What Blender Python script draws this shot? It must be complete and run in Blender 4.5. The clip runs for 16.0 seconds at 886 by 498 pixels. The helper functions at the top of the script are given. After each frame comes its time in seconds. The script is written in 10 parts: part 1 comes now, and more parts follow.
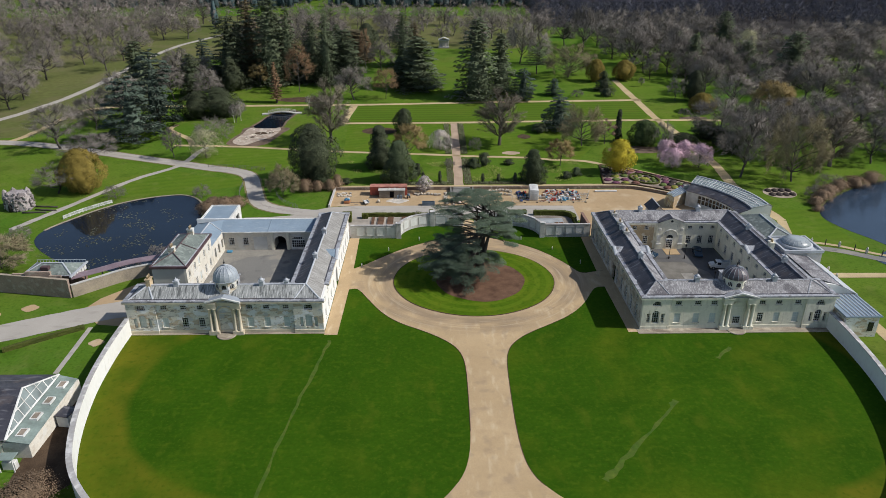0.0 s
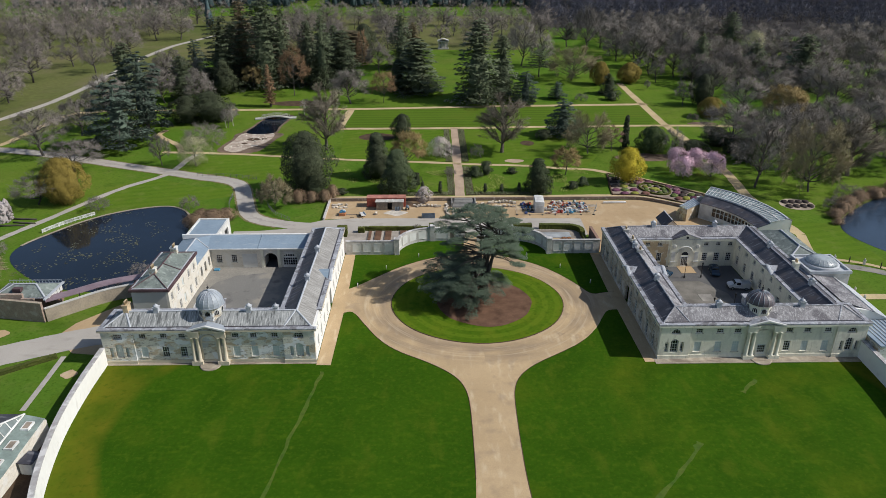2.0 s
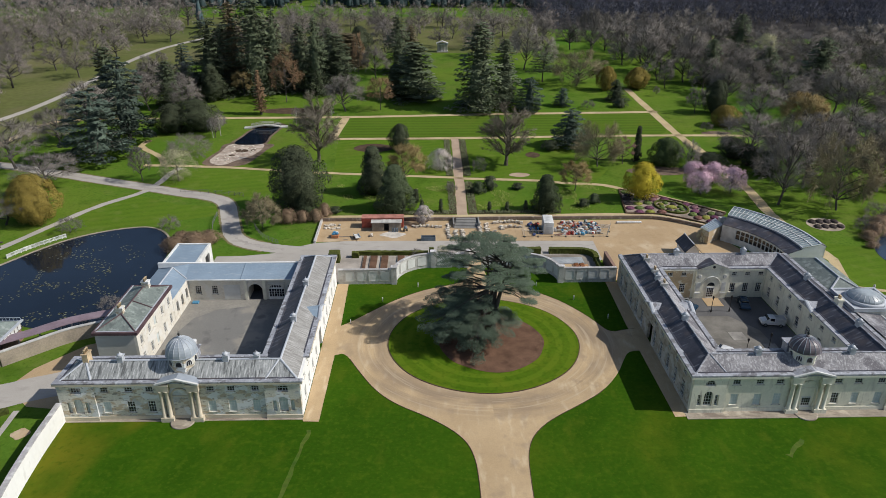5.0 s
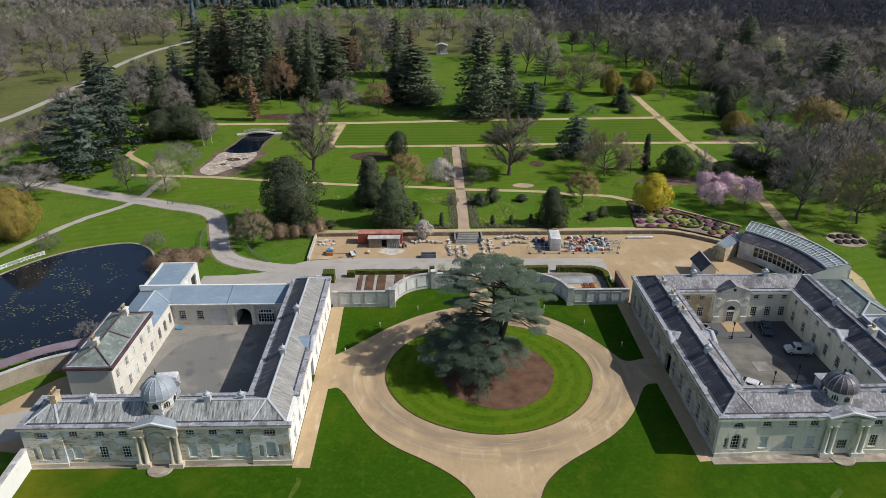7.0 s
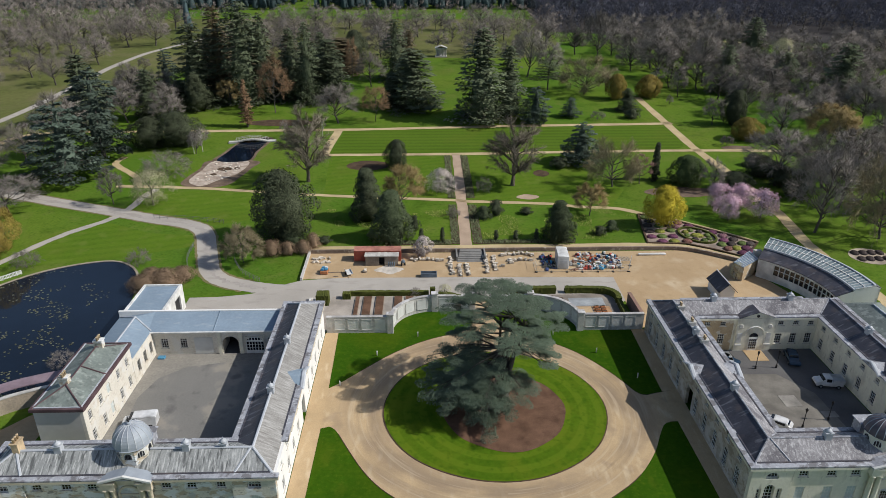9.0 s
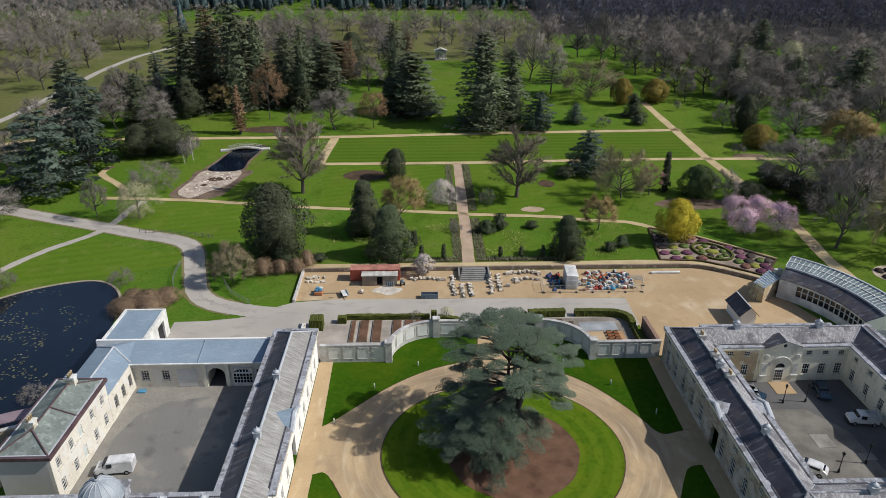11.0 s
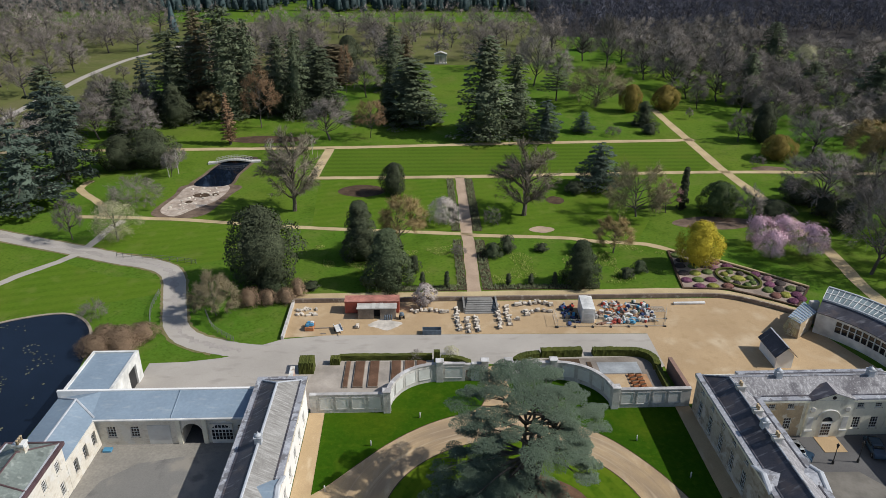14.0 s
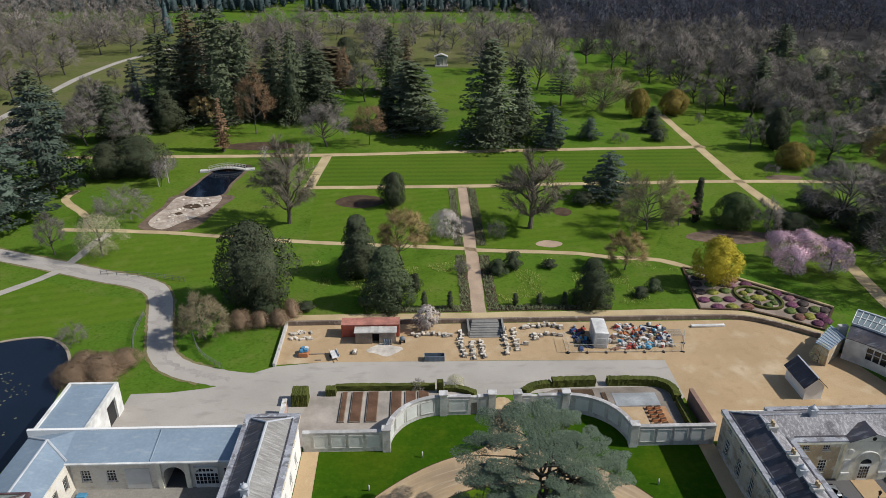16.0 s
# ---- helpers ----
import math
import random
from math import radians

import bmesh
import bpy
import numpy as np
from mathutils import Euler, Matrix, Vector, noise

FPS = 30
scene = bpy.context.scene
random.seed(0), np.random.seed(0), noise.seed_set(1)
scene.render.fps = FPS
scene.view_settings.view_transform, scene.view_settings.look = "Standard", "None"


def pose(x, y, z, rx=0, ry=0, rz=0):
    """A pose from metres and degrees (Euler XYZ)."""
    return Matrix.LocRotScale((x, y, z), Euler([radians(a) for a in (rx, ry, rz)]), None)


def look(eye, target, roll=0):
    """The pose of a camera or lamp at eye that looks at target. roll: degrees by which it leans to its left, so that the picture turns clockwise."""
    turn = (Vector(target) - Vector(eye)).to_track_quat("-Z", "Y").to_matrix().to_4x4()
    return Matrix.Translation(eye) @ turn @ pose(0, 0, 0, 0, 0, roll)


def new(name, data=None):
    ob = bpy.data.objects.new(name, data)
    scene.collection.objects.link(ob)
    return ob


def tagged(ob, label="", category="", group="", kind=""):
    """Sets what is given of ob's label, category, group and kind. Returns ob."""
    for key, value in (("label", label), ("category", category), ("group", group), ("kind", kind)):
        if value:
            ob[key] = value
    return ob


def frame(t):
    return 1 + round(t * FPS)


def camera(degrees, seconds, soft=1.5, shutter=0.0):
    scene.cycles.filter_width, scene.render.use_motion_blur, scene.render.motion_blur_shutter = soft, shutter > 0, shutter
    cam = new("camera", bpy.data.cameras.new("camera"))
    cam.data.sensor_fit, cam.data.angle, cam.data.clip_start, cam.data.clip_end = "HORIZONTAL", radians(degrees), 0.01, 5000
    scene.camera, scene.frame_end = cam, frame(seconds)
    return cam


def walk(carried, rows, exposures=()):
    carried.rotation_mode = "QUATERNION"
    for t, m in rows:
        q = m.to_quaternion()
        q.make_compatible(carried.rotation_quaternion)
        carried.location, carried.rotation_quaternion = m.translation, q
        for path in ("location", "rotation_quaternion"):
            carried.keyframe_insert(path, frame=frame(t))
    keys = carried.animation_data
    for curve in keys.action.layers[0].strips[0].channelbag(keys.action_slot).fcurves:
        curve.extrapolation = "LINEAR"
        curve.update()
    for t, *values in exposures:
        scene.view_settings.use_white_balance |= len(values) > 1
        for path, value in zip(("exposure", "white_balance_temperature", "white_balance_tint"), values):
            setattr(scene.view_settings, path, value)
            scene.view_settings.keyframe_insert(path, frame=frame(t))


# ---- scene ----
cam = camera(66.0, 16.0, soft=0.75)
# seconds, eye x y z, yaw, pitch, roll
FLIGHT = [
    (0, -9.21, -108.22, 65.04, -1.00, -24.29, -0.04),
    (1, -9.44, -103.12, 64.99, -1.09, -24.34, 0.02),
    (2, -9.66, -98.07, 64.95, -1.17, -24.38, 0.06),
    (3, -9.86, -93.05, 64.94, -1.25, -24.41, 0.10),
    (4, -10.05, -88.08, 64.94, -1.33, -24.44, 0.12),
    (5, -10.23, -83.16, 64.95, -1.40, -24.46, 0.13),
    (6, -10.39, -78.28, 64.97, -1.48, -24.48, 0.14),
    (7, -10.56, -73.45, 65.00, -1.54, -24.50, 0.15),
    (8, -10.72, -68.67, 65.03, -1.61, -24.51, 0.15),
    (9, -10.88, -63.93, 65.06, -1.68, -24.53, 0.15),
    (10, -11.04, -59.25, 65.08, -1.74, -24.54, 0.15),
    (11, -11.21, -54.63, 65.11, -1.80, -24.55, 0.15),
    (12, -11.39, -50.05, 65.12, -1.86, -24.56, 0.16),
    (13, -11.58, -45.54, 65.12, -1.92, -24.57, 0.18),
    (14, -11.79, -41.07, 65.11, -1.98, -24.59, 0.20),
    (15, -12.02, -36.67, 65.08, -2.03, -24.61, 0.23),
    (16, -12.27, -32.33, 65.03, -2.09, -24.63, 0.27),
]


def flight_pose(x, y, z, yaw, pitch, roll):
    eye = Vector((x, y, z))
    a, b = radians(yaw), radians(pitch)
    way = Vector((-math.sin(a) * math.cos(b), math.cos(a) * math.cos(b), math.sin(b)))
    return look(eye, eye + way, roll)


walk(cam, [(r[0], flight_pose(*r[1:])) for r in FLIGHT])

# ---- daylight ----
SUN_TO = Vector((0.74, -0.10, 0.665)).normalized()
world = bpy.data.worlds.new("sky")
scene.world = world
world.use_nodes = True
wn = world.node_tree.nodes
sky = wn.new("ShaderNodeTexSky")
sky.sky_type, sky.sun_disc = "NISHITA", False
sky.sun_elevation = math.asin(SUN_TO.z)
sky.sun_rotation = math.atan2(SUN_TO.x, SUN_TO.y)
wn["Background"].inputs["Strength"].default_value = 0.098
world.node_tree.links.new(sky.outputs[0], wn["Background"].inputs["Color"])
sun = new("sun", bpy.data.lights.new("sun", "SUN"))
sun.data.energy, sun.data.angle, sun.data.color = 4.4, radians(0.6), (1.0, 0.96, 0.90)
sun.matrix_world = look((0, 0, 200) , Vector((0, 0, 200)) - SUN_TO)
scene.view_settings.exposure = 0.0

# ---- small tools ----
def link(tree, a, b):
    tree.links.new(a, b)


def material(name, col, rough=0.8, vary=0.25, scale=3.0, big=0.15, bump=0.0, metal=0.0, col2=None, island=0.0, obj=0.0, detail=6.0, stretch=(1, 1, 1), spec=0.3):
    """A principled material in world-size object space: colour varied at two scales, with fine relief."""
    m = bpy.data.materials.new(name)
    m.use_nodes = True
    t = m.node_tree
    n = t.nodes
    p = n["Principled BSDF"]
    p.inputs["Roughness"].default_value, p.inputs["Metallic"].default_value = rough, metal
    p.inputs["Specular IOR Level"].default_value = spec
    co = n.new("ShaderNodeTexCoord")
    mp = n.new("ShaderNodeMapping")
    mp.inputs["Scale"].default_value = stretch
    link(t, co.outputs["Object"], mp.inputs["Vector"])
    fine, wide = n.new("ShaderNodeTexNoise"), n.new("ShaderNodeTexNoise")
    fine.inputs["Scale"].default_value, fine.inputs["Detail"].default_value = scale, detail
    wide.inputs["Scale"].default_value, wide.inputs["Detail"].default_value = big, 4
    link(t, mp.outputs[0], fine.inputs["Vector"])
    link(t, mp.outputs[0], wide.inputs["Vector"])
    ramp = n.new("ShaderNodeValToRGB")
    c2 = col2 or tuple(c * 0.55 for c in col)
    ramp.color_ramp.elements[0].color = (*c2, 1)
    ramp.color_ramp.elements[1].color = (*col, 1)
    ramp.color_ramp.elements[0].position, ramp.color_ramp.elements[1].position = 0.3, 0.68
    link(t, wide.outputs["Fac"], ramp.inputs["Fac"])
    hsv = n.new("ShaderNodeHueSaturation")
    link(t, ramp.outputs[0], hsv.inputs["Color"])
    amt = n.new("ShaderNodeMath")
    amt.operation = "MULTIPLY_ADD"
    amt.inputs[1].default_value, amt.inputs[2].default_value = vary * 2, 1 - vary
    link(t, fine.outputs["Fac"], amt.inputs[0])
    last = amt.outputs[0]
    for amount, node, sock in ((island, "ShaderNodeNewGeometry", "Random Per Island"), (obj, "ShaderNodeObjectInfo", "Random")):
        if amount:
            src = n.new(node)
            mul = n.new("ShaderNodeMath")
            mul.operation = "MULTIPLY_ADD"
            mul.inputs[1].default_value, mul.inputs[2].default_value = amount * 2, 1 - amount
            link(t, src.outputs[sock], mul.inputs[0])
            both = n.new("ShaderNodeMath")
            both.operation = "MULTIPLY"
            link(t, last, both.inputs[0])
            link(t, mul.outputs[0], both.inputs[1])
            last = both.outputs[0]
    link(t, last, hsv.inputs["Value"])
    link(t, hsv.outputs[0], p.inputs["Base Color"])
    if bump:
        b = n.new("ShaderNodeBump")
        b.inputs["Strength"].default_value, b.inputs["Distance"].default_value = 0.6, bump
        link(t, fine.outputs["Fac"], b.inputs["Height"])
        link(t, b.outputs[0], p.inputs["Normal"])
    return m


def mix_in(m, col, node_type, scale, lo, hi, stretch=(1, 1, 1), rot=0.0, amount=1.0, wave=None, rings=False):
    """Lays a second colour over a material where a pattern of its own runs between lo and hi."""
    t = m.node_tree
    n = t.nodes
    p = n["Principled BSDF"]
    src = p.inputs["Base Color"].links[0].from_socket
    co, mp, tex, ramp, mx = n.new("ShaderNodeTexCoord"), n.new("ShaderNodeMapping"), n.new(node_type), n.new("ShaderNodeMapRange"), n.new("ShaderNodeMix")
    mp.inputs["Scale"].default_value, mp.inputs["Rotation"].default_value = stretch, (0, 0, radians(rot))
    tex.inputs["Scale"].default_value = scale
    if wave:
        tex.wave_type, tex.bands_direction, tex.rings_direction, tex.wave_profile = "RINGS" if rings else "BANDS", "X", "Z", "SIN"
        tex.inputs["Distortion"].default_value, tex.inputs["Detail"].default_value, tex.inputs["Detail Scale"].default_value = wave, 2, 0.6
    else:
        tex.inputs["Detail"].default_value = 7
    link(t, co.outputs["Object"], mp.inputs["Vector"])
    link(t, mp.outputs[0], tex.inputs["Vector"])
    ramp.inputs["From Min"].default_value, ramp.inputs["From Max"].default_value = lo, hi
    ramp.inputs["To Max"].default_value = amount
    link(t, tex.outputs["Fac"], ramp.inputs["Value"])
    mx.data_type = "RGBA"
    link(t, ramp.outputs[0], mx.inputs["Factor"])
    link(t, src, mx.inputs["A"])
    mx.inputs["B"].default_value = (*col, 1)
    link(t, mx.outputs["Result"], p.inputs["Base Color"])
    return m


def rise(y):
    """The height of the ground: level round the courts, then a gentle rise through the gardens."""
    if y < 50:
        return 0.0
    if y < 70:
        return 0.001 * (y - 50) ** 2
    if y < 640:
        return 0.04 * (y - 60)
    return 23.2


def mesh_of(name, bm):
    me = bpy.data.meshes.new(name)
    bm.to_mesh(me)
    bm.free()
    return me


def part(name, bm, mat, parent=None, label=""):
    me = bm if isinstance(bm, bpy.types.Mesh) else mesh_of(name, bm)
    if not me.materials:
        me.materials.append(mat)
    ob = new(name, me)
    ob.parent = parent
    return tagged(ob, label)


def thing(name, label, category, at=None, group="", kind=""):
    ob = new(name)
    ob.empty_display_size = 0.5
    if at is not None:
        ob.matrix_basis = at
    return tagged(ob, label, category, group, kind)


def structure(name, bm, mat, label, category, kind="structure"):
    return tagged(part(name, bm, mat), label, category, "", kind)


def box(bm, x0, x1, y0, y1, z0, z1):
    v = [bm.verts.new(p) for p in ((x0, y0, z0), (x1, y0, z0), (x1, y1, z0), (x0, y1, z0), (x0, y0, z1), (x1, y0, z1), (x1, y1, z1), (x0, y1, z1))]
    for f in ((0, 3, 2, 1), (4, 5, 6, 7), (0, 1, 5, 4), (1, 2, 6, 5), (2, 3, 7, 6), (3, 0, 4, 7)):
        bm.faces.new([v[i] for i in f])
    return v


def boxes(*rows):
    bm = bmesh.new()
    for r in rows:
        box(bm, *r)
    return bm


def soft_box(x0, x1, y0, y1, z0, z1, r=0.05, seg=1):
    bm = boxes((x0, x1, y0, y1, z0, z1))
    bmesh.ops.bevel(bm, geom=bm.edges[:], offset=r, segments=seg, affect="EDGES")
    return bm


def poly(bm, pts):
    return bm.faces.new([bm.verts.new(p) for p in pts])


def lathe(bm, profile, seg=16, at=(0, 0), turn=0.0, smooth=True):
    """Turns a profile of (radius, z) round an upright axis."""
    rings = []
    for r, z in profile:
        rings.append([bm.verts.new((at[0] + r * math.cos(2 * math.pi * i / seg + turn), at[1] + r * math.sin(2 * math.pi * i / seg + turn), z)) for i in range(seg)])
    for a, b in zip(rings, rings[1:]):
        for i in range(seg):
            f = bm.faces.new((a[i], a[(i + 1) % seg], b[(i + 1) % seg], b[i]))
            f.smooth = smooth
    bm.faces.new(rings[-1])
    bm.faces.new(rings[0][::-1])
    return bm


def drape(pts, lift, step=4.0):
    """A ground patch inside a closed outline, lying lift above the ground."""
    bm = bmesh.new()
    f = poly(bm, [(x, y, 0) for x, y in pts])
    if f.normal.z < 0:
        f.normal_flip()
    ys = [p[1] for p in pts]
    y = 50.0
    while y < min(max(ys), 72.0):
        if y > min(ys):
            bmesh.ops.bisect_plane(bm, geom=bm.faces[:] + bm.edges[:] + bm.verts[:], plane_co=(0, y, 0), plane_no=(0, 1, 0))
        y += 2.0
    bmesh.ops.triangulate(bm, faces=bm.faces[:])
    for v in bm.verts:
        v.co.z = rise(v.co.y) + lift
    bmesh.ops.recalc_face_normals(bm, faces=bm.faces[:])
    for f in bm.faces:
        f.normal_update()
        if f.normal.z < 0:
            f.normal_flip()
    return bm


def curve_points(pts, n=6, closed=False):
    """A smooth line through points (Catmull-Rom)."""
    out, k = [], len(pts)
    for i in range(k if closed else k - 1):
        p = [Vector(pts[(i + j) % k] if closed else pts[min(max(i + j, 0), k - 1)]) for j in (-1, 0, 1, 2)]
        for s in range(n):
            t = s / n
            out.append(0.5 * (2 * p[1] + (p[2] - p[0]) * t + (2 * p[0] - 5 * p[1] + 4 * p[2] - p[3]) * t * t + (3 * p[1] - p[0] - 3 * p[2] + p[3]) * t ** 3))
    if not closed:
        out.append(Vector(pts[-1]))
    return out


def ribbon(pts, width, lift, wob=0.0, smooth=True):
    """A path along a line of (x, y), lying on the ground."""
    line = curve_points([(x, y, 0) for x, y in pts], 6) if smooth else [Vector((x, y, 0)) for x, y in pts]
    fine = []
    for a, b in zip(line, line[1:]):
        n = max(1, int((b - a).length / 3))
        fine += [a.lerp(b, i / n) for i in range(n)]
    fine.append(line[-1])
    bm = bmesh.new()
    rows = []
    rnd = random.Random(len(fine))
    for i, p in enumerate(fine):
        d = (fine[min(i + 1, len(fine) - 1)] - fine[max(i - 1, 0)]).normalized()
        side = Vector((-d.y, d.x, 0))
        w = width / 2
        rows.append([bm.verts.new((q.x, q.y, rise(q.y) + lift)) for q in (p + side * (w + rnd.uniform(-wob, wob)), p - side * (w + rnd.uniform(-wob, wob)))])
    for a, b in zip(rows, rows[1:]):
        bm.faces.new((a[0], a[1], b[1], b[0]))
    bmesh.ops.recalc_face_normals(bm, faces=bm.faces[:])
    for f in bm.faces:
        if f.normal.z < 0:
            f.normal_flip()
    return bm


def disc(cx, cy, r, n=64, wob=0.0, ry=None):
    ry = ry or r
    return [(cx + (r + wob * math.sin(5 * a) * math.cos(3 * a + 1)) * math.cos(a), cy + (ry + wob * math.sin(4 * a + 1)) * math.sin(a)) for a in (2 * math.pi * i / n for i in range(n))]


def wall_line(pts, width, height, z0=0.0, bm=None, follow=False):
    """A wall of even thickness along a line of (x, y)."""
    bm = bm or bmesh.new()
    line = [Vector((x, y, 0)) for x, y in pts]
    rows = []
    for i, p in enumerate(line):
        d = (line[min(i + 1, len(line) - 1)] - line[max(i - 1, 0)]).normalized()
        s = Vector((-d.y, d.x, 0)) * width / 2
        g = (rise(p.y) if follow else 0) + z0
        rows.append([bm.verts.new((p + k).to_tuple()[:2] + (z,)) for k, z in ((s, g), (-s, g), (-s, g + height), (s, g + height))])
    for a, b in zip(rows, rows[1:]):
        for i in range(4):
            bm.faces.new((a[i], a[(i + 1) % 4], b[(i + 1) % 4], b[i]))
    bm.faces.new(rows[0][::-1])
    bm.faces.new(rows[-1])
    bmesh.ops.recalc_face_normals(bm, faces=bm.faces[:])
    return bm

# ---- materials ----
GRASS = material("park_grass", (0.108, 0.165, 0.020), 0.95, 0.32, 2.0, 0.02, 0.03, col2=(0.060, 0.138, 0.014), spec=0.03)
mix_in(GRASS, (0.120, 0.125, 0.030), "ShaderNodeTexNoise", 0.045, 0.52, 0.74, amount=0.5)
mix_in(GRASS, (0.150, 0.165, 0.045), "ShaderNodeTexNoise", 0.22, 0.53, 0.68, amount=0.35)
mix_in(GRASS, (0.036, 0.080, 0.006), "ShaderNodeTexNoise", 0.13, 0.54, 0.72, amount=0.6)
LAWN = material("court_lawn", (0.037, 0.090, 0.0042), 0.95, 0.30, 1.6, 0.05, 0.02, col2=(0.025, 0.070, 0.0034), spec=0.03)
mix_in(LAWN, (0.088, 0.112, 0.007), "ShaderNodeTexNoise", 0.06, 0.52, 0.72, amount=0.6)
mix_in(LAWN, (0.022, 0.064, 0.003), "ShaderNodeTexNoise", 0.11, 0.48, 0.66, amount=0.75)
mix_in(LAWN, (0.075, 0.130, 0.006), "ShaderNodeTexNoise", 0.5, 0.56, 0.75, stretch=(0.5, 1.6, 1), rot=-62, amount=0.3)
mix_in(LAWN, (0.115, 0.135, 0.012), "ShaderNodeTexNoise", 0.28, 0.57, 0.78, stretch=(1, 0.5, 1), amount=0.38)


def dry_margin(m, col):
    """Dry olive turf towards the curved walls, broken up by noise."""
    t = m.node_tree
    n = t.nodes
    p = n["Principled BSDF"]
    src = p.inputs["Base Color"].links[0].from_socket
    co, sep, rng, tex, mul, mx = n.new("ShaderNodeTexCoord"), n.new("ShaderNodeSeparateXYZ"), n.new("ShaderNodeMapRange"), n.new("ShaderNodeTexNoise"), n.new("ShaderNodeMath"), n.new("ShaderNodeMix")
    link(t, co.outputs["Object"], sep.inputs[0])
    far, off, mir, flat = n.new("ShaderNodeVectorMath"), n.new("ShaderNodeVectorMath"), n.new("ShaderNodeVectorMath"), n.new("ShaderNodeCombineXYZ")
    link(t, sep.outputs["X"], flat.inputs[0])
    link(t, sep.outputs["Y"], flat.inputs[1])
    off.operation, mir.operation, far.operation = "SUBTRACT", "ABSOLUTE", "DISTANCE"
    off.inputs[1].default_value = (3, 60, 0)
    link(t, flat.outputs[0], off.inputs[0])
    link(t, off.outputs[0], mir.inputs[0])
    link(t, mir.outputs[0], far.inputs[0])
    far.inputs[1].default_value = (34.2, 76.3, 0)
    rng.inputs["From Min"].default_value, rng.inputs["From Max"].default_value = 24.7, 26.2
    sx, gate, both = n.new("ShaderNodeSeparateXYZ"), n.new("ShaderNodeMapRange"), n.new("ShaderNodeMath")
    link(t, mir.outputs[0], sx.inputs[0])
    gate.inputs["From Min"].default_value, gate.inputs["From Max"].default_value = 33.0, 40.0
    link(t, sx.outputs["X"], gate.inputs["Value"])
    link(t, far.outputs["Value"], rng.inputs["Value"])
    both.operation = "MULTIPLY"
    link(t, gate.outputs[0], both.inputs[0])
    link(t, rng.outputs[0], both.inputs[1])
    tex.inputs["Scale"].default_value, tex.inputs["Detail"].default_value = 0.14, 6
    link(t, co.outputs["Object"], tex.inputs["Vector"])
    r2 = n.new("ShaderNodeMapRange")
    r2.inputs["From Min"].default_value, r2.inputs["From Max"].default_value = 0.25, 0.66
    link(t, tex.outputs["Fac"], r2.inputs["Value"])
    mul.operation = "MULTIPLY"
    link(t, both.outputs[0], mul.inputs[0])
    link(t, r2.outputs[0], mul.inputs[1])
    mx.data_type = "RGBA"
    link(t, mul.outputs[0], mx.inputs["Factor"])
    link(t, src, mx.inputs["A"])
    mx.inputs["B"].default_value = (*col, 1)
    link(t, mx.outputs["Result"], p.inputs["Base Color"])


mix_in(LAWN, (0.020, 0.058, 0.003), "ShaderNodeTexNoise", 3.2, 0.52, 0.70, amount=0.4)
mix_in(LAWN, (0.090, 0.140, 0.010), "ShaderNodeTexNoise", 2.6, 0.56, 0.72, amount=0.35)
dry_margin(LAWN, (0.105, 0.112, 0.009))
for m_ in (GRASS, LAWN):
    mix_in(m_, (0.085, 0.135, 0.009), "ShaderNodeTexNoise", 0.9, 0.53, 0.70, amount=0.28)
    mix_in(m_, (0.022, 0.066, 0.003), "ShaderNodeTexNoise", 1.3, 0.54, 0.70, amount=0.45)

STRIPED = material("striped_lawn", (0.074, 0.124, 0.014), 0.95, 0.25, 1.5, 0.06, 0.02, col2=(0.060, 0.108, 0.011), spec=0.03)
mix_in(STRIPED, (0.105, 0.180, 0.016), "ShaderNodeTexWave", 0.10, 0.35, 0.65, rot=90, amount=0.32, wave=0.25)
mix_in(STRIPED, (0.110, 0.130, 0.020), "ShaderNodeTexNoise", 0.10, 0.52, 0.75, amount=0.5)
STRIPED_X = material("striped_lawn_long", (0.088, 0.150, 0.014), 0.95, 0.25, 1.5, 0.06, 0.02, spec=0.03, col2=(0.070, 0.130, 0.012))
mix_in(STRIPED_X, (0.100, 0.170, 0.016), "ShaderNodeTexWave", 0.11, 0.35, 0.65, rot=76, amount=0.4, wave=0.35)
mix_in(STRIPED_X, (0.110, 0.130, 0.022), "ShaderNodeTexNoise", 0.10, 0.52, 0.72, amount=0.4)
mix_in(STRIPED_X, (0.135, 0.175, 0.035), "ShaderNodeTexNoise", 0.3, 0.54, 0.68, amount=0.45)
RINGED = material("ring_mown_lawn", (0.075, 0.132, 0.008), 0.95, 0.25, 1.5, 0.1, 0.02, col2=(0.055, 0.112, 0.006), spec=0.03)
mix_in(RINGED, (0.110, 0.165, 0.012), "ShaderNodeTexWave", 0.13, 0.40, 0.70, amount=0.48, wave=0.3, rings=True)
mix_in(RINGED, (0.120, 0.150, 0.012), "ShaderNodeTexNoise", 0.16, 0.45, 0.72, amount=0.7)
mix_in(RINGED, (0.026, 0.080, 0.004), "ShaderNodeTexNoise", 0.9, 0.52, 0.70, amount=0.5)
GRAVEL = material("buff_gravel", (0.48, 0.355, 0.21), 0.95, 0.22, 7.0, 0.12, 0.02, col2=(0.40, 0.29, 0.165), spec=0.15)
mix_in(GRAVEL, (0.36, 0.255, 0.15), "ShaderNodeTexNoise", 0.5, 0.54, 0.72, amount=0.5)
mix_in(GRAVEL, (0.57, 0.465, 0.32), "ShaderNodeTexNoise", 0.8, 0.55, 0.7, stretch=(1, 0.3, 1), amount=0.6)
DRIVE = GRAVEL.copy()
DRIVE.name = "worn_drive_gravel"


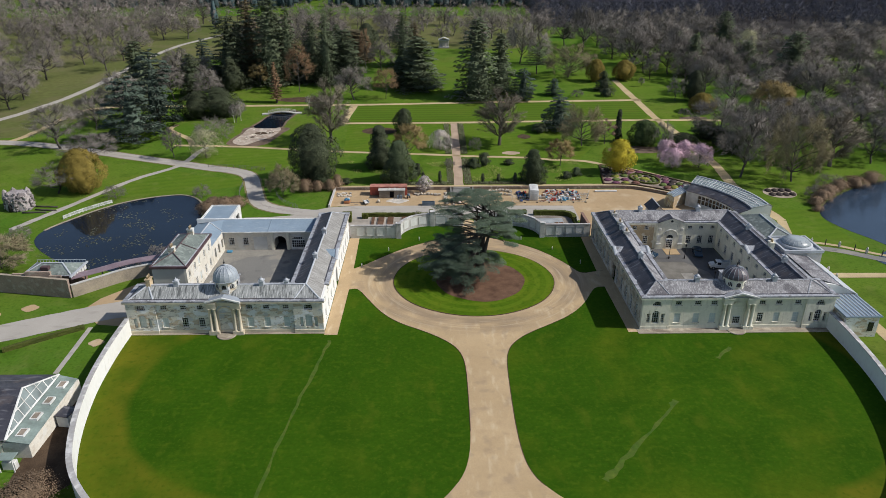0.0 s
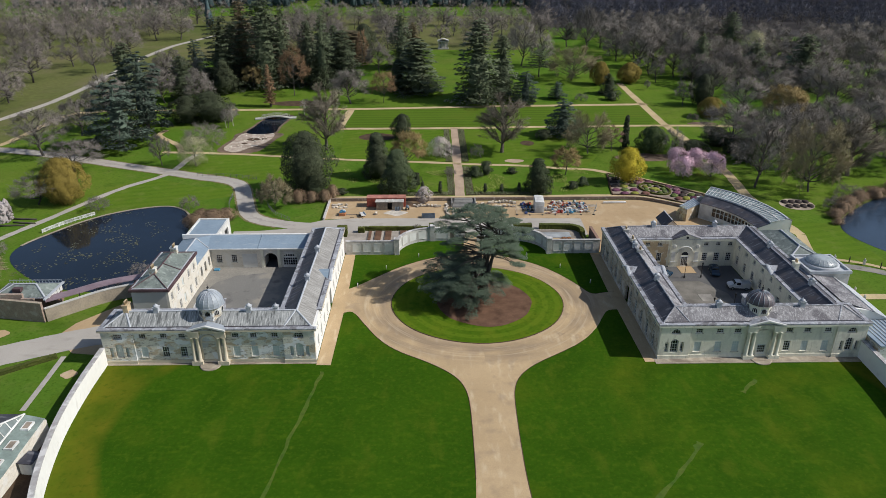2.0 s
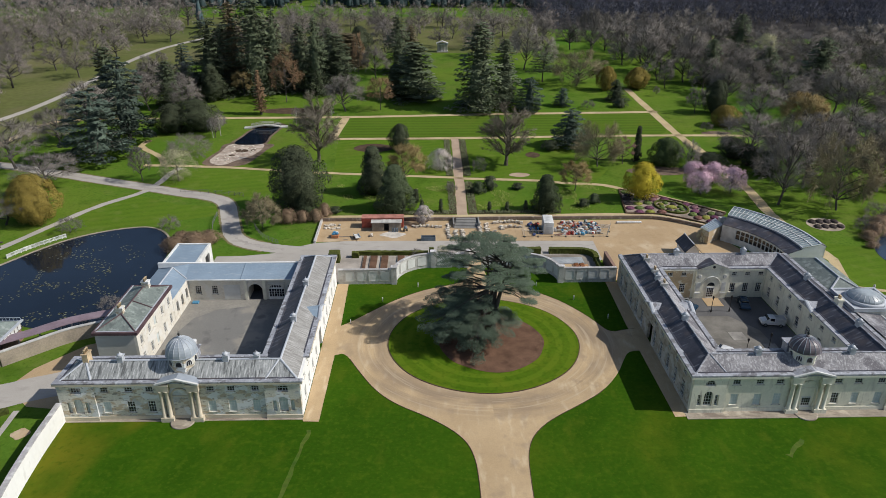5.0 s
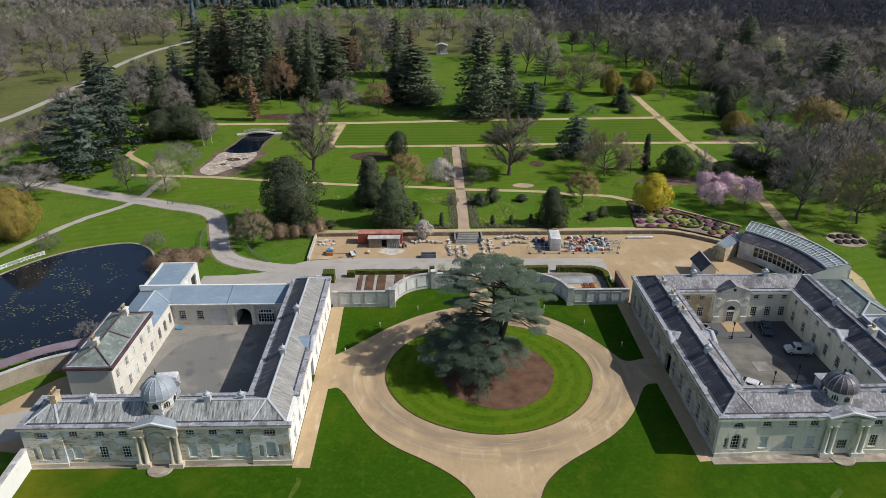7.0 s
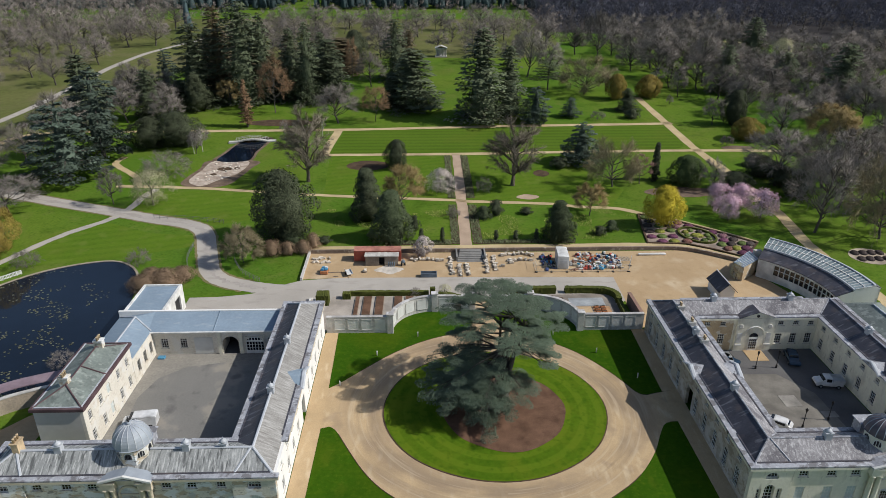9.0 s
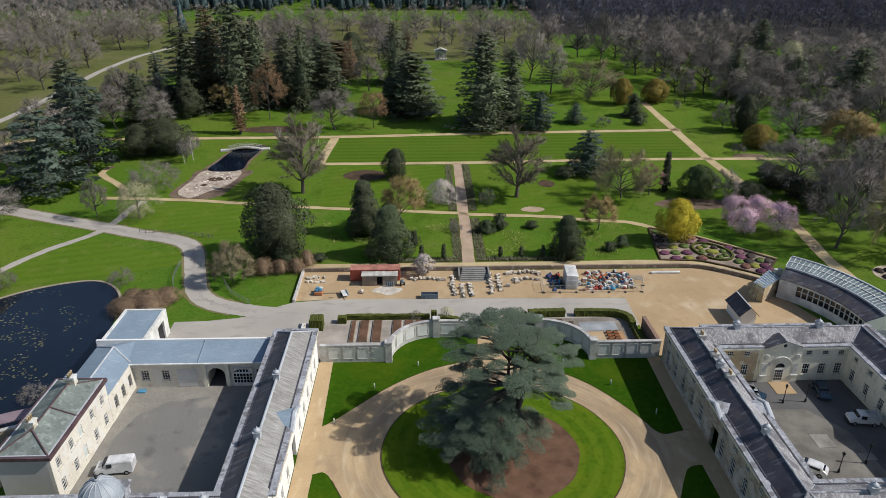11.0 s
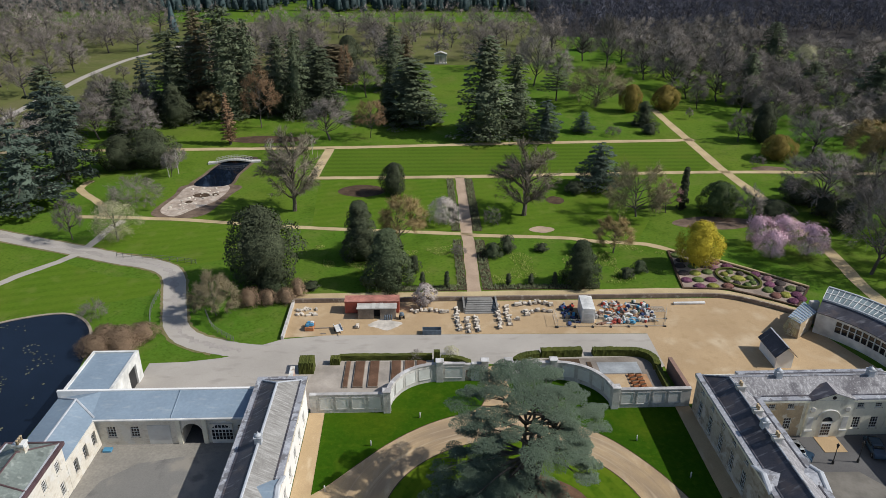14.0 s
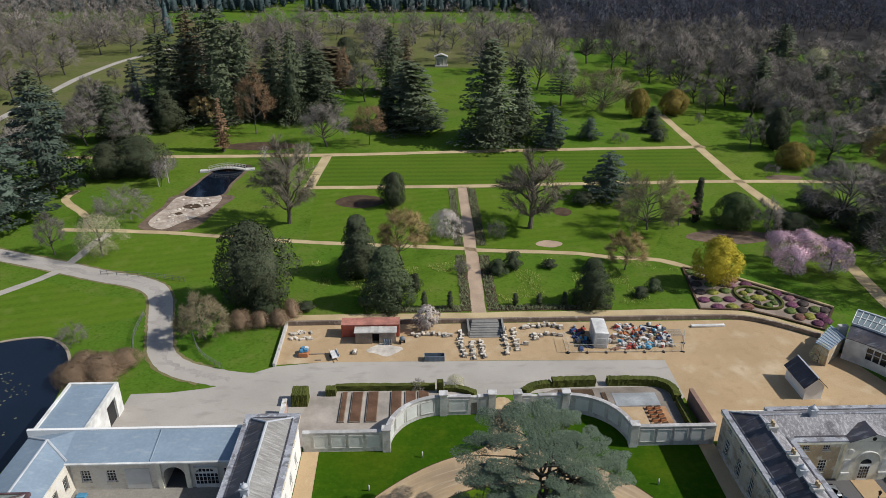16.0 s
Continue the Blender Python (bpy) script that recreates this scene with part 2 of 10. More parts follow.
def wheel_arcs(m, col, cx, cy, lo, hi, width, amount):
    """Worn arcs swept round a centre by turning wheels, fading out below the ring."""
    t = m.node_tree
    n = t.nodes
    p = n["Principled BSDF"]
    src = p.inputs["Base Color"].links[0].from_socket
    co, mp, sep, com, tex = n.new("ShaderNodeTexCoord"), n.new("ShaderNodeMapping"), n.new("ShaderNodeSeparateXYZ"), n.new("ShaderNodeCombineXYZ"), n.new("ShaderNodeTexNoise")
    mp.inputs["Location"].default_value = (-cx, -cy, 0)
    link(t, co.outputs["Object"], mp.inputs["Vector"])
    link(t, mp.outputs[0], sep.inputs[0])

    def op(kind_, a, b):
        k = n.new("ShaderNodeMath")
        k.operation = kind_
        for i, v in enumerate((a, b)):
            if isinstance(v, (int, float)):
                k.inputs[i].default_value = v
            else:
                link(t, v, k.inputs[i])
        return k.outputs[0]

    def ramp_(v, a, b, c, d):
        k = n.new("ShaderNodeMapRange")
        for nm, q in (("From Min", a), ("From Max", b), ("To Min", c), ("To Max", d)):
            k.inputs[nm].default_value = q
        link(t, v, k.inputs["Value"])
        return k.outputs[0]

    x, y = sep.outputs["X"], sep.outputs["Y"]
    r = op("SQRT", op("ADD", op("MULTIPLY", x, x), op("MULTIPLY", op("MULTIPLY", y, 1.1), op("MULTIPLY", y, 1.1))), 0.0)
    link(t, op("MULTIPLY", r, width), com.inputs[0])
    link(t, op("MULTIPLY", op("ARCTAN2", x, y), 1.6), com.inputs[1])
    tex.inputs["Scale"].default_value, tex.inputs["Detail"].default_value = 1.0, 6
    link(t, com.outputs[0], tex.inputs["Vector"])
    f = op("MULTIPLY", ramp_(tex.outputs["Fac"], lo, hi, 0.0, amount), op("MULTIPLY", ramp_(r, 16.5, 18.5, 0.35, 1.0), ramp_(r, 22.0, 24.5, 1.0, 0.12)))
    mx = n.new("ShaderNodeMix")
    mx.data_type = "RGBA"
    link(t, f, mx.inputs["Factor"])
    link(t, src, mx.inputs["A"])
    mx.inputs["B"].default_value = (*col, 1)
    link(t, mx.outputs["Result"], p.inputs["Base Color"])


wheel_arcs(DRIVE, (0.25, 0.19, 0.13), -0.5, 20, 0.38, 0.60, 0.30, 0.8)
mix_in(DRIVE, (0.30, 0.225, 0.15), "ShaderNodeTexNoise", 0.35, 0.55, 0.66, amount=0.55)
wheel_arcs(DRIVE, (0.50, 0.41, 0.29), -0.5, 20, 0.54, 0.66, 2.2, 0.45)
wheel_arcs(DRIVE, (0.22, 0.165, 0.115), -0.5, 20, 0.58, 0.70, 1.5, 0.35)
SAND = material("sandy_hoggin", (0.44, 0.32, 0.19), 0.95, 0.2, 5.0, 0.10, 0.02, col2=(0.37, 0.265, 0.155), spec=0.1)
mix_in(SAND, (0.54, 0.44, 0.31), "ShaderNodeTexNoise", 0.16, 0.53, 0.70, amount=0.7)
mix_in(SAND, (0.33, 0.235, 0.13), "ShaderNodeTexNoise", 0.7, 0.54, 0.70, amount=0.5)
PATHMAT = material("garden_path", (0.50, 0.40, 0.235), 0.95, 0.25, 5.0, 0.2, 0.01, spec=0.1, col2=(0.37, 0.285, 0.165))
ROAD = material("pale_road", (0.41, 0.38, 0.34), 0.9, 0.10, 5.0, 0.10, 0.01, col2=(0.34, 0.315, 0.28), spec=0.2)
mix_in(ROAD, (0.25, 0.23, 0.205), "ShaderNodeTexNoise", 0.6, 0.55, 0.70, stretch=(0.4, 1, 1), amount=0.5)
TARMAC = material("grey_tarmac", (0.205, 0.20, 0.186), 0.9, 0.20, 6.0, 0.10, 0.01, col2=(0.165, 0.162, 0.152), spec=0.2)
mix_in(TARMAC, (0.29, 0.265, 0.225), "ShaderNodeTexNoise", 0.20, 0.54, 0.64, amount=0.7)
mix_in(TARMAC, (0.11, 0.105, 0.105), "ShaderNodeTexNoise", 0.35, 0.58, 0.70, amount=0.7)
TARMAC_D = material("dark_court_tarmac", (0.13, 0.128, 0.128), 0.9, 0.2, 6.0, 0.15, 0.01, col2=(0.085, 0.083, 0.084), spec=0.2)
BRICKPATH = material("brown_brick_path", (0.44, 0.33, 0.24), 0.95, 0.25, 4.0, 0.3, 0.01, col2=(0.33, 0.245, 0.175))
SOIL = material("brown_bark_mulch", (0.16, 0.092, 0.060), 0.98, 0.35, 7.0, 0.5, 0.05, spec=0.1)
BEDSOIL = material("bed_soil", (0.10, 0.068, 0.045), 0.98, 0.4, 5.0, 0.5, 0.05, spec=0.1)
WATER = material("dark_water", (0.006, 0.011, 0.022), 0.06, 0.3, 0.35, 0.03, 0.012, spec=0.5)
STONE = material("weathered_limestone", (0.64, 0.615, 0.535), 0.9, 0.25, 4.0, 0.3, 0.02, col2=(0.53, 0.505, 0.43))
mix_in(STONE, (0.43, 0.345, 0.24), "ShaderNodeTexNoise", 0.6, 0.52, 0.58, stretch=(1, 1, 2.4), amount=0.85)
mix_in(STONE, (0.66, 0.68, 0.69), "ShaderNodeTexNoise", 0.45, 0.53, 0.57, stretch=(1, 1, 1.4), amount=0.85)
mix_in(STONE, (0.24, 0.225, 0.20), "ShaderNodeTexNoise", 1.3, 0.57, 0.63, stretch=(1, 1, 2.6), amount=0.8)
mix_in(STONE, (0.40, 0.43, 0.45), "ShaderNodeTexNoise", 0.35, 0.58, 0.62, stretch=(1, 1, 1.2), amount=0.7)
# Brown limestone of the east court's west wall, its shade put into the colour.
SHADESTONE = material("shaded_brown_limestone", (0.45, 0.405, 0.335), 0.9, 0.3, 4.0, 0.3, 0.02, col2=(0.34, 0.305, 0.25))
mix_in(SHADESTONE, (0.25, 0.205, 0.155), "ShaderNodeTexNoise", 0.7, 0.52, 0.62, stretch=(1, 1, 1.8), amount=0.8)
mix_in(SHADESTONE, (0.56, 0.54, 0.50), "ShaderNodeTexNoise", 0.5, 0.56, 0.62, amount=0.6)
HOUSESTONE = material("soft_buff_limestone", (0.68, 0.645, 0.565), 0.9, 0.2, 4.0, 0.3, 0.02, col2=(0.58, 0.545, 0.47))
mix_in(HOUSESTONE, (0.44, 0.37, 0.28), "ShaderNodeTexNoise", 0.8, 0.55, 0.65, stretch=(1, 1, 2.2), amount=0.5)
mix_in(HOUSESTONE, (0.66, 0.66, 0.64), "ShaderNodeTexNoise", 0.5, 0.54, 0.62, amount=0.5)
CREAM = material("cream_limewash", (0.73, 0.705, 0.59), 0.9, 0.14, 2.5, 0.2, 0.01, col2=(0.66, 0.635, 0.52))
mix_in(CREAM, (0.44, 0.41, 0.34), "ShaderNodeTexNoise", 0.5, 0.56, 0.74, stretch=(1.4, 1.4, 0.4), amount=0.75)
mix_in(CREAM, (0.33, 0.30, 0.24), "ShaderNodeTexNoise", 1.6, 0.60, 0.72, stretch=(1.2, 1.2, 0.3), amount=0.55)
OCHRE = material("ochre_brickwork", (0.47, 0.37, 0.24), 0.9, 0.3, 4.0, 0.6, 0.02, col2=(0.36, 0.275, 0.175))
mix_in(OCHRE, (0.60, 0.57, 0.49), "ShaderNodeTexNoise", 0.8, 0.54, 0.60, amount=0.8)
RENDERW = material("white_render", (0.79, 0.785, 0.77), 0.85, 0.07, 1.5, 0.12, 0.005, col2=(0.71, 0.705, 0.68))
mix_in(RENDERW, (0.55, 0.53, 0.50), "ShaderNodeTexNoise", 1.2, 0.60, 0.75, stretch=(1, 1, 0.4), amount=0.5)
YARDWALL = material("dark_rubble_wall", (0.26, 0.20, 0.155), 0.95, 0.35, 2.0, 0.4, 0.03, col2=(0.16, 0.125, 0.10))
mix_in(YARDWALL, (0.42, 0.38, 0.32), "ShaderNodeTexNoise", 0.7, 0.56, 0.64, amount=0.7)
GREYCOPE = material("grey_coping_stone", (0.42, 0.41, 0.40), 0.9, 0.3, 2.0, 0.4, 0.01, col2=(0.30, 0.29, 0.285))
mix_in(GREYCOPE, (0.62, 0.61, 0.60), "ShaderNodeTexNoise", 0.6, 0.52, 0.60, amount=0.7)
OLDWALL = material("brown_rubble_wall", (0.37, 0.31, 0.24), 0.95, 0.35, 4.0, 0.4, 0.03, col2=(0.26, 0.22, 0.175))
WORNPAVE = material("worn_brown_paving", (0.36, 0.31, 0.245), 0.95, 0.3, 3.0, 0.3, 0.01, col2=(0.25, 0.215, 0.17))
mix_in(WORNPAVE, (0.16, 0.125, 0.10), "ShaderNodeTexNoise", 0.45, 0.52, 0.62, stretch=(0.6, 2, 1), amount=0.7)
mix_in(WORNPAVE, (0.50, 0.44, 0.35), "ShaderNodeTexNoise", 0.6, 0.58, 0.68, amount=0.6)
GREYREND = material("grey_render", (0.52, 0.51, 0.47), 0.9, 0.08, 1.2, 0.2, 0.0, col2=(0.45, 0.44, 0.41))
SCREEN = material("grey_screen_stone", (0.53, 0.52, 0.49), 0.9, 0.25, 2.5, 0.3, 0.02, col2=(0.40, 0.39, 0.37))
mix_in(SCREEN, (0.27, 0.26, 0.235), "ShaderNodeTexNoise", 0.9, 0.55, 0.68, stretch=(1, 1, 0.6), amount=0.6)
PANELM = material("pale_panel_render", (0.62, 0.63, 0.61), 0.9, 0.12, 1.5, 0.4, 0.0, col2=(0.50, 0.50, 0.48))
COLUMN = material("buff_column_stone", (0.60, 0.53, 0.41), 0.85, 0.15, 2.0, 0.3, 0.01, col2=(0.5, 0.44, 0.34))
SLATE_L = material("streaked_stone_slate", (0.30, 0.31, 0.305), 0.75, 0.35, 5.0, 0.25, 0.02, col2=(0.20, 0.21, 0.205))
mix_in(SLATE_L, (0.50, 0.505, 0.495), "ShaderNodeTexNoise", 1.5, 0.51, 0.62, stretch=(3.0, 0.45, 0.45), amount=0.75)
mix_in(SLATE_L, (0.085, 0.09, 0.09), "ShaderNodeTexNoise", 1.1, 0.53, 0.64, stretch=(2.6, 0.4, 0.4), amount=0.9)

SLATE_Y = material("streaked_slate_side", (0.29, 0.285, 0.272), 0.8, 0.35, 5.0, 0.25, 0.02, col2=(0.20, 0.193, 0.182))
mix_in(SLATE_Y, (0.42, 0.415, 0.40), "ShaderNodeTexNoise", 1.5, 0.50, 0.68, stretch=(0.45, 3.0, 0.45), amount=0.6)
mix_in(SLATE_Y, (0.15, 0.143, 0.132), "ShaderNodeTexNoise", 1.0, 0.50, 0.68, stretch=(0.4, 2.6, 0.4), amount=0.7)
# Real dark slate; on west-facing slopes it also takes in part of their shade.
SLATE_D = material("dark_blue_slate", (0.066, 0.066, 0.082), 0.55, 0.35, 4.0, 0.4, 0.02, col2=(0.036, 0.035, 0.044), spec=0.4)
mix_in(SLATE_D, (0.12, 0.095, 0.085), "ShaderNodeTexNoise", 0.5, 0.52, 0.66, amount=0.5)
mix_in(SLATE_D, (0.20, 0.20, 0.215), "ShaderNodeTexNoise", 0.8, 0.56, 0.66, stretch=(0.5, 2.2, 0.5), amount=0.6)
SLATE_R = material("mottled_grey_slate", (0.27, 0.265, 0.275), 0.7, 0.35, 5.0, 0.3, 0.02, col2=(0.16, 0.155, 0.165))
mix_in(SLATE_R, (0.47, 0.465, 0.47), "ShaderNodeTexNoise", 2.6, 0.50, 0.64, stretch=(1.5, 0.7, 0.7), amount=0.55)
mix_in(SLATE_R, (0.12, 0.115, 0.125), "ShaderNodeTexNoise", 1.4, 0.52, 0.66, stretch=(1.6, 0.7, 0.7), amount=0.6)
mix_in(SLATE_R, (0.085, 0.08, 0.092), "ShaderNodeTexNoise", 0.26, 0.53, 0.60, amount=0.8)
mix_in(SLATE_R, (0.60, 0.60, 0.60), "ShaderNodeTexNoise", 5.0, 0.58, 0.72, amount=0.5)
LEADBLUE = material("blue_grey_lead", (0.235, 0.305, 0.375), 0.55, 0.18, 2.5, 0.2, 0.01, col2=(0.19, 0.25, 0.31), spec=0.4)
mix_in(LEADBLUE, (0.36, 0.40, 0.43), "ShaderNodeTexNoise", 0.9, 0.57, 0.72, stretch=(0.6, 2, 1), amount=0.45)
LEAD = material("pale_lead", (0.45, 0.475, 0.505), 0.55, 0.18, 1.5, 0.3, 0.01, col2=(0.35, 0.37, 0.40), spec=0.4)
GLAZEDLEAD = material("dull_dome_glass", (0.36, 0.40, 0.42), 0.3, 0.2, 2.0, 0.5, 0.0, col2=(0.24, 0.27, 0.29), spec=0.5)
LEADGUT = material("streaked_gutter_lead", (0.36, 0.375, 0.41), 0.6, 0.35, 4.0, 0.4, 0.01, col2=(0.23, 0.235, 0.26), spec=0.3)
mix_in(LEADGUT, (0.12, 0.115, 0.12), "ShaderNodeTexNoise", 0.8, 0.52, 0.60, amount=0.8)
mix_in(LEADGUT, (0.52, 0.54, 0.57), "ShaderNodeTexNoise", 1.7, 0.57, 0.64, amount=0.6)
LEADDOME = material("dome_lead", (0.31, 0.345, 0.385), 0.5, 0.2, 1.5, 0.4, 0.01, col2=(0.23, 0.26, 0.30), spec=0.4)
LEADBROWN = material("tarnished_dome_lead", (0.115, 0.098, 0.112), 0.45, 0.25, 1.5, 0.6, 0.01, col2=(0.07, 0.058, 0.068), spec=0.45)
COPPER = material("green_grey_roof", (0.20, 0.235, 0.215), 0.65, 0.3, 3.0, 0.4, 0.01, col2=(0.12, 0.14, 0.13))
mix_in(COPPER, (0.34, 0.37, 0.345), "ShaderNodeTexNoise", 1.0, 0.54, 0.64, stretch=(1.2, 1.2, 0.5), amount=0.55)
mix_in(COPPER, (0.07, 0.08, 0.075), "ShaderNodeTexNoise", 0.8, 0.55, 0.66, amount=0.6)
PALECOP = material("pale_verdigris", (0.23, 0.29, 0.265), 0.7, 0.3, 2.5, 0.4, 0.01, col2=(0.15, 0.19, 0.175))
mix_in(PALECOP, (0.14, 0.16, 0.145), "ShaderNodeTexNoise", 0.9, 0.55, 0.68, amount=0.6)
PALEPAINT = material("weathered_white_paint", (0.50, 0.49, 0.45), 0.8, 0.2, 2.0, 0.4, col2=(0.36, 0.35, 0.31))
WHITE = material("white_paint", (0.78, 0.78, 0.75), 0.6, 0.05, 3.0, 0.5)
BLIND = material("blind_window_board", (0.50, 0.56, 0.545), 0.6, 0.08, 1.0, 0.5, col2=(0.44, 0.50, 0.49))
BRICK = material("red_brown_brick", (0.27, 0.165, 0.125), 0.92, 0.35, 5.0, 0.5, 0.02, col2=(0.20, 0.13, 0.105))
WALKROOF = material("lilac_grey_sheet", (0.25, 0.19, 0.215), 0.6, 0.25, 2.0, 0.3, 0.0, col2=(0.18, 0.13, 0.15))
MAROON = material("maroon_paint", (0.115, 0.07, 0.075), 0.6, 0.2, 2.0, 0.5)
# Near-black that stands for the shaded depth of openings.
BLACK = material("opening_shade", (0.015, 0.015, 0.017), 0.8, 0.1, 2.0, 0.5)
IRON = material("black_iron", (0.03, 0.03, 0.032), 0.5, 0.1, 3.0, 0.5)
TERRA = material("terracotta", (0.46, 0.19, 0.085), 0.85, 0.2, 4.0, 0.5)
POTBUFF = material("buff_clay_pot", (0.56, 0.43, 0.27), 0.85, 0.2, 4.0, 0.5)
TIMBER = material("grey_timber", (0.30, 0.25, 0.20), 0.85, 0.25, 4.0, 0.5, 0.01)
FOLLYSTONE = material("rough_grey_rubble", (0.30, 0.27, 0.265), 0.95, 0.4, 1.2, 0.6, 0.03, col2=(0.15, 0.13, 0.13), obj=0.5)
STONEBLOCK = material("cut_stone", (0.60, 0.545, 0.465), 0.9, 0.15, 3.0, 0.5, 0.01, col2=(0.52, 0.465, 0.39), obj=0.25)
REDPAINT = material("red_oxide_steel", (0.42, 0.105, 0.07), 0.6, 0.15, 2.0, 0.5, 0.0)
PLASTICW = material("white_sheet", (0.76, 0.76, 0.74), 0.5, 0.06, 2.0, 0.5)
BLUEP = material("blue_plastic", (0.10, 0.32, 0.52), 0.45, 0.12, 3.0, 0.5)
GREYBLUE = material("grey_blue_steel", (0.17, 0.215, 0.26), 0.5, 0.15, 2.0, 0.5)
CARWHITE = material("white_car_paint", (0.75, 0.76, 0.77), 0.25, 0.03, 3.0, 0.5, spec=0.5)
CARBLUE = material("dark_blue_car_paint", (0.02, 0.05, 0.09), 0.25, 0.05, 3.0, 0.5, spec=0.5)
CARSILVER = material("silver_car_paint", (0.38, 0.40, 0.42), 0.3, 0.05, 3.0, 0.5, metal=0.5, spec=0.5)
TYRE = material("tyre_rubber", (0.02, 0.02, 0.02), 0.85, 0.1, 3.0, 0.5)
GLASS = material("window_glass", (0.018, 0.021, 0.026), 0.08, 0.1, 2.0, 0.5, spec=0.6)
HEDGE = material("clipped_yew", (0.085, 0.095, 0.020), 0.9, 0.4, 3.5, 0.4, 0.10, col2=(0.050, 0.062, 0.014), spec=0.15)
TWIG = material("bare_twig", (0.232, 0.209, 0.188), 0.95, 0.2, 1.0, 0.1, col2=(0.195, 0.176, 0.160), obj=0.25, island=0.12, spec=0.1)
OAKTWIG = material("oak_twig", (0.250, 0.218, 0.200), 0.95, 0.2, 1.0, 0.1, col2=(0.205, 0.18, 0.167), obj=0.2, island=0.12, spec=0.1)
# Cloud shade and blue distance haze are put into this twig colour.
SHADEHAZETWIG = material("shade_haze_twig", (0.088, 0.092, 0.118), 0.95, 0.2, 1.0, 0.05, col2=(0.058, 0.063, 0.086), obj=0.2, island=0.3, spec=0.1)
PALEBARK = material("pale_buff_bark", (0.19, 0.16, 0.125), 0.95, 0.3, 3.0, 0.4, 0.03, obj=0.2, spec=0.1)
BIRCHBARK = material("white_birch_bark", (0.66, 0.63, 0.58), 0.85, 0.25, 4.0, 0.5, 0.02, spec=0.15)
BARK = material("grey_bark", (0.105, 0.095, 0.083), 0.95, 0.3, 3.0, 0.4, 0.03, obj=0.2, spec=0.1)


def leaf(name, col, island=0.25, obj=0.2, rough=0.7):
    return material(name, col, rough, 0.15, 0.8, 0.25, 0.0, col2=tuple(c * 0.75 for c in col), island=island, obj=obj, spec=0.10)


GREATCEDAR = leaf("grey_green_cedar_needles", (0.112, 0.150, 0.104), 0.18)
CEDAR = leaf("blue_green_needles", (0.082, 0.112, 0.086), 0.25)
CONIF = leaf("dark_conifer_needles", (0.104, 0.128, 0.074), 0.3, 0.3)
# Blue distance haze is mixed into the colour of these far needles.
HAZECONIF = leaf("hazed_plantation_needles", (0.048, 0.074, 0.078))
BROWNCONIF = leaf("olive_brown_needles", (0.155, 0.128, 0.074))
EVERG = leaf("dark_evergreen_leaf", (0.062, 0.074, 0.042))
HOLLY = leaf("grey_green_leaf", (0.074, 0.096, 0.050))
LAUREL = leaf("laurel_leaf", (0.082, 0.118, 0.042), 0.25, 0.2, 0.5)
YELLOW = leaf("yellow_spring_leaf", (0.60, 0.50, 0.05), 0.2)
OLIVE = leaf("golden_olive_leaf", (0.225, 0.172, 0.042), 0.2)
PINK = leaf("pink_blossom", (0.70, 0.49, 0.58), 0.5)
WHITEB = leaf("white_blossom_petal", (0.60, 0.53, 0.49))
PALEB = leaf("pale_spring_leaf", (0.46, 0.44, 0.27))
REDTWIG = leaf("red_brown_twig", (0.25, 0.16, 0.095))
GOLDTWIG = leaf("golden_twig", (0.33, 0.25, 0.115))
REED = leaf("straw_reed", (0.27, 0.19, 0.125))
LAWNTWIG = leaf("grey_olive_twig", (0.20, 0.175, 0.135))
OLIVETWIG = leaf("olive_grey_twig", (0.285, 0.245, 0.15))
PURPLET = leaf("purple_brown_twig", (0.24, 0.14, 0.13))

# ---- the ground and what is laid on it ----
def ground_sheet():
    bm = bmesh.new()
    ys = [-500, -200, -100, 0] + [50 + 2 * i for i in range(11)] + [70 + 30 * i for i in range(1, 19)] + [640, 800, 1500, 3200]
    xs = [-2600, -1200, -600, -300, -150, 0, 150, 300, 600, 1200, 2600]
    rows = [[bm.verts.new((x, y, rise(y))) for x in xs] for y in ys]
    for a, b in zip(rows, rows[1:]):
        for i in range(len(xs) - 1):
            bm.faces.new((a[i], a[i + 1], b[i + 1], b[i]))
    return bm


structure("ground", ground_sheet(), GRASS, "rough green parkland grass rising gently to the woods", "ground")
PASTURE = material("rough_pasture", (0.120, 0.128, 0.046), 0.95, 0.3, 0.5, 0.03, 0.0, col2=(0.088, 0.108, 0.032), spec=0.03)
mix_in(PASTURE, (0.150, 0.135, 0.070), "ShaderNodeTexNoise", 0.05, 0.48, 0.66, amount=0.7)
structure("pasture", drape([(-460, 60), (-150, 128), (-132, 175), (-128, 262), (-70, 264), (-48, 292), (40, 292), (66, 330), (66, 425), (-460, 425)], 0.02), PASTURE, "rough olive-brown pasture under the oaks", "ground")
# Dark floor sheet: the cloud shade over the far woods is in its colour.
SHADELITTER = material("shaded_leaf_litter", (0.060, 0.056, 0.056), 0.98, 0.4, 0.6, 0.05, 0.0, spec=0.03)
structure("wood_floor", drape([(66, 372), (130, 356), (240, 325), (480, 300), (480, 639), (66, 639)], 0.03), SHADELITTER, "dark leaf-litter floor of the far woods, their shade put into its colour", "ground")
WALL_W = [(-64.1, -0.8), (-63.7, -9), (-62.7, -18), (-61.0, -26), (-59.0, -32.5), (-56.6, -38.0), (-53.4, -42.4), (-49, -46.5), (-42, -50.5), (-33, -54)]
WALL_E = [(-x - 0.6, y) for x, y in WALL_W]
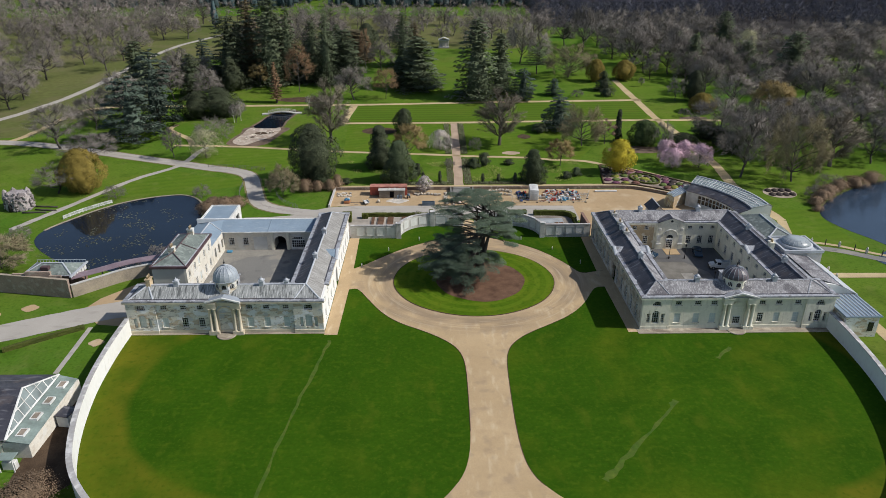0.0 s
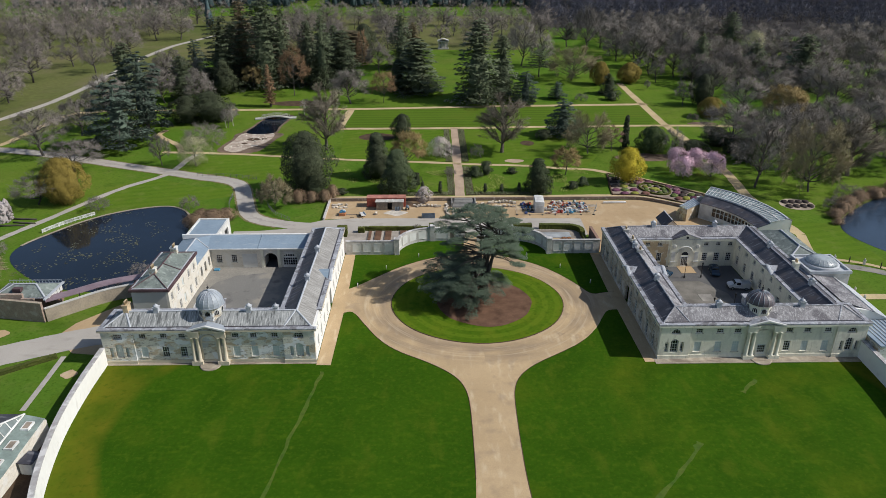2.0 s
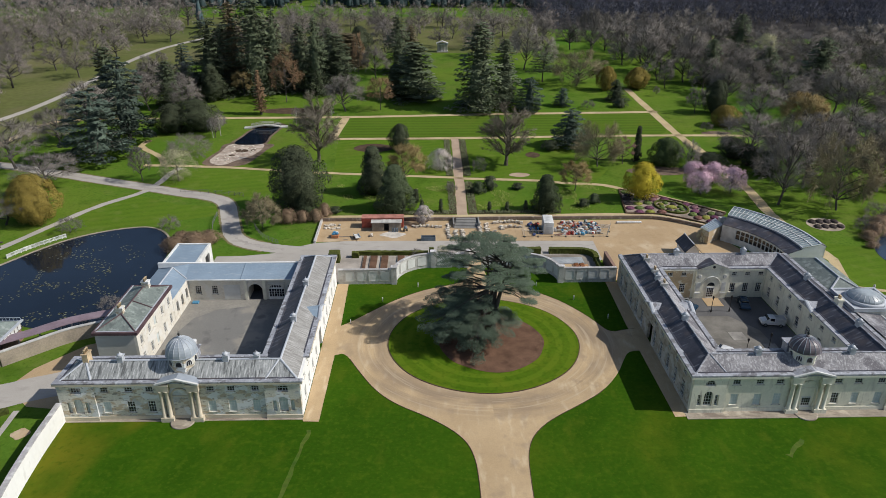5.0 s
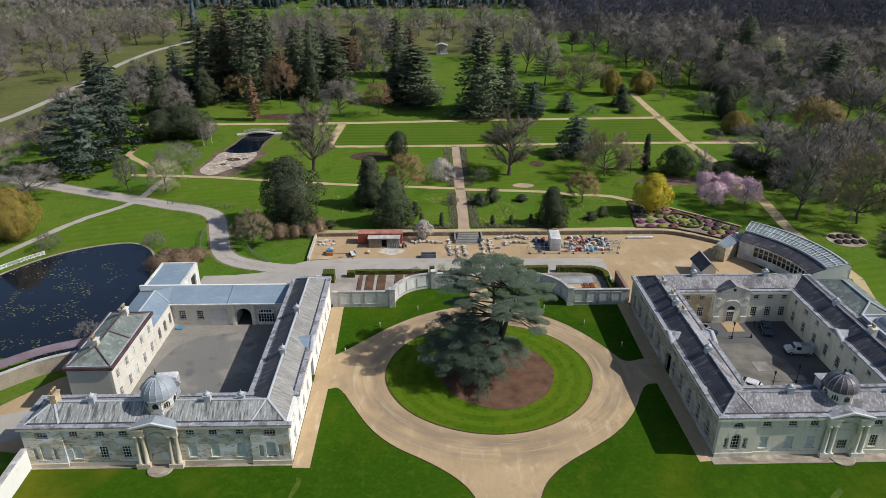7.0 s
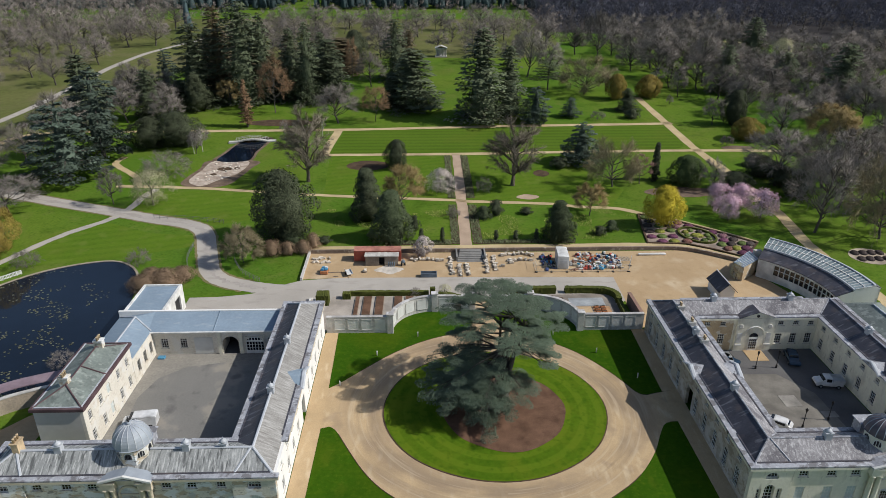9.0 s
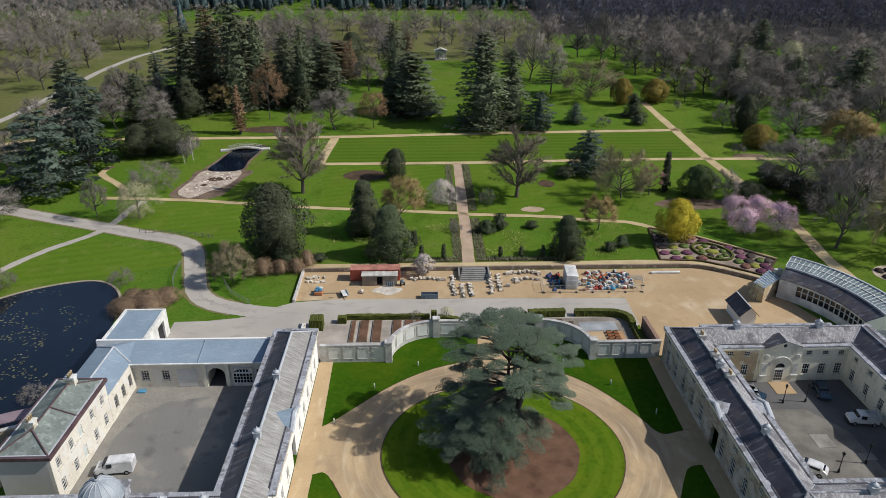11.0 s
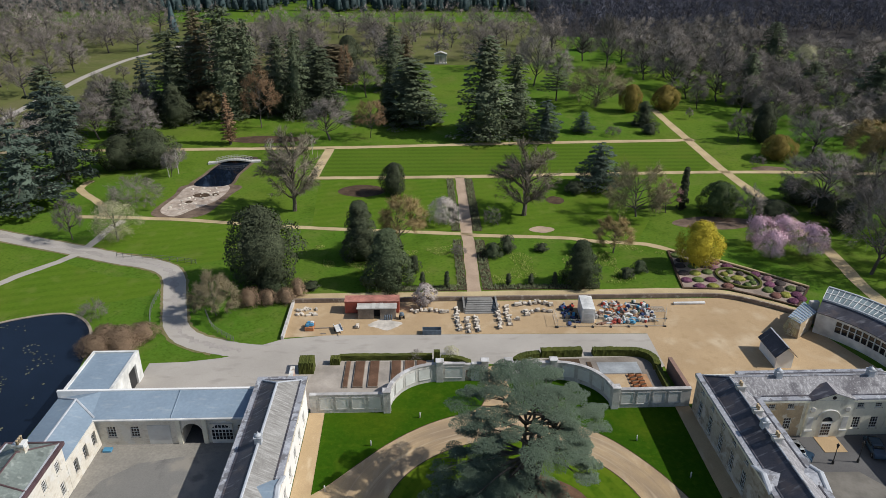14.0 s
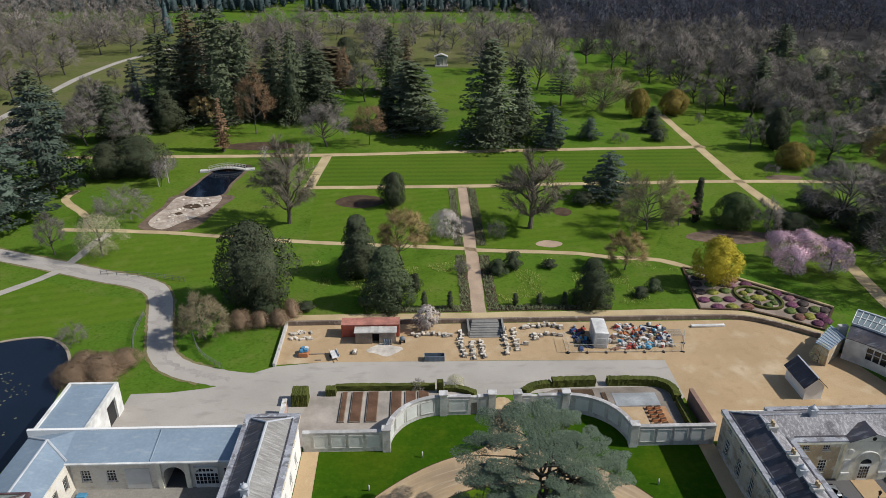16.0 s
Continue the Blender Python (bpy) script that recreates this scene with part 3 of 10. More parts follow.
structure("lawn", drape(WALL_W + WALL_E[::-1] + [(64, 5), (28, 43.5), (17.5, 44), (13.5, 49.5), (5, 53), (-5, 53), (-13.5, 49.5), (-17.5, 44), (-28, 43.5), (-64, 5)], 0.02), LAWN, "close-mown rich green forecourt lawn", "lawn")


def rounded(pts, times=2):
    """Corner-cut closed outline, so that the gravel sweeps in curves."""
    for _ in range(times):
        pts = [(p[0] + (q[0] - p[0]) * f, p[1] + (q[1] - p[1]) * f) for p, q in zip(pts, pts[1:] + pts[:1]) for f in (0.25, 0.75)]
    return pts


def forecourt():
    right = [(4.5, -180), (4.5, -62), (9, -57), (15, -53), (15.5, -49), (12.5, -46), (9.5, -44), (7.4, -42), (6.2, -40.8), (4.2, -38.2), (3.2, -34.4), (2.9, -28), (3.0, -20), (3.2, -13.0), (3.5, -9.0), (4.6, -5.6), (6.9, -2.8), (9.4, -0.8), (12.8, 1.5), (17.2, 4.8), (20.9, 9.6), (22.8, 13.6), (24.6, 16.6), (28.8, 15.9), (28.8, 24.0), (25.6, 23.4), (22.6, 22.4)]
    top = [(20.9, 26.4), (19.0, 29.8), (16.7, 33.2), (14.2, 36.0), (11.3, 38.3), (7.6, 40.6), (3.9, 42.3), (2.4, 44.5), (1.8, 48), (1.6, 54)]
    left = [(-1.6, 54), (-1.8, 48), (-2.4, 44.0), (-4.0, 42.1), (-10.1, 40.1), (-16.2, 36.0), (-21.2, 30.8), (-25.6, 26.0), (-28.8, 24.4), (-28.8, 15.2), (-26.2, 16.0), (-24.5, 16.6), (-22.0, 11.6), (-19.0, 6.2), (-15.6, 2.4), (-10.6, -0.8), (-7.2, -3.6), (-5.1, -6.2), (-4.1, -9.0), (-3.7, -12.6), (-3.7, -20), (-3.8, -28.3), (-4.1, -33.1), (-5.1, -37.5), (-6.9, -40.4), (-7.9, -41.7), (-10, -44), (-13, -46), (-16, -49), (-15.5, -53), (-9.5, -57), (-5, -62), (-5, -180)]
    return rounded(right + top + left)


structure("drive", drape(forecourt(), 0.05), DRIVE, "buff gravel drive round a circular lawn", "drive")
island = structure("island_lawn", drape(disc(0, 0, 16.8, 72, 0.1, 15.3), 0.13), RINGED, "round mown lawn island with pale stripes", "lawn")
island.location = (-0.5, 20, 0)
edge = wall_line(disc(-0.5, 20, 16.86, 72, 0.1, 15.36) + [disc(-0.5, 20, 16.86, 72, 0.1, 15.36)[0]], 0.16, 0.13, 0.0)
structure("lawn_edging", edge, BEDSOIL, "dark cut earth edge of the round lawn", "edging")
outer = forecourt()
for a, b in ((32, 76), (96, 132), (144, 172), (192, 232)):
    structure("lawn_edging", wall_line(outer[a:b], 0.10, 0.07, 0.0), BEDSOIL, "dark cut earth edge between lawn and gravel", "edging")
structure("mulch_bed", drape(disc(0.9, 19.6, 9.3, 60, 0.25), 0.17), SOIL, "round brown mulch bed under the cedar", "bed")
for s, name in ((-1, "west"), (1, "east")):
    structure("path", drape([(s * 28.9, -1.6), (s * 26.5, -1.7), (s * 26.3, 15.6), (s * 26.3, 24.8), (s * 26.6, 42.4), (s * 28.9, 42.4)][::s], 0.07), GRAVEL, "narrow buff gravel path beside the %s stable block" % name, "path")
structure("paving", boxes((28.2, 64, -2.3, -0.55, 0.0, 0.10)), WORNPAVE, "worn stone paving strip before the cream front", "paving")
structure("paving", boxes((-64, -28.9, -1.15, -0.55, 0.0, 0.08)), WORNPAVE, "narrow stone strip before the weathered front", "paving")
# worn lines in the grass
structure("worn_track", ribbon([(-27.6, -3.5), (-28.6, -11), (-30.2, -22), (-31.5, -34), (-32.6, -48)], 0.55, 0.03, 0.2), material("worn_turf", (0.075, 0.110, 0.010), 0.95, 0.5, 1.2, 0.35, col2=(0.036, 0.090, 0.004)), "faint dry wheel track across the lawn", "track")
structure("worn_track", ribbon([(42.9, -7.0), (39.5, -10.5)], 0.9, 0.03, 0.3), bpy.data.materials["worn_turf"], "short dry scuff across the lawn", "track")
structure("worn_track", ribbon([(28.5, -22.0), (25.0, -26.4), (16.9, -35.2), (13.5, -39)], 0.8, 0.03, 0.35), bpy.data.materials["worn_turf"], "faint dry wheel track across the lawn", "track")
# court floors
structure("courtyard_floor", drape([(-57, 5.8), (-35.4, 5.8), (-35.4, 36.2), (-57, 36.2)], 0.06), TARMAC, "patched grey tarmac courtyard floor", "courtyard")
structure("courtyard_floor", drape([(34.9, 5.8), (56, 5.8), (56, 35.2), (34.9, 35.2)], 0.06), TARMAC_D, "grey tarmac courtyard floor with paler paving", "courtyard")
SANDEDGE = material("gritty_tarmac_edge", (0.265, 0.25, 0.22), 0.95, 0.3, 3.0, 0.25, 0.01, col2=(0.19, 0.18, 0.162))
structure("courtyard_edge", drape([(-56.9, 6), (-55.3, 7.5), (-54.9, 16), (-55.6, 24), (-54.2, 29), (-50.5, 32.2), (-44, 33.6), (-38, 34.6), (-35.5, 34.9), (-35.5, 36.1), (-56.9, 36.1)], 0.07), SANDEDGE, "gritty worn margin of the tarmac court", "courtyard")
PALEPAV = material("pale_paving", (0.20, 0.187, 0.165), 0.9, 0.15, 3.0, 0.3, 0.01)
structure("paved_area", drape([(38.2, 12), (38.2, 25.5), (41, 27.8), (46.5, 27.8), (50.2, 22.5), (50.6, 12)], 0.08), PALEPAV, "paler chamfered paving in the courtyard", "paving")
SLABGREY = material("pale_grey_slab", (0.29, 0.275, 0.25), 0.92, 0.2, 3.0, 0.4, 0.01)
structure("paving_slab", boxes((44.0, 46.6, 19.2, 22.0, 0.05, 0.12)), SLABGREY, "pale slab set in the courtyard", "paving")
structure("paving_slab", boxes((48.6, 50.8, 16.6, 18.0, 0.05, 0.12)), SLABGREY, "pale slab set in the courtyard", "paving")
structure("door_forecourt", boxes((44.0, 47.2, 31.6, 35.0, 0.05, 0.13)), SAND, "golden gravel patch before the court door", "paving")
# service road, work yard, terrace
structure("road", drape([(-57.5, 41), (-29, 41), (-29, 52.5), (-11, 52.8), (-3.6, 54.5), (3.6, 54.5), (14, 56), (27.2, 52.0), (28.6, 53.2), (28.7, 63.1), (0, 63.7), (-29, 64.0), (-36.6, 63.0), (-41.1, 60.6), (-42.1, 58.8), (-46.1, 57.5), (-51.6, 56.5), (-57.5, 56.3)], 0.05), ROAD, "pale worn service road behind the courts", "road")
DRIVE_LINE = [(-215, 124), (-175, 122.5), (-152, 121), (-134, 116.5), (-118, 110.5), (-103.1, 104.7), (-86, 98.2), (-77.5, 94.8), (-69.9, 92.3), (-64.9, 89.2), (-62.4, 84.9), (-60.8, 80.0), (-59.5, 76.0), (-58.1, 71.6), (-56.6, 67.6), (-53.9, 64.2), (-50.6, 62.2), (-47.2, 60.9), (-43.0, 59.7), (-38, 58.8)]
structure("drive_verge", ribbon(DRIVE_LINE[:-2], 5.3, 0.045, 0.2), material("dry_verge", (0.21, 0.17, 0.085), 0.95, 0.35, 2.0, 0.2, 0.02, col2=(0.12, 0.13, 0.04)), "dry brown verge beside the drive", "verge")
structure("drive_crown", ribbon(DRIVE_LINE[:-1], 1.1, 0.075, 0.5), material("loose_grey_grit", (0.30, 0.275, 0.25), 0.95, 0.25, 2.5, 0.2, 0.01, col2=(0.38, 0.35, 0.32)), "loose grey grit along the middle of the drive", "drive")
structure("drive", ribbon(DRIVE_LINE, 4.3, 0.06, 0.08), ROAD, "curving pale drive through the grass", "drive")
structure("work_yard", drape([(-36.4, 63.5), (-29, 64.0), (0, 63.8), (28.6, 63.2), (28.5, 53.0), (29, 43), (56.8, 43), (64.5, 50), (60.3, 62), (58.5, 68.6), (52, 73.2), (47, 75.2), (-36.5, 75.3)], 0.03), SAND, "sandy gravel yard used for building work", "yard")
structure("terrace_path", ribbon([(-44, 77.6), (-20, 77.7), (20, 77.9), (41, 78.0), (49.5, 76.5), (56, 72.6), (60.3, 69.4)], 2.3, 0.06, 0.1), PATHMAT, "sandy terrace path above the yard wall", "path")
YARD_WALL = [(-36.6, 75.5), (0, 75.6), (38, 75.7), (45, 75.6), (49.5, 74.6), (54, 72.2), (58.6, 69.0)]
structure("yard_wall", wall_line([(p.x, p.y) for p in curve_points([(x, y, 0) for x, y in YARD_WALL], 4)], 0.45, 0.85, 0.0, follow=True), YARDWALL, "low brown rubble retaining wall along the terrace", "wall")
structure("yard_wall", wall_line([(-36.6, 62.9), (-36.6, 75.3)], 0.45, 0.7, 0.0, follow=True), SCREEN, "low grey kerb wall at the yard end", "wall")
# garden walks
for pts, w in (([(-88, 168.4), (-37.3, 169.3), (16.4, 172.6), (70, 174.6), (78, 176)], 2.6), ([(-42, 142.7), (-3, 142.8), (29, 144), (74.9, 145), (108, 143.6), (150, 140)], 2.2),
               ([(-0.7, 142.6), (-1.0, 110), (-1.3, 78.6)], 2.7), ([(76.1, 212), (76.1, 176), (76.4, 145), (79.0, 117), (79.2, 95), (77.8, 78), (78.5, 66), (80, 52)], 2.9),
               ([(-40.2, 169), (-42.0, 143)], 3.0), ([(-96, 117.4), (-72.6, 115.4), (-39.2, 109.7), (-4.8, 105.8), (1.7, 104.5), (21, 102.8), (28.3, 100.8), (39.4, 98.9), (46, 94)], 1.7),
               ([(-113.5, 49.5), (-110.9, 55.5), (-108.4, 61.2), (-102.0, 74.9), (-96.6, 85.5), (-88.7, 95.1), (-86.4, 101.7), (-85.6, 109.8), (-84, 115)], 2.0), ([(-103, 142), (-103.5, 136), (-99.4, 131), (-93.6, 125), (-90, 118)], 2.0),
               ([(-200, 92), (-172.1, 149.7), (-166.5, 166), (-162.5, 182), (-160, 206), (-159.5, 240.5), (-159.5, 270), (-155.4, 302.1), (-149, 320.6), (-136, 350)], 3.4), ([(120, 340), (170.8, 334.7), (224.3, 310.5), (300, 290)], 3.0), ([(-126, 168.4), (-105, 168), (-88, 168.4)], 2.2), ([(-157, 119), (-152.1, 126), (-150, 140), (-147.4, 160.5), (-138, 167), (-126, 168.4)], 2.6)):
    structure("garden_path", ribbon(pts, w, 0.05, 0.15), BRICKPATH if pts[0] == (-0.7, 142.6) else ROAD if pts[0] in ((-200, 92), (-113.5, 49.5)) else PATHMAT, "sandy path between the garden lawns", "path")
structure("striped_lawn", drape([(-38.2, 167.6), (20, 171), (73.4, 172.8), (75.0, 166), (75.3, 154), (73, 148.4), (69, 146.2), (-40.3, 144.2)], 0.03), STRIPED, "long rectangular lawn mown in stripes", "lawn")
structure("striped_lawn", drape([(-97, 81.5), (-104, 69), (-79, 74), (-62.5, 80), (-65.5, 85.5), (-76, 86.8), (-90, 94)], 0.03), STRIPED_X, "mown lawn in the bend of the drive", "lawn")
structure("striped_lawn", drape([(-88, 98), (-76, 93), (-62, 91), (-52, 95), (-44, 104), (-44, 109), (-72, 113.5), (-82, 112)], 0.03), STRIPED_X, "mown lawn above the drive", "lawn")
structure("striped_lawn", drape([(-38, 111), (-4, 107), (-4, 141), (-40, 141)], 0.03), STRIPED_X, "mown garden lawn with soft stripes", "lawn")
structure("striped_lawn", drape([(2, 106), (38, 101), (44, 112), (30, 140), (2, 141)], 0.03), STRIPED_X, "mown garden lawn with soft stripes", "lawn")
structure("striped_lawn", drape([(80, 62), (92, 58), (91, 48), (92, 34), (70, 36), (76, 50)], 0.03), STRIPED_X, "mown lawn sloping to the lake", "lawn")
for x, y, rx, ry in ((16.8, 107.4, 3.1, 1.7), (-27.6, 132.8, 6.5, 4.2), (23.2, 125.2, 2.4, 2.6), (-56, 170.8, 7, 0.5), (-62, 178, 12, 4)):
    structure("flower_bed", drape(disc(x, y, rx, 28, 0.15, ry), 0.06), BRICKPATH if x == 16.8 else BEDSOIL, "bare brown soil bed cut in the lawn", "bed")
for x0, x1 in ((-4.6, -2.7), (0.4, 2.6)):
    for y0, y1 in ((79.4, 102), (107, 141)):
        structure("flower_border", drape([(x0, y0), (x1, y0), (x1, y1), (x0, y1)], 0.06), BEDSOIL, "dug border of dark soil beside the garden path", "bed")
structure("flower_border", drape([(-20, 79.2), (-4.7, 79.2), (-4.7, 81.2), (-20, 81.2)], 0.06), BEDSOIL, "narrow planted border above the terrace", "bed")
structure("flower_border", drape([(2.7, 79.4), (24, 79.4), (24, 81.2), (2.7, 81.2)], 0.06), BEDSOIL, "narrow planted border above the terrace", "bed")
# water
POND = [(p.x, p.y) for p in curve_points([(-70.5, 26.5, 0), (-68.3, 40, 0), (-68.3, 53, 0), (-71.2, 66, 0), (-77.5, 72.3, 0), (-86, 71.2, 0), (-94.5, 66.0, 0), (-101, 57, 0), (-105, 46.5, 0), (-100, 37, 0), (-86, 27, 0)], 5, True)]
structure("pond", drape(POND, 0.035), WATER, "dark still pond with scattered lily leaves", "pond")
structure("pond_edging", wall_line(POND[12:40], 0.5, 0.16, -0.02, follow=True), OLDWALL, "worn brown stone kerb round the pond", "edging")
LAKE = [(p.x, p.y) for p in curve_points([(99, 22, 0), (97.3, 36, 0), (93.0, 46, 0), (91.6, 53, 0), (93.6, 59, 0), (99.3, 65.4, 0), (108.5, 72.6, 0), (118, 78, 0), (136, 84, 0), (160, 92, 0), (220, 70, 0), (220, 10, 0)], 5, True)]
structure("lake", drape(LAKE, 0.035), material("lake_water", (0.030, 0.050, 0.082), 0.10, 0.3, 0.3, 0.03, 0.012, col2=(0.022, 0.036, 0.058), spec=0.5), "smooth blue-grey lake water", "lake")
STREAM = [(p.x, p.y) for p in curve_points([(-73.6, 137.6, 0), (-72.6, 146, 0), (-71.4, 153, 0), (-68.5, 159.5, 0), (-62.5, 160, 0), (-62.6, 153.5, 0), (-63.8, 146, 0), (-64.6, 137.6, 0)], 5, True)]
EARTH = material("brown_rubble_earth", (0.19, 0.14, 0.105), 0.97, 0.4, 1.2, 0.4, 0.05, col2=(0.105, 0.075, 0.055), spec=0.1)
structure("stream_bank", drape([(x + (x + 67.5) * 0.22, y + (y - 148) * 0.06) for x, y in STREAM], 0.04), EARTH, "bare earth bank of the water garden", "ground")
structure("stream", drape(STREAM, 0.07), WATER, "still dark water of the garden stream", "stream")
structure("rubble_bank", drape([(p.x, p.y) for p in curve_points([(-61.2, 137.5, 0), (-61.9, 131, 0), (-63.4, 124, 0), (-65.8, 117.4, 0), (-72.8, 115.6, 0), (-78.6, 118.2, 0), (-78.6, 124, 0), (-77.0, 131, 0), (-76.0, 138, 0)], 4, True)], 0.045), EARTH, "brown broken earth round the drained pool", "ground")
ROCK = [(p.x, p.y) for p in curve_points([(-72.6, 117.0, 0), (-77.2, 120.8, 0), (-76.0, 129.7, 0), (-74.4, 137.4, 0), (-64.2, 137.4, 0), (-64.6, 127.4, 0), (-68.9, 121.6, 0)], 5, True)]
structure("rock_garden_bed", drape(ROCK, 0.06), material("rock_rubble_soil", (0.50, 0.43, 0.36), 0.95, 0.45, 0.9, 0.5, 0.05, col2=(0.26, 0.20, 0.155)), "pale rubble floor of a drained pool", "bed")
structure("bare_earth", drape(disc(59.5, 110.2, 10.5, 26, 0.25, 3.6), 0.045), EARTH, "thin brown earth under the garden trees", "ground")
structure("bare_earth", drape(disc(90.5, 147.5, 5.5, 22, 0.25, 2.0), 0.045), EARTH, "thin brown earth under the garden trees", "ground")
# western lane beyond the wall
structure("lane", ribbon([(-120, -16), (-100, -5), (-88, 0), (-77.5, 5.2), (-69, 8.8), (-64, 9.6)], 7.0, 0.05, 0.1), ROAD, "pale tarmac lane curving to the stable side", "road")
structure("lane_verge", drape([(-66.5, 12.5), (-64.2, 4), (-66, 2), (-71.5, 2.8), (-77, 8), (-75.5, 13), (-70, 20), (-66, 22)], 0.04), SAND, "sandy gravel apron beside the lane", "ground")
structure("garden_path", ribbon([(-72.4, 1.8), (-71.9, -6), (-71.5, -13)], 0.9, 0.06), ROAD, "narrow path across the side lawn", "path")
# Dark soil colour here also stands for the shade behind the curved wall.
structure("service_yard", drape([(-64.5, -2), (-64.2, -9), (-63.2, -18), (-61.4, -26), (-59, -34), (-57, -38.5), (-60, -42), (-65, -40), (-66, -33), (-65.5, -18)], 0.04), BEDSOIL, "dark ground strip behind the curved wall, wall shade put into its colour", "ground")
for x, y, r in ((-69.0, -3.5, 1.1), (-87.4, 9.3, 1.3), (-93.5, 6.5, 1.5)):
    structure("worn_patch", drape(disc(x, y, r * 1.3, 20, 0.25, r), 0.05), SAND, "bare sandy patch in the grass", "ground")
structure("path", ribbon([(73.4, 20.6), (90, 20.3), (118, 19.6)], 2.2, 0.065), PATHMAT, "straight pale path east of the court", "path")
structure("path", ribbon([(73, 36.5), (79, 35.0), (85, 32.8), (92, 28), (104, 21), (130, 8)], 2.6, 0.06), TARMAC, "grey curving path above the lake", "path")
structure("path", ribbon([(72, 40.4), (77, 39.1), (80, 38.1), (85.5, 36), (92.4, 31), (104, 24), (130, 11)], 1.2, 0.055), PATHMAT, "pale kerb path along the lawn", "path")
structure("path", ribbon([(80, 52), (77.5, 44), (75.2, 36), (73.2, 22), (73.0, 8), (72.6, -6)], 2.3, 0.06), PATHMAT, "pale path behind the court", "path")

# ---- the stable courts ----
def panel(u, length, z0, z1, holes, at, depth=0.45):
    """An upright wall face of a given length from the corner at, along u, pierced by holes (u0, u1, z0, z1); outward is to the right of u."""
    u = Vector((u[0], u[1], 0))
    inward = Vector((-u.y, u.x, 0))
    o = Vector((at[0], at[1], 0))
    us = sorted({0, length, *[h[0] for h in holes], *[h[1] for h in holes]})
    zs = sorted({z0, z1, *[h[2] for h in holes], *[h[3] for h in holes]})
    bm = bmesh.new()
    cache = {}

    def vert(a, z, d):
        key = (round(a, 4), round(z, 4), d)
        if key not in cache:
            cache[key] = bm.verts.new(o + u * a + inward * (depth * d) + Vector((0, 0, z)))
        return cache[key]

    def is_open(a, z):
        return any(h[0] < a < h[1] and h[2] < z < h[3] for h in holes)

    for d in (0, 1):
        for a, b in zip(us, us[1:]):
            for c, e in zip(zs, zs[1:]):
                if not is_open((a + b) / 2, (c + e) / 2):
                    q = [vert(a, c, d), vert(b, c, d), vert(b, e, d), vert(a, e, d)]
                    bm.faces.new(q if d == 0 else q[::-1])
    for h in holes:
        for (a, c), (b, e) in (((h[0], h[2]), (h[1], h[2])), ((h[1], h[2]), (h[1], h[3])), ((h[1], h[3]), (h[0], h[3])), ((h[0], h[3]), (h[0], h[2]))):
            aa = [k for k in us if min(a, b) <= k <= max(a, b)] if c == e else [a]
            cc = [k for k in zs if min(c, e) <= k <= max(c, e)] if a == b else [c]
            if c == e:
                for p, q in zip(aa, aa[1:]):
                    bm.faces.new((vert(p, c, 0), vert(q, c, 0), vert(q, c, 1), vert(p, c, 1)))
            else:
                for p, q in zip(cc, cc[1:]):
                    bm.faces.new((vert(a, p, 0), vert(a, q, 0), vert(a, q, 1), vert(a, p, 1)))
    for (a, b) in ((0, 0), (length, length)):
        for c, e in zip(zs, zs[1:]):
            bm.faces.new((vert(a, c, 0), vert(a, e, 0), vert(a, e, 1), vert(a, c, 1)))
    for a, b in zip(us, us[1:]):
        bm.faces.new((vert(a, z1, 0), vert(b, z1, 0), vert(b, z1, 1), vert(a, z1, 1)))
    bmesh.ops.recalc_face_normals(bm, faces=bm.faces[:])
    return bm


SHARED = {}


def window_meshes(w, h, nx, ny, arched=False):
    """Frame with glazing bars, and pane, in a local frame: x across, z up, outward -y."""
    key = (round(w, 2), round(h, 2), nx, ny, arched)
    if key not in SHARED:
        fr, t, b = bmesh.new(), 0.09, 0.025
        xs = [0, t] + [w * i / nx + d for i in range(1, nx) for d in (-b, b)] + [w - t, w]
        zs = [0, t] + [h * i / ny + d for i in range(1, ny) for d in (-b, b)] + [h - t, h]
        at = {}

        def corner(i, j, y):
            if (i, j, y) not in at:
                at[i, j, y] = fr.verts.new((xs[i], y, zs[j]))
            return at[i, j, y]

        def solid(i, j):
            return 0 <= i < len(xs) - 1 and 0 <= j < len(zs) - 1 and (i % 2 == 0 or j % 2 == 0)

        for i in range(len(xs) - 1):
            for j in range(len(zs) - 1):
                if not solid(i, j):
                    continue
                ring = [(i, j), (i + 1, j), (i + 1, j + 1), (i, j + 1)]
                fr.faces.new([corner(*c, 0.11) for c in ring])
                for k, (di, dj) in enumerate(((0, -1), (1, 0), (0, 1), (-1, 0))):
                    if not solid(i + di, j + dj):
                        p, q = ring[k], ring[(k + 1) % 4]
                        fr.faces.new([corner(*q, 0.11), corner(*p, 0.11), corner(*p, 0.19), corner(*q, 0.19)])
        if arched:
            r = w / 2
            for s in (-1, 1):
                arc = [(r + s * r * math.cos(a), h - r + r * math.sin(a)) for a in np.radians(np.linspace(0, 90, 7))]
                face = [fr.verts.new((x, 0.08, z)) for x, z in arc] + [fr.verts.new((r + s * r, 0.08, h))]
                fr.faces.new(face)
        sill = boxes((-0.12, w + 0.12, -0.10, 0.2, -0.12, -0.003))
        pa = boxes((t * 0.5, w - t * 0.5, 0.15, 0.16, t * 0.5, h - t * 0.5))
        SHARED[key] = (mesh_of("window", fr), mesh_of("pane", pa), mesh_of("window_sill", sill))
    return SHARED[key]


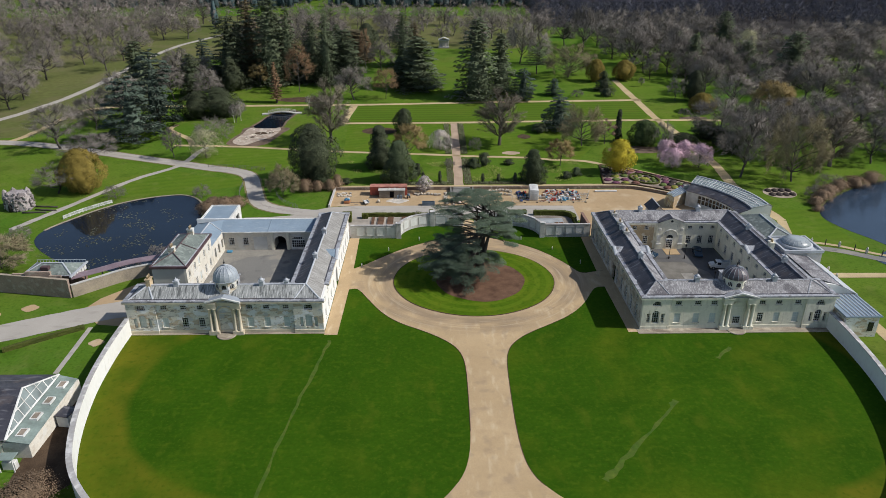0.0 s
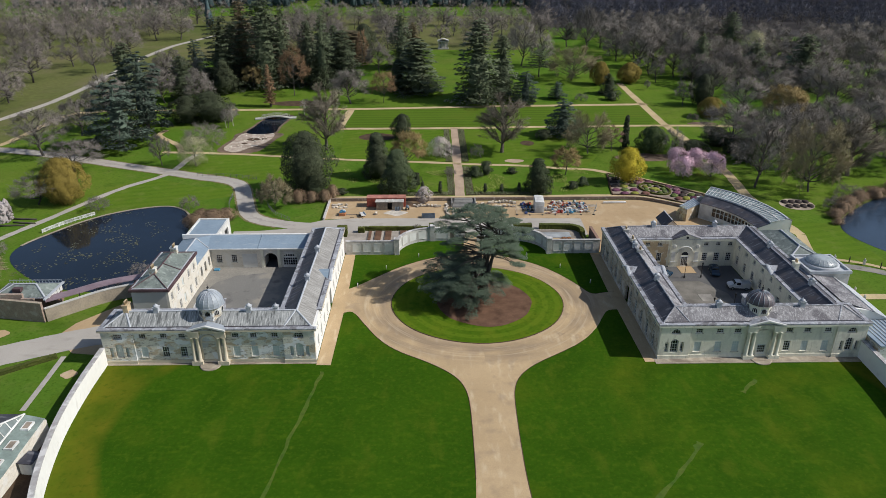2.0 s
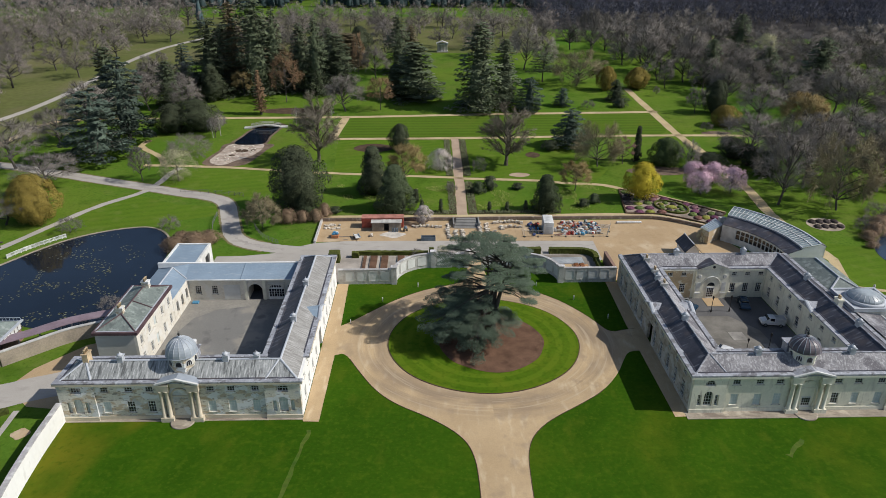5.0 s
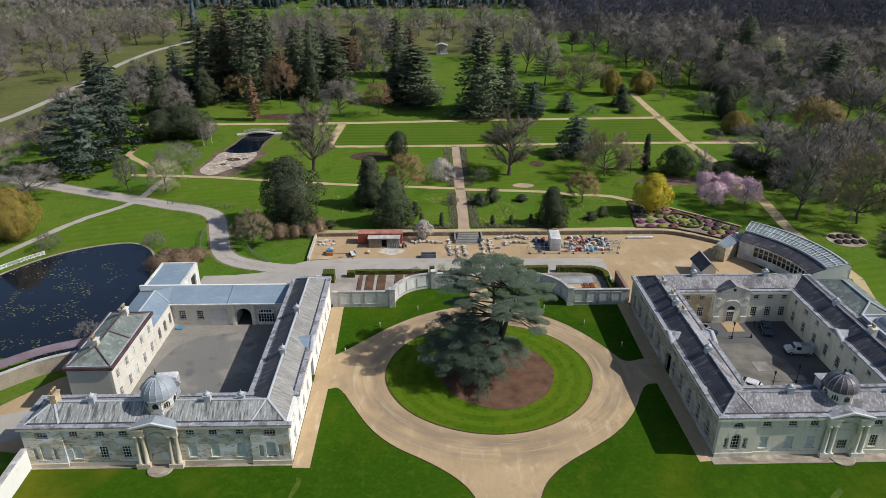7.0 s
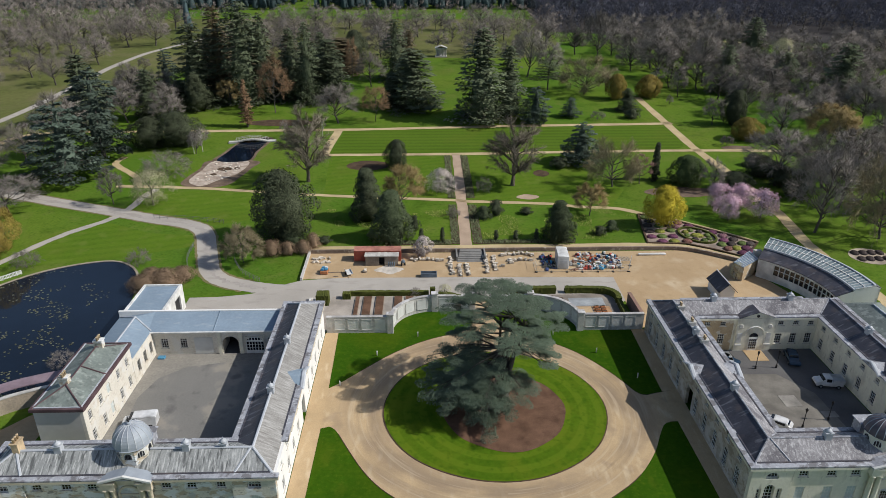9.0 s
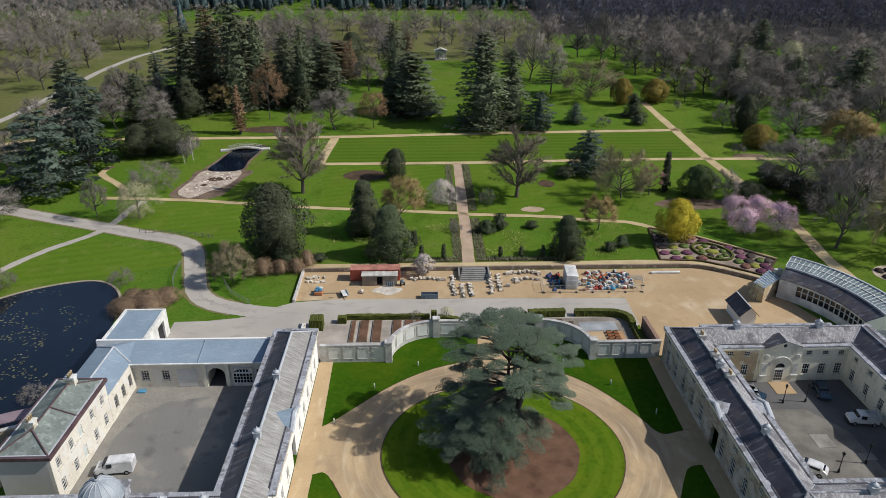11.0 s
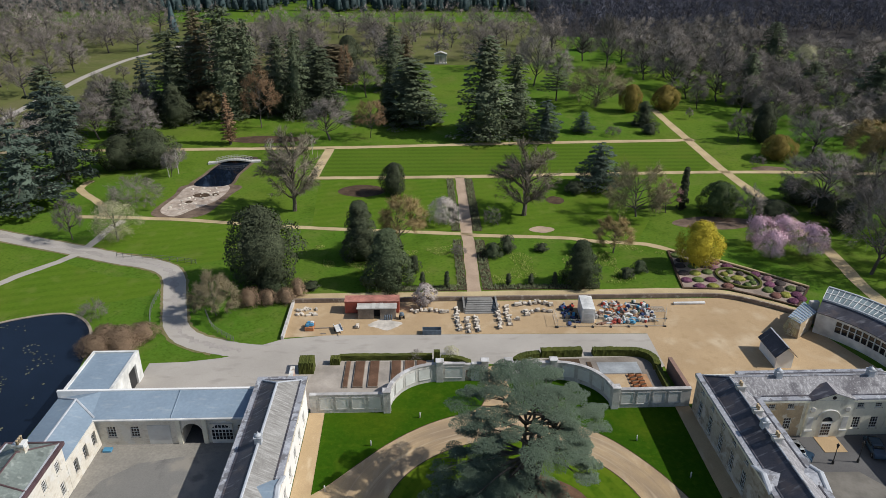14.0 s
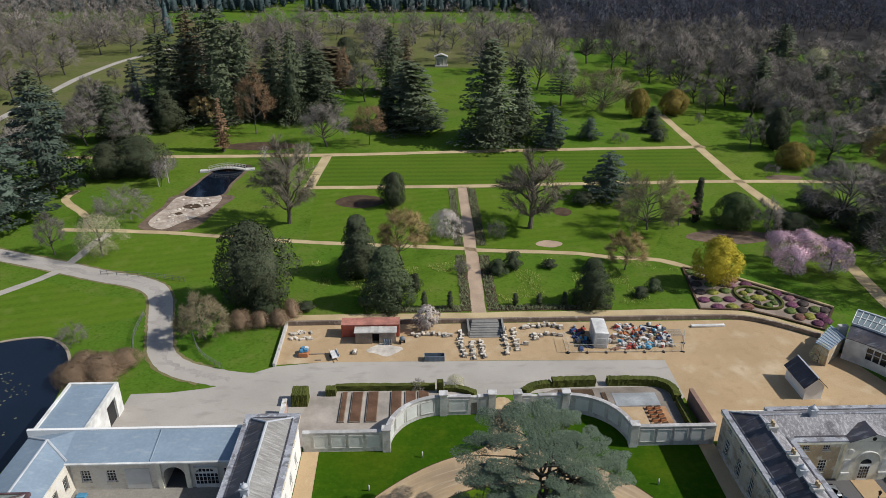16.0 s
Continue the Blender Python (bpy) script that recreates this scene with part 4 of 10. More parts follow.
def put_window(parent, at, u, a, z, w, h, nx, ny, arched=False, blind=False):
    fr, pa, sill = window_meshes(w, h, nx, ny, arched)
    ang = math.degrees(math.atan2(u[1], u[0]))
    win = part("window", fr, WHITE, parent)
    win.matrix_basis = pose(at[0] + u[0] * a, at[1] + u[1] * a, z, 0, 0, ang)
    part("window_sill", sill, STONE, win, "projecting stone sill")
    if blind:
        key = ("blind", fr.name)
        if key not in SHARED:
            SHARED[key] = mesh_of("board", boxes((0.04, w - 0.04, 0.115, 0.16, 0.04, h - 0.04)))
        part("board", SHARED[key], BLIND, win, "pale painted blind board")
    else:
        part("pane", pa, GLASS, win, "dark glass pane")


def walled(parent, at, u, length, z0, z1, mat, wins, doors=(), name="wall"):
    """A wall with windows given as (centre, sill, width, height, nx, ny, arched, blind)."""
    holes = [(c - w / 2, c + w / 2, z, z + h) for c, z, w, h, *_ in wins] + [(c - w / 2, c + w / 2, z0, z0 + h) for c, w, h in doors]
    ob = part(name, panel(u, length, z0, z1, holes, at), mat, parent)
    for c, z, w, h, nx, ny, arched, blind in wins:
        put_window(parent, at, u, c - w / 2, z, w, h, nx, ny, arched, blind)
    return ob


def strip(bm, p, q, w=0.22, h=0.10):
    """A lead roll along a ridge or hip."""
    p, q = Vector(p), Vector(q)
    d = (q - p).normalized()
    s = d.cross(Vector((0, 0, 1))).normalized() * w / 2
    up = Vector((0, 0, h))
    a = [bm.verts.new(x) for x in (p - s, p + s, p + s * 0.5 + up, p - s * 0.5 + up)]
    b = [bm.verts.new(x) for x in (q - s, q + s, q + s * 0.5 + up, q - s * 0.5 + up)]
    for i in range(4):
        bm.faces.new((a[i], a[(i + 1) % 4], b[(i + 1) % 4], b[i]))
    bm.faces.new(a[::-1])
    bm.faces.new(b)


def roof_face(parent, pts, mat, label=""):
    """One slope of a roof, as a slab with its own thickness."""
    bm = bmesh.new()
    f = poly(bm, pts)
    f.normal_update()
    if f.normal.z < 0:
        f.normal_flip()
    ret = bmesh.ops.extrude_face_region(bm, geom=[f])
    for v in ret["geom"]:
        if isinstance(v, bmesh.types.BMVert):
            v.co.z -= 0.14
    bmesh.ops.recalc_face_normals(bm, faces=bm.faces[:])
    return part("roof", bm, mat, parent, label)


def lead_lines(parent, lines, mat=None, w=0.36):
    bm = bmesh.new()
    for p, q in lines:
        strip(bm, p, q, w)
    bmesh.ops.recalc_face_normals(bm, faces=bm.faces[:])
    part("lead_roll", bm, mat or LEAD, parent, "pale lead rolls along ridge and hips")


def vent(parent, x, y, z, mat=None):
    bm = bmesh.new()
    box(bm, x - 0.42, x + 0.42, y - 0.42, y + 0.42, z - 0.5, z + 0.75)
    box(bm, x - 0.52, x + 0.52, y - 0.52, y + 0.52, z + 0.75, z + 0.87)
    lathe(bm, [(0.5, z + 0.87), (0.38, z + 1.1), (0.2, z + 1.22), (0.05, z + 1.3), (0.05, z + 1.55), (0.01, z + 1.6)], 8, (x, y))
    part("roof_vent", bm, mat or LEAD, parent, "small lead-capped roof ventilator")


def chimney(parent, x, y, z, mat, pots=3, w=0.8, d=1.3):
    bm = bmesh.new()
    box(bm, x - w / 2, x + w / 2, y - d / 2, y + d / 2, z - 1.0, z + 1.3)
    box(bm, x - w / 2 - 0.1, x + w / 2 + 0.1, y - d / 2 - 0.1, y + d / 2 + 0.1, z + 1.3, z + 1.5)
    ch = part("chimney", bm, mat, parent, "stone chimney stack with clay pots")
    for i in range(pots):
        p = lathe(bmesh.new(), [(0.17, z + 1.5), (0.14, z + 2.0), (0.18, z + 2.02), (0.18, z + 2.1), (0.10, z + 2.1)], 10, (x, y + (i - (pots - 1) / 2) * 0.42))
        part("chimney_pot", p, POTBUFF, ch)


EAVE, RIDGE, Y0, YF = 6.5, 8.25, -0.5, 5.9
UPPER = (4.85, 1.15, 0.85, 3, 2)
LOWER = (1.25, 1.15, 1.95, 3, 4)
ARCHED = (0.9, 1.25, 2.7, 3, 4)


def front_wins(blinds):
    """Windows of the front, by distance from its west end, for a front 35 m long."""
    out = []
    for k, off in enumerate((-14.9, -10.9, -7.4, -4.4, 4.4, 7.4, 10.9, 14.9)):
        c = 17.5 + off
        if abs(off) < 14:
            out.append((c, UPPER[0], UPPER[1], UPPER[2], 3, 2, False, False))
            out.append((c, LOWER[0], LOWER[1], LOWER[2], 3, 4, False, k in blinds))
        else:
            out.append((c, 4.75, 1.6, 1.05, 4, 2, True, False))
            out.append((c, 1.25, 1.3, 2.6, 3, 5, True, k in blinds))
            for s in (-1.3, 1.3):
                out.append((c + s, 1.35, 0.6, 1.9, 2, 4, False, k in blinds))
    return out


def portico(parent, cx, mat, colmat, dome_mat, door, drop=0.0, dome_h=2.4):
    """The pedimented centre of a front, with paired columns, and the domed lantern behind it."""
    y = Y0
    for s in (-1, 1):
        a, b = sorted((cx + s * 1.32, cx + s * 3.0))
        part("entablature", boxes((a, b, y - 0.80, y - 0.01, 5.35, 6.35), (a - 0.12, b + 0.12, y - 0.95, y - 0.01, 6.353, 6.60)), colmat, parent)
    part("frieze", boxes((cx - 1.32, cx + 1.32, y - 0.30, y - 0.01, 5.75, 6.60)), colmat, parent)
    bm = bmesh.new()
    tri = [(cx - 2.95, 6.62), (cx + 2.95, 6.62), (cx, 7.42)]
    f0 = [bm.verts.new((a, y - 0.34, z)) for a, z in tri]
    f1 = [bm.verts.new((a, y + 0.8, z)) for a, z in tri]
    bm.faces.new(f0), bm.faces.new(f1[::-1])
    for i in range(3):
        bm.faces.new((f0[i], f1[i], f1[(i + 1) % 3], f0[(i + 1) % 3]))
    bmesh.ops.recalc_face_normals(bm, faces=bm.faces[:])
    ped = part("pediment", bm, mat, parent)
    for s in (-1, 1):
        for nm, y0_, y1_, th, m_ in (("pediment_slope", y - 0.7, y + 0.9, 0.08, LEADGUT if door else LEADDOME), ("pediment_cornice", y - 1.0, y - 0.7, 0.22, PANELM)):
            bm = bmesh.new()
            q = [(cx + s * 3.12, 6.54), (cx, 7.42), (cx, 7.46 + th), (cx + s * 3.12, 6.58 + th)]
            a = [bm.verts.new((u, y0_, z)) for u, z in q]
            b = [bm.verts.new((u, y1_, z)) for u, z in q]
            bm.faces.new(a), bm.faces.new(b)
            for i in range(4):
                bm.faces.new((a[i], b[i], b[(i + 1) % 4], a[(i + 1) % 4]))
            bmesh.ops.recalc_face_normals(bm, faces=bm.faces[:])
            part(nm, bm, m_, ped, "pale lead coping" if th > 0.1 else "lead slope")
    for s in (-2.6, -1.72, 1.72, 2.6):
        bm = lathe(bmesh.new(), [(0.40, 0.75), (0.40, 0.85), (0.31, 0.95), (0.31, 2.6), (0.265, 5.0), (0.34, 5.1), (0.40, 5.2), (0.40, 5.35)], 16, (cx + s, y - 0.45))
        part("column", bm, colmat, parent, "smooth tapered stone column")
    for s in (-2.16, 2.16):
        part("plinth", boxes((cx + s - 0.92, cx + s + 0.92, y - 0.9, y - 0.01, 0, 0.75)), colmat, parent)
    # arched recess between the columns
    arch = bmesh.new()
    outer = [(cx - 1.4, 0.0)] + [(cx + 1.4 * math.cos(a), 4.15 + 1.4 * math.sin(a)) for a in np.radians(np.linspace(180, 0, 15))] + [(cx + 1.4, 0.0)]
    inner = [(cx - 1.15, 0.0)] + [(cx + 1.15 * math.cos(a), 4.15 + 1.15 * math.sin(a)) for a in np.radians(np.linspace(180, 0, 15))] + [(cx + 1.15, 0.0)]
    for yy in (y - 0.22, y - 0.01):
        vo, vi = [arch.verts.new((a, yy, z)) for a, z in outer], [arch.verts.new((a, yy, z)) for a, z in inner]
        for i in range(len(vo) - 1):
            arch.faces.new((vo[i], vo[i + 1], vi[i + 1], vi[i]))
        if yy < y - 0.1:
            fo, fi = vo, vi
    for i in range(len(fo) - 1):
        arch.faces.new((fo[i], fo[i + 1], vo[i + 1], vo[i]))
        arch.faces.new((fi[i], fi[i + 1], vi[i + 1], vi[i]))
    part("arch_moulding", arch, colmat, parent)
    part("impost_band", boxes((cx - 1.15, cx + 1.15, y - 0.12, y - 0.01, 4.05, 4.22)), colmat, parent)
    if door:
        d = part("door", boxes((cx - 0.7, cx + 0.7, y - 0.1, y - 0.005, 0.3, 2.6)), WHITE, parent, "white half-glazed double door")
        for i in range(4):
            for j in range(3):
                part("pane", boxes((cx - 0.58 + i * 0.31, cx - 0.34 + i * 0.31, y - 0.12, y - 0.1, 1.15 + j * 0.45, 1.52 + j * 0.45)), GLASS, d)
    step = lathe(bmesh.new(), [(1.75, 0.0), (1.75, 0.16), (1.6, 0.18)], 32, (cx, y - 0.8))
    part("step", step, WORNPAVE, parent, "half-round worn stone step")
    # drum, dome and finial
    dy = 2.7
    oct_turn = math.pi / 8
    lo = lathe(bmesh.new(), [(2.0, 6.6), (2.0, 9.4 - drop), (2.12, 9.45 - drop), (2.2, 9.65 - drop)], 8, (cx, dy), oct_turn, False)
    drum = part("drum", lo, mat, parent, "octagonal stone drum under the dome")
    for i in range(8):
        a = math.pi / 4 * i
        nrm = Vector((math.cos(a), math.sin(a), 0))
        side = Vector((-nrm.y, nrm.x, 0))
        c = Vector((cx, dy, 8.45 - drop)) + nrm * 1.86
        for nm, r, off, m in (("window_frame", 0.50, 0.03, WHITE), ("pane", 0.40, 0.06, GLASS)):
            bm = bmesh.new()
            arc = [c + side * r * math.cos(t) + Vector((0, 0, 0.15 + r * math.sin(t))) for t in np.radians(np.linspace(0, 180, 9))]
            arc = [c + side * r + Vector((0, 0, -0.25))] + arc + [c - side * r + Vector((0, 0, -0.25))]
            v = [bm.verts.new(p + nrm * off) for p in arc]
            w = [bm.verts.new(p - nrm * 0.12) for p in arc]
            bm.faces.new(v)
            for k in range(len(v)):
                bm.faces.new((v[k], w[k], w[(k + 1) % len(v)], v[(k + 1) % len(v)]))
            bmesh.ops.recalc_face_normals(bm, faces=bm.faces[:])
            part(nm, bm, m, drum)
        for k, top in ((-0.16, 0.52), (0.16, 0.52)):
            p0 = c + side * k + nrm * 0.065
            bar = bmesh.new()
            v = [bar.verts.new(p0 + side * u + Vector((0, 0, z))) for u, z in ((-0.045, -0.25), (0.045, -0.25), (0.045, top), (-0.045, top))]
            bar.faces.new(v)
            bmesh.ops.solidify(bar, geom=bar.faces[:], thickness=0.02)
            part("glazing_bar", bar, WHITE, drum)
    base, crest = 9.65 - drop, 9.65 - drop + dome_h
    prof = [(2.26 * math.cos(a), base + dome_h * math.sin(a)) for a in np.radians(np.linspace(0, 84, 9))]
    dome = part("dome", lathe(bmesh.new(), [(2.36, base - 0.03)] + prof + [(0.26, crest + 0.05), (0.26, crest + 0.2), (0.1, crest + 0.3)], 16, (cx, dy), math.pi / 16, False), dome_mat, parent, "lead-covered ribbed dome")
    ribs = bmesh.new()
    for i in range(16):
        a = math.pi / 8 * i + math.pi / 16
        for (r0, z0), (r1, z1) in zip(prof, prof[1:]):
            strip(ribs, (cx + r0 * math.cos(a), dy + r0 * math.sin(a), z0), (cx + r1 * math.cos(a), dy + r1 * math.sin(a), z1), 0.085, 0.06)
    part("rib", ribs, LEAD if dome_mat is LEADDOME else LEADDOME, dome, "pale lead rib")
    back = boxes((cx - 1.3, cx + 1.3, 4.9, 6.5, 6.5, 8.3), (cx - 1.5, cx + 1.5, 4.8, 6.7, 8.303, 8.45))
    part("stair_head", back, LEADGUT, parent, "lead-covered stair head behind the drum")
    fin = lathe(bmesh.new(), [(r_, crest + z_) for r_, z_ in ((0.14, 0.25), (0.05, 0.4), (0.18, 0.55), (0.18, 0.65), (0.05, 0.8), (0.03, 1.15), (0.005, 1.25))], 8, (cx, dy))
    part("finial", fin, IRON, dome, "dark iron finial")


LIFT = []


def cornice(parent, x0, x1, y0, y1, z, mat, w=0.42, sides="nsew"):
    """A projecting eaves cornice with a lead gutter on its top."""
    bm, gt, ch = bmesh.new(), bmesh.new(), bmesh.new()
    LIFT.append(0.012)
    for s in sides:
        up = sum(LIFT) % 0.05 + {"s": 0.0, "n": 0.003, "w": 0.006, "e": 0.009}[s]
        a = {"s": (x0 - w, x1 + w, y0 - w, y0 + 0.02), "n": (x0 - w, x1 + w, y1 - 0.02, y1 + w), "w": (x0 - w, x0 + 0.02, y0, y1), "e": (x1 - 0.02, x1 + w, y0, y1)}[s]
        b = {"s": (x0 - w, x1 + w, y0 - w, y0 + 0.36), "n": (x0 - w, x1 + w, y1 - 0.36, y1 + w), "w": (x0 - w, x0 + 0.36, y0, y1), "e": (x1 - 0.36, x1 + w, y0, y1)}[s]
        box(bm, *a, z - 0.30 - up, z - up)
        box(gt, *b, z + 0.004, z + 0.2 + up)
        c = {"s": (x0 + 0.7, x1 - 0.7, y0 + 0.362, y0 + 0.58), "n": (x0 + 0.7, x1 - 0.7, y1 - 0.58, y1 - 0.362), "w": (x0 + 0.362, x0 + 0.58, y0 + 0.7, y1 - 0.7), "e": (x1 - 0.58, x1 - 0.362, y0 + 0.7, y1 - 0.7)}[s]
        box(ch, *c, z + 0.1, z + 0.28 + up)
    part("cornice", bm, mat, parent)
    part("gutter", gt, LEADGUT, parent, "streaked lead gutter along the eaves")
    # Dark strip added to draw the dark line at the roof foot.
    part("snow_board", ch, SLATE_D, parent, "dark strip along the inner edge of the gutter")


def side_wins(n, first, step, lower=LOWER, upper=True, blind=(), arched=False):
    out = []
    for i in range(n):
        c = first + step * i
        out.append((c, lower[0], lower[1], lower[2], 3, 4, arched, i in blind))
        if upper:
            out.append((c, UPPER[0], 1.0, 0.8, 3, 2, False, False))
    return out


def gablet(parent, x, y, s, mat, z=6.5, half=2.6, depth=1.6, rise_=1.1):
    """A small pediment over a range's centre, facing along x (s = -1 or 1)."""
    bm = bmesh.new()
    tri = [(y - half, z), (y + half, z), (y, z + rise_)]
    a = [bm.verts.new((x + s * 0.45, u, v)) for u, v in tri]
    b = [bm.verts.new((x - s * depth * 1.4, u, v)) for u, v in tri]
    bm.faces.new(a), bm.faces.new(b)
    for i in range(3):
        bm.faces.new((a[i], b[i], b[(i + 1) % 3], a[(i + 1) % 3]))
    bmesh.ops.recalc_face_normals(bm, faces=bm.faces[:])
    g = part("pediment", bm, mat, parent)
    ln = bmesh.new()
    for q in (-1, 1):
        strip(ln, (x + s * 0.4, y + q * (half + 0.2), z), (x + s * 0.4, y, z + rise_ + 0.08), 0.7, 0.12)
    part("pediment_slope", ln, LEAD, g, "pale lead coping")


def arch_head(parent, x, z, w, h, y, mat):
    """Fills the upper corners of a square opening so that its head is round."""
    rad = w / 2
    for s in (-1, 1):
        arc = [(x + s * rad * math.cos(a), z + h - rad + rad * math.sin(a)) for a in np.radians(np.linspace(0, 90, 8))] + [(x + s * rad, z + h)]
        bm = bmesh.new()
        a, b = [bm.verts.new((u, y, v)) for u, v in arc], [bm.verts.new((u, y + 0.2, v)) for u, v in arc]
        bm.faces.new(a), bm.faces.new(b[::-1])
        for i in range(len(arc)):
            bm.faces.new((a[i], b[i], b[(i + 1) % len(arc)], a[(i + 1) % len(arc)]))
        bmesh.ops.recalc_face_normals(bm, faces=bm.faces[:])
        part("arch_spandrel", bm, mat, parent)


# -- western court: weathered stone --
wc = thing("stable_court", "weathered limestone stable court with streaked slate roofs and lead dome", "stable block", group="stable courts")
XW, XE, XI = -64.0, -29.0, -35.4
walled(wc, (XW, Y0), (1, 0), 35.0, 0, EAVE, STONE, front_wins({0, 1, 5, 6, 4, 7}))
for a in (XW, XE - 5.2):
    part("pavilion_front", panel((1, 0), 5.2, 0, EAVE, [(c - w / 2, c + w / 2, z, z + h) for c, z, w, h in ((2.6, 1.25, 1.3, 2.6), (1.3, 1.35, 0.6, 1.9), (3.9, 1.35, 0.6, 1.9), (2.6, 4.75, 1.6, 1.05))], (a, Y0 - 0.25), 0.245), STONE, wc)
for a in (XW, XE - 5.2):
    arch_head(wc, a + 2.6, 1.25, 1.3, 2.6, Y0 - 0.248, STONE)
part("plinth_course", boxes((XW + 5.3, XE - 5.3, Y0 - 0.12, Y0 - 0.004, 0, 0.7), (XW - 0.1, XW + 5.25, Y0 - 0.37, Y0 - 0.254, 0, 0.7), (XE - 5.25, XE + 0.1, Y0 - 0.37, Y0 - 0.254, 0, 0.7)), COLUMN, wc)
walled(wc, (XE, Y0 + 0.46), (0, 1), 42.03, 0, EAVE, RENDERW, side_wins(4, 2.9, 3.7) + side_wins(5, 23.7, 3.7), [(18.8, 2.2, 3.6)])
walled(wc, (XI, 36.2), (0, -1), 30.3, 0, EAVE, STONE, side_wins(8, 2.2, 3.6))
walled(wc, (XI + 0.45, YF), (-1, 0), 28.15, 0, EAVE, STONE, side_wins(7, 2.5, 3.8))
walled(wc, (XE - 0.46, 42.0), (-1, 0), 5.94, 0, EAVE, RENDERW, [])
walled(wc, (XW, YF), (0, -1), 5.93, 0, EAVE, STONE, side_wins(1, 3.0, 3.6))
cornice(wc, XW, XE, Y0, YF, EAVE, COLUMN, sides="swn")
cornice(wc, XI, XE, YF, 42.0, EAVE, COLUMN, sides="new")
xm, ym, r0 = (XI + XE) / 2, (Y0 + YF) / 2, EAVE + 0.15
o = -0.38
roof_face(wc, [(XW - o, Y0 - o, r0), (XE + o, Y0 - o, r0), (xm, ym, RIDGE), (XW + 3.2, ym, RIDGE)], SLATE_L)
roof_face(wc, [(XW - o, YF + o, r0), (XI - o, YF + o, r0), (xm, ym, RIDGE), (XW + 3.2, ym, RIDGE)], SLATE_L)
roof_face(wc, [(XW - o, Y0 - o, r0), (XW - o, YF + o, r0), (XW + 3.2, ym, RIDGE)], SLATE_L)
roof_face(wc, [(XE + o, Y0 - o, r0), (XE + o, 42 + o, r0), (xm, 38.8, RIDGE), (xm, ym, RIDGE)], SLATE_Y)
# Slope turned from the sun: part of its shade is in the slate colour.
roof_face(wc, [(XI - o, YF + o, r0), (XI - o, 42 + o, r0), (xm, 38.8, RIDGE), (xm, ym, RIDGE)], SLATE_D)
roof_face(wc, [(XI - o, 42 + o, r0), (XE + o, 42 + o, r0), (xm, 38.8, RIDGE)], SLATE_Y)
lead_lines(wc, [((XW - o, Y0 - o, r0), (XW + 3.2, ym, RIDGE)), ((XW - o, YF + o, r0), (XW + 3.2, ym, RIDGE)), ((XW + 3.2, ym, RIDGE), (xm, ym, RIDGE)), ((XE + o, Y0 - o, r0), (xm, ym, RIDGE)),
                ((xm, ym, RIDGE), (xm, 38.8, RIDGE)), ((xm, 38.8, RIDGE), (XE + o, 42 + o, r0)), ((xm, 38.8, RIDGE), (XI - o, 42 + o, r0)),
                ((XW + 4.9, Y0 - o, r0), (XW + 3.3, ym, RIDGE)), ((XE - 5.0, Y0 - o, r0), (xm - 0.2, ym, RIDGE))])
portico(wc, -46.5, STONE, COLUMN, LEADDOME, False)
for x in (-55.6, -40.2):
    vent(wc, x, ym, RIDGE, None)
vent(wc, -35.8, ym + 0.4, RIDGE - 0.3)
for y in (14.0, 26.5):
    vent(wc, xm, y, RIDGE)
chimney(wc, XW + 3.4, ym + 0.3, RIDGE - 0.2, POTBUFF, 3)
gablet(wc, XE, 19.5, 1, LEADBLUE)
# low north range with the archway
walled(wc, (-57.4, 36.2), (1, 0), 22.0, 0, 4.6, HOUSESTONE, [(2.2, 1.3, 1.2, 1.8, 3, 4, False, False), (5.4, 1.3, 1.2, 1.8, 3, 4, False, False), (20.2, 1.3, 1.2, 1.8, 3, 4, False, False)], [(13.3, 2.7, 3.4)], "range_wall")
for s in (-1, 1):
    ah = bmesh.new()
    pts = [(-44.1 + s * 1.35 * math.cos(a), 2.05 + 1.35 * math.sin(a)) for a in np.radians(np.linspace(0, 90, 9))] + [(-44.1 + s * 1.36, 3.41)]
    f_ = [ah.verts.new((x, 36.22, z)) for x, z in pts]
    k_ = [ah.verts.new((x, 36.6, z)) for x, z in pts]
    ah.faces.new(f_), ah.faces.new(k_)
    for i in range(len(f_)):
        ah.faces.new((f_[i], k_[i], k_[(i + 1) % len(f_)], f_[(i + 1) % len(f_)]))
    bmesh.ops.recalc_face_normals(ah, faces=ah.faces[:])
    part("arch_spandrel", ah, HOUSESTONE, wc)
part("archway_floor", boxes((-57.4 + 11.9, -57.4 + 14.7, 36.1, 40.2, 0.02, 0.075)), TARMAC_D, wc)
for x in (-45.9, -42.7):
    part("archway_side", boxes((x, x + 0.4, 36.7, 40.2, 0, 3.5)), HOUSESTONE, wc)
# Black sheet closes the arch and stands for the shade inside it.
part("archway_back", boxes((-57.4 + 11.9, -57.4 + 14.7, 40.2, 40.4, 0, 3.5)), BLACK, wc)
part("blocked_door", boxes((-57.4 + 7.2, -57.4 + 10.3, 36.12, 36.196, 0.1, 3.3)), PANELM, wc, "pale boarded cart door")
gd = part("glazed_door", boxes((-57.4 + 15.9, -57.4 + 19.0, 36.05, 36.19, 0.1, 3.5)), WHITE, wc, "white glazed double doors under a fanlight")
for i in range(6):
    for j in range(4):
        part("pane", boxes((-57.4 + 16.05 + i * 0.49, -57.4 + 16.42 + i * 0.49, 36.03, 36.05, (0.75, 1.35, 1.95, 2.75)[j], (1.25, 1.85, 2.4, 3.2)[j])), GLASS, gd)
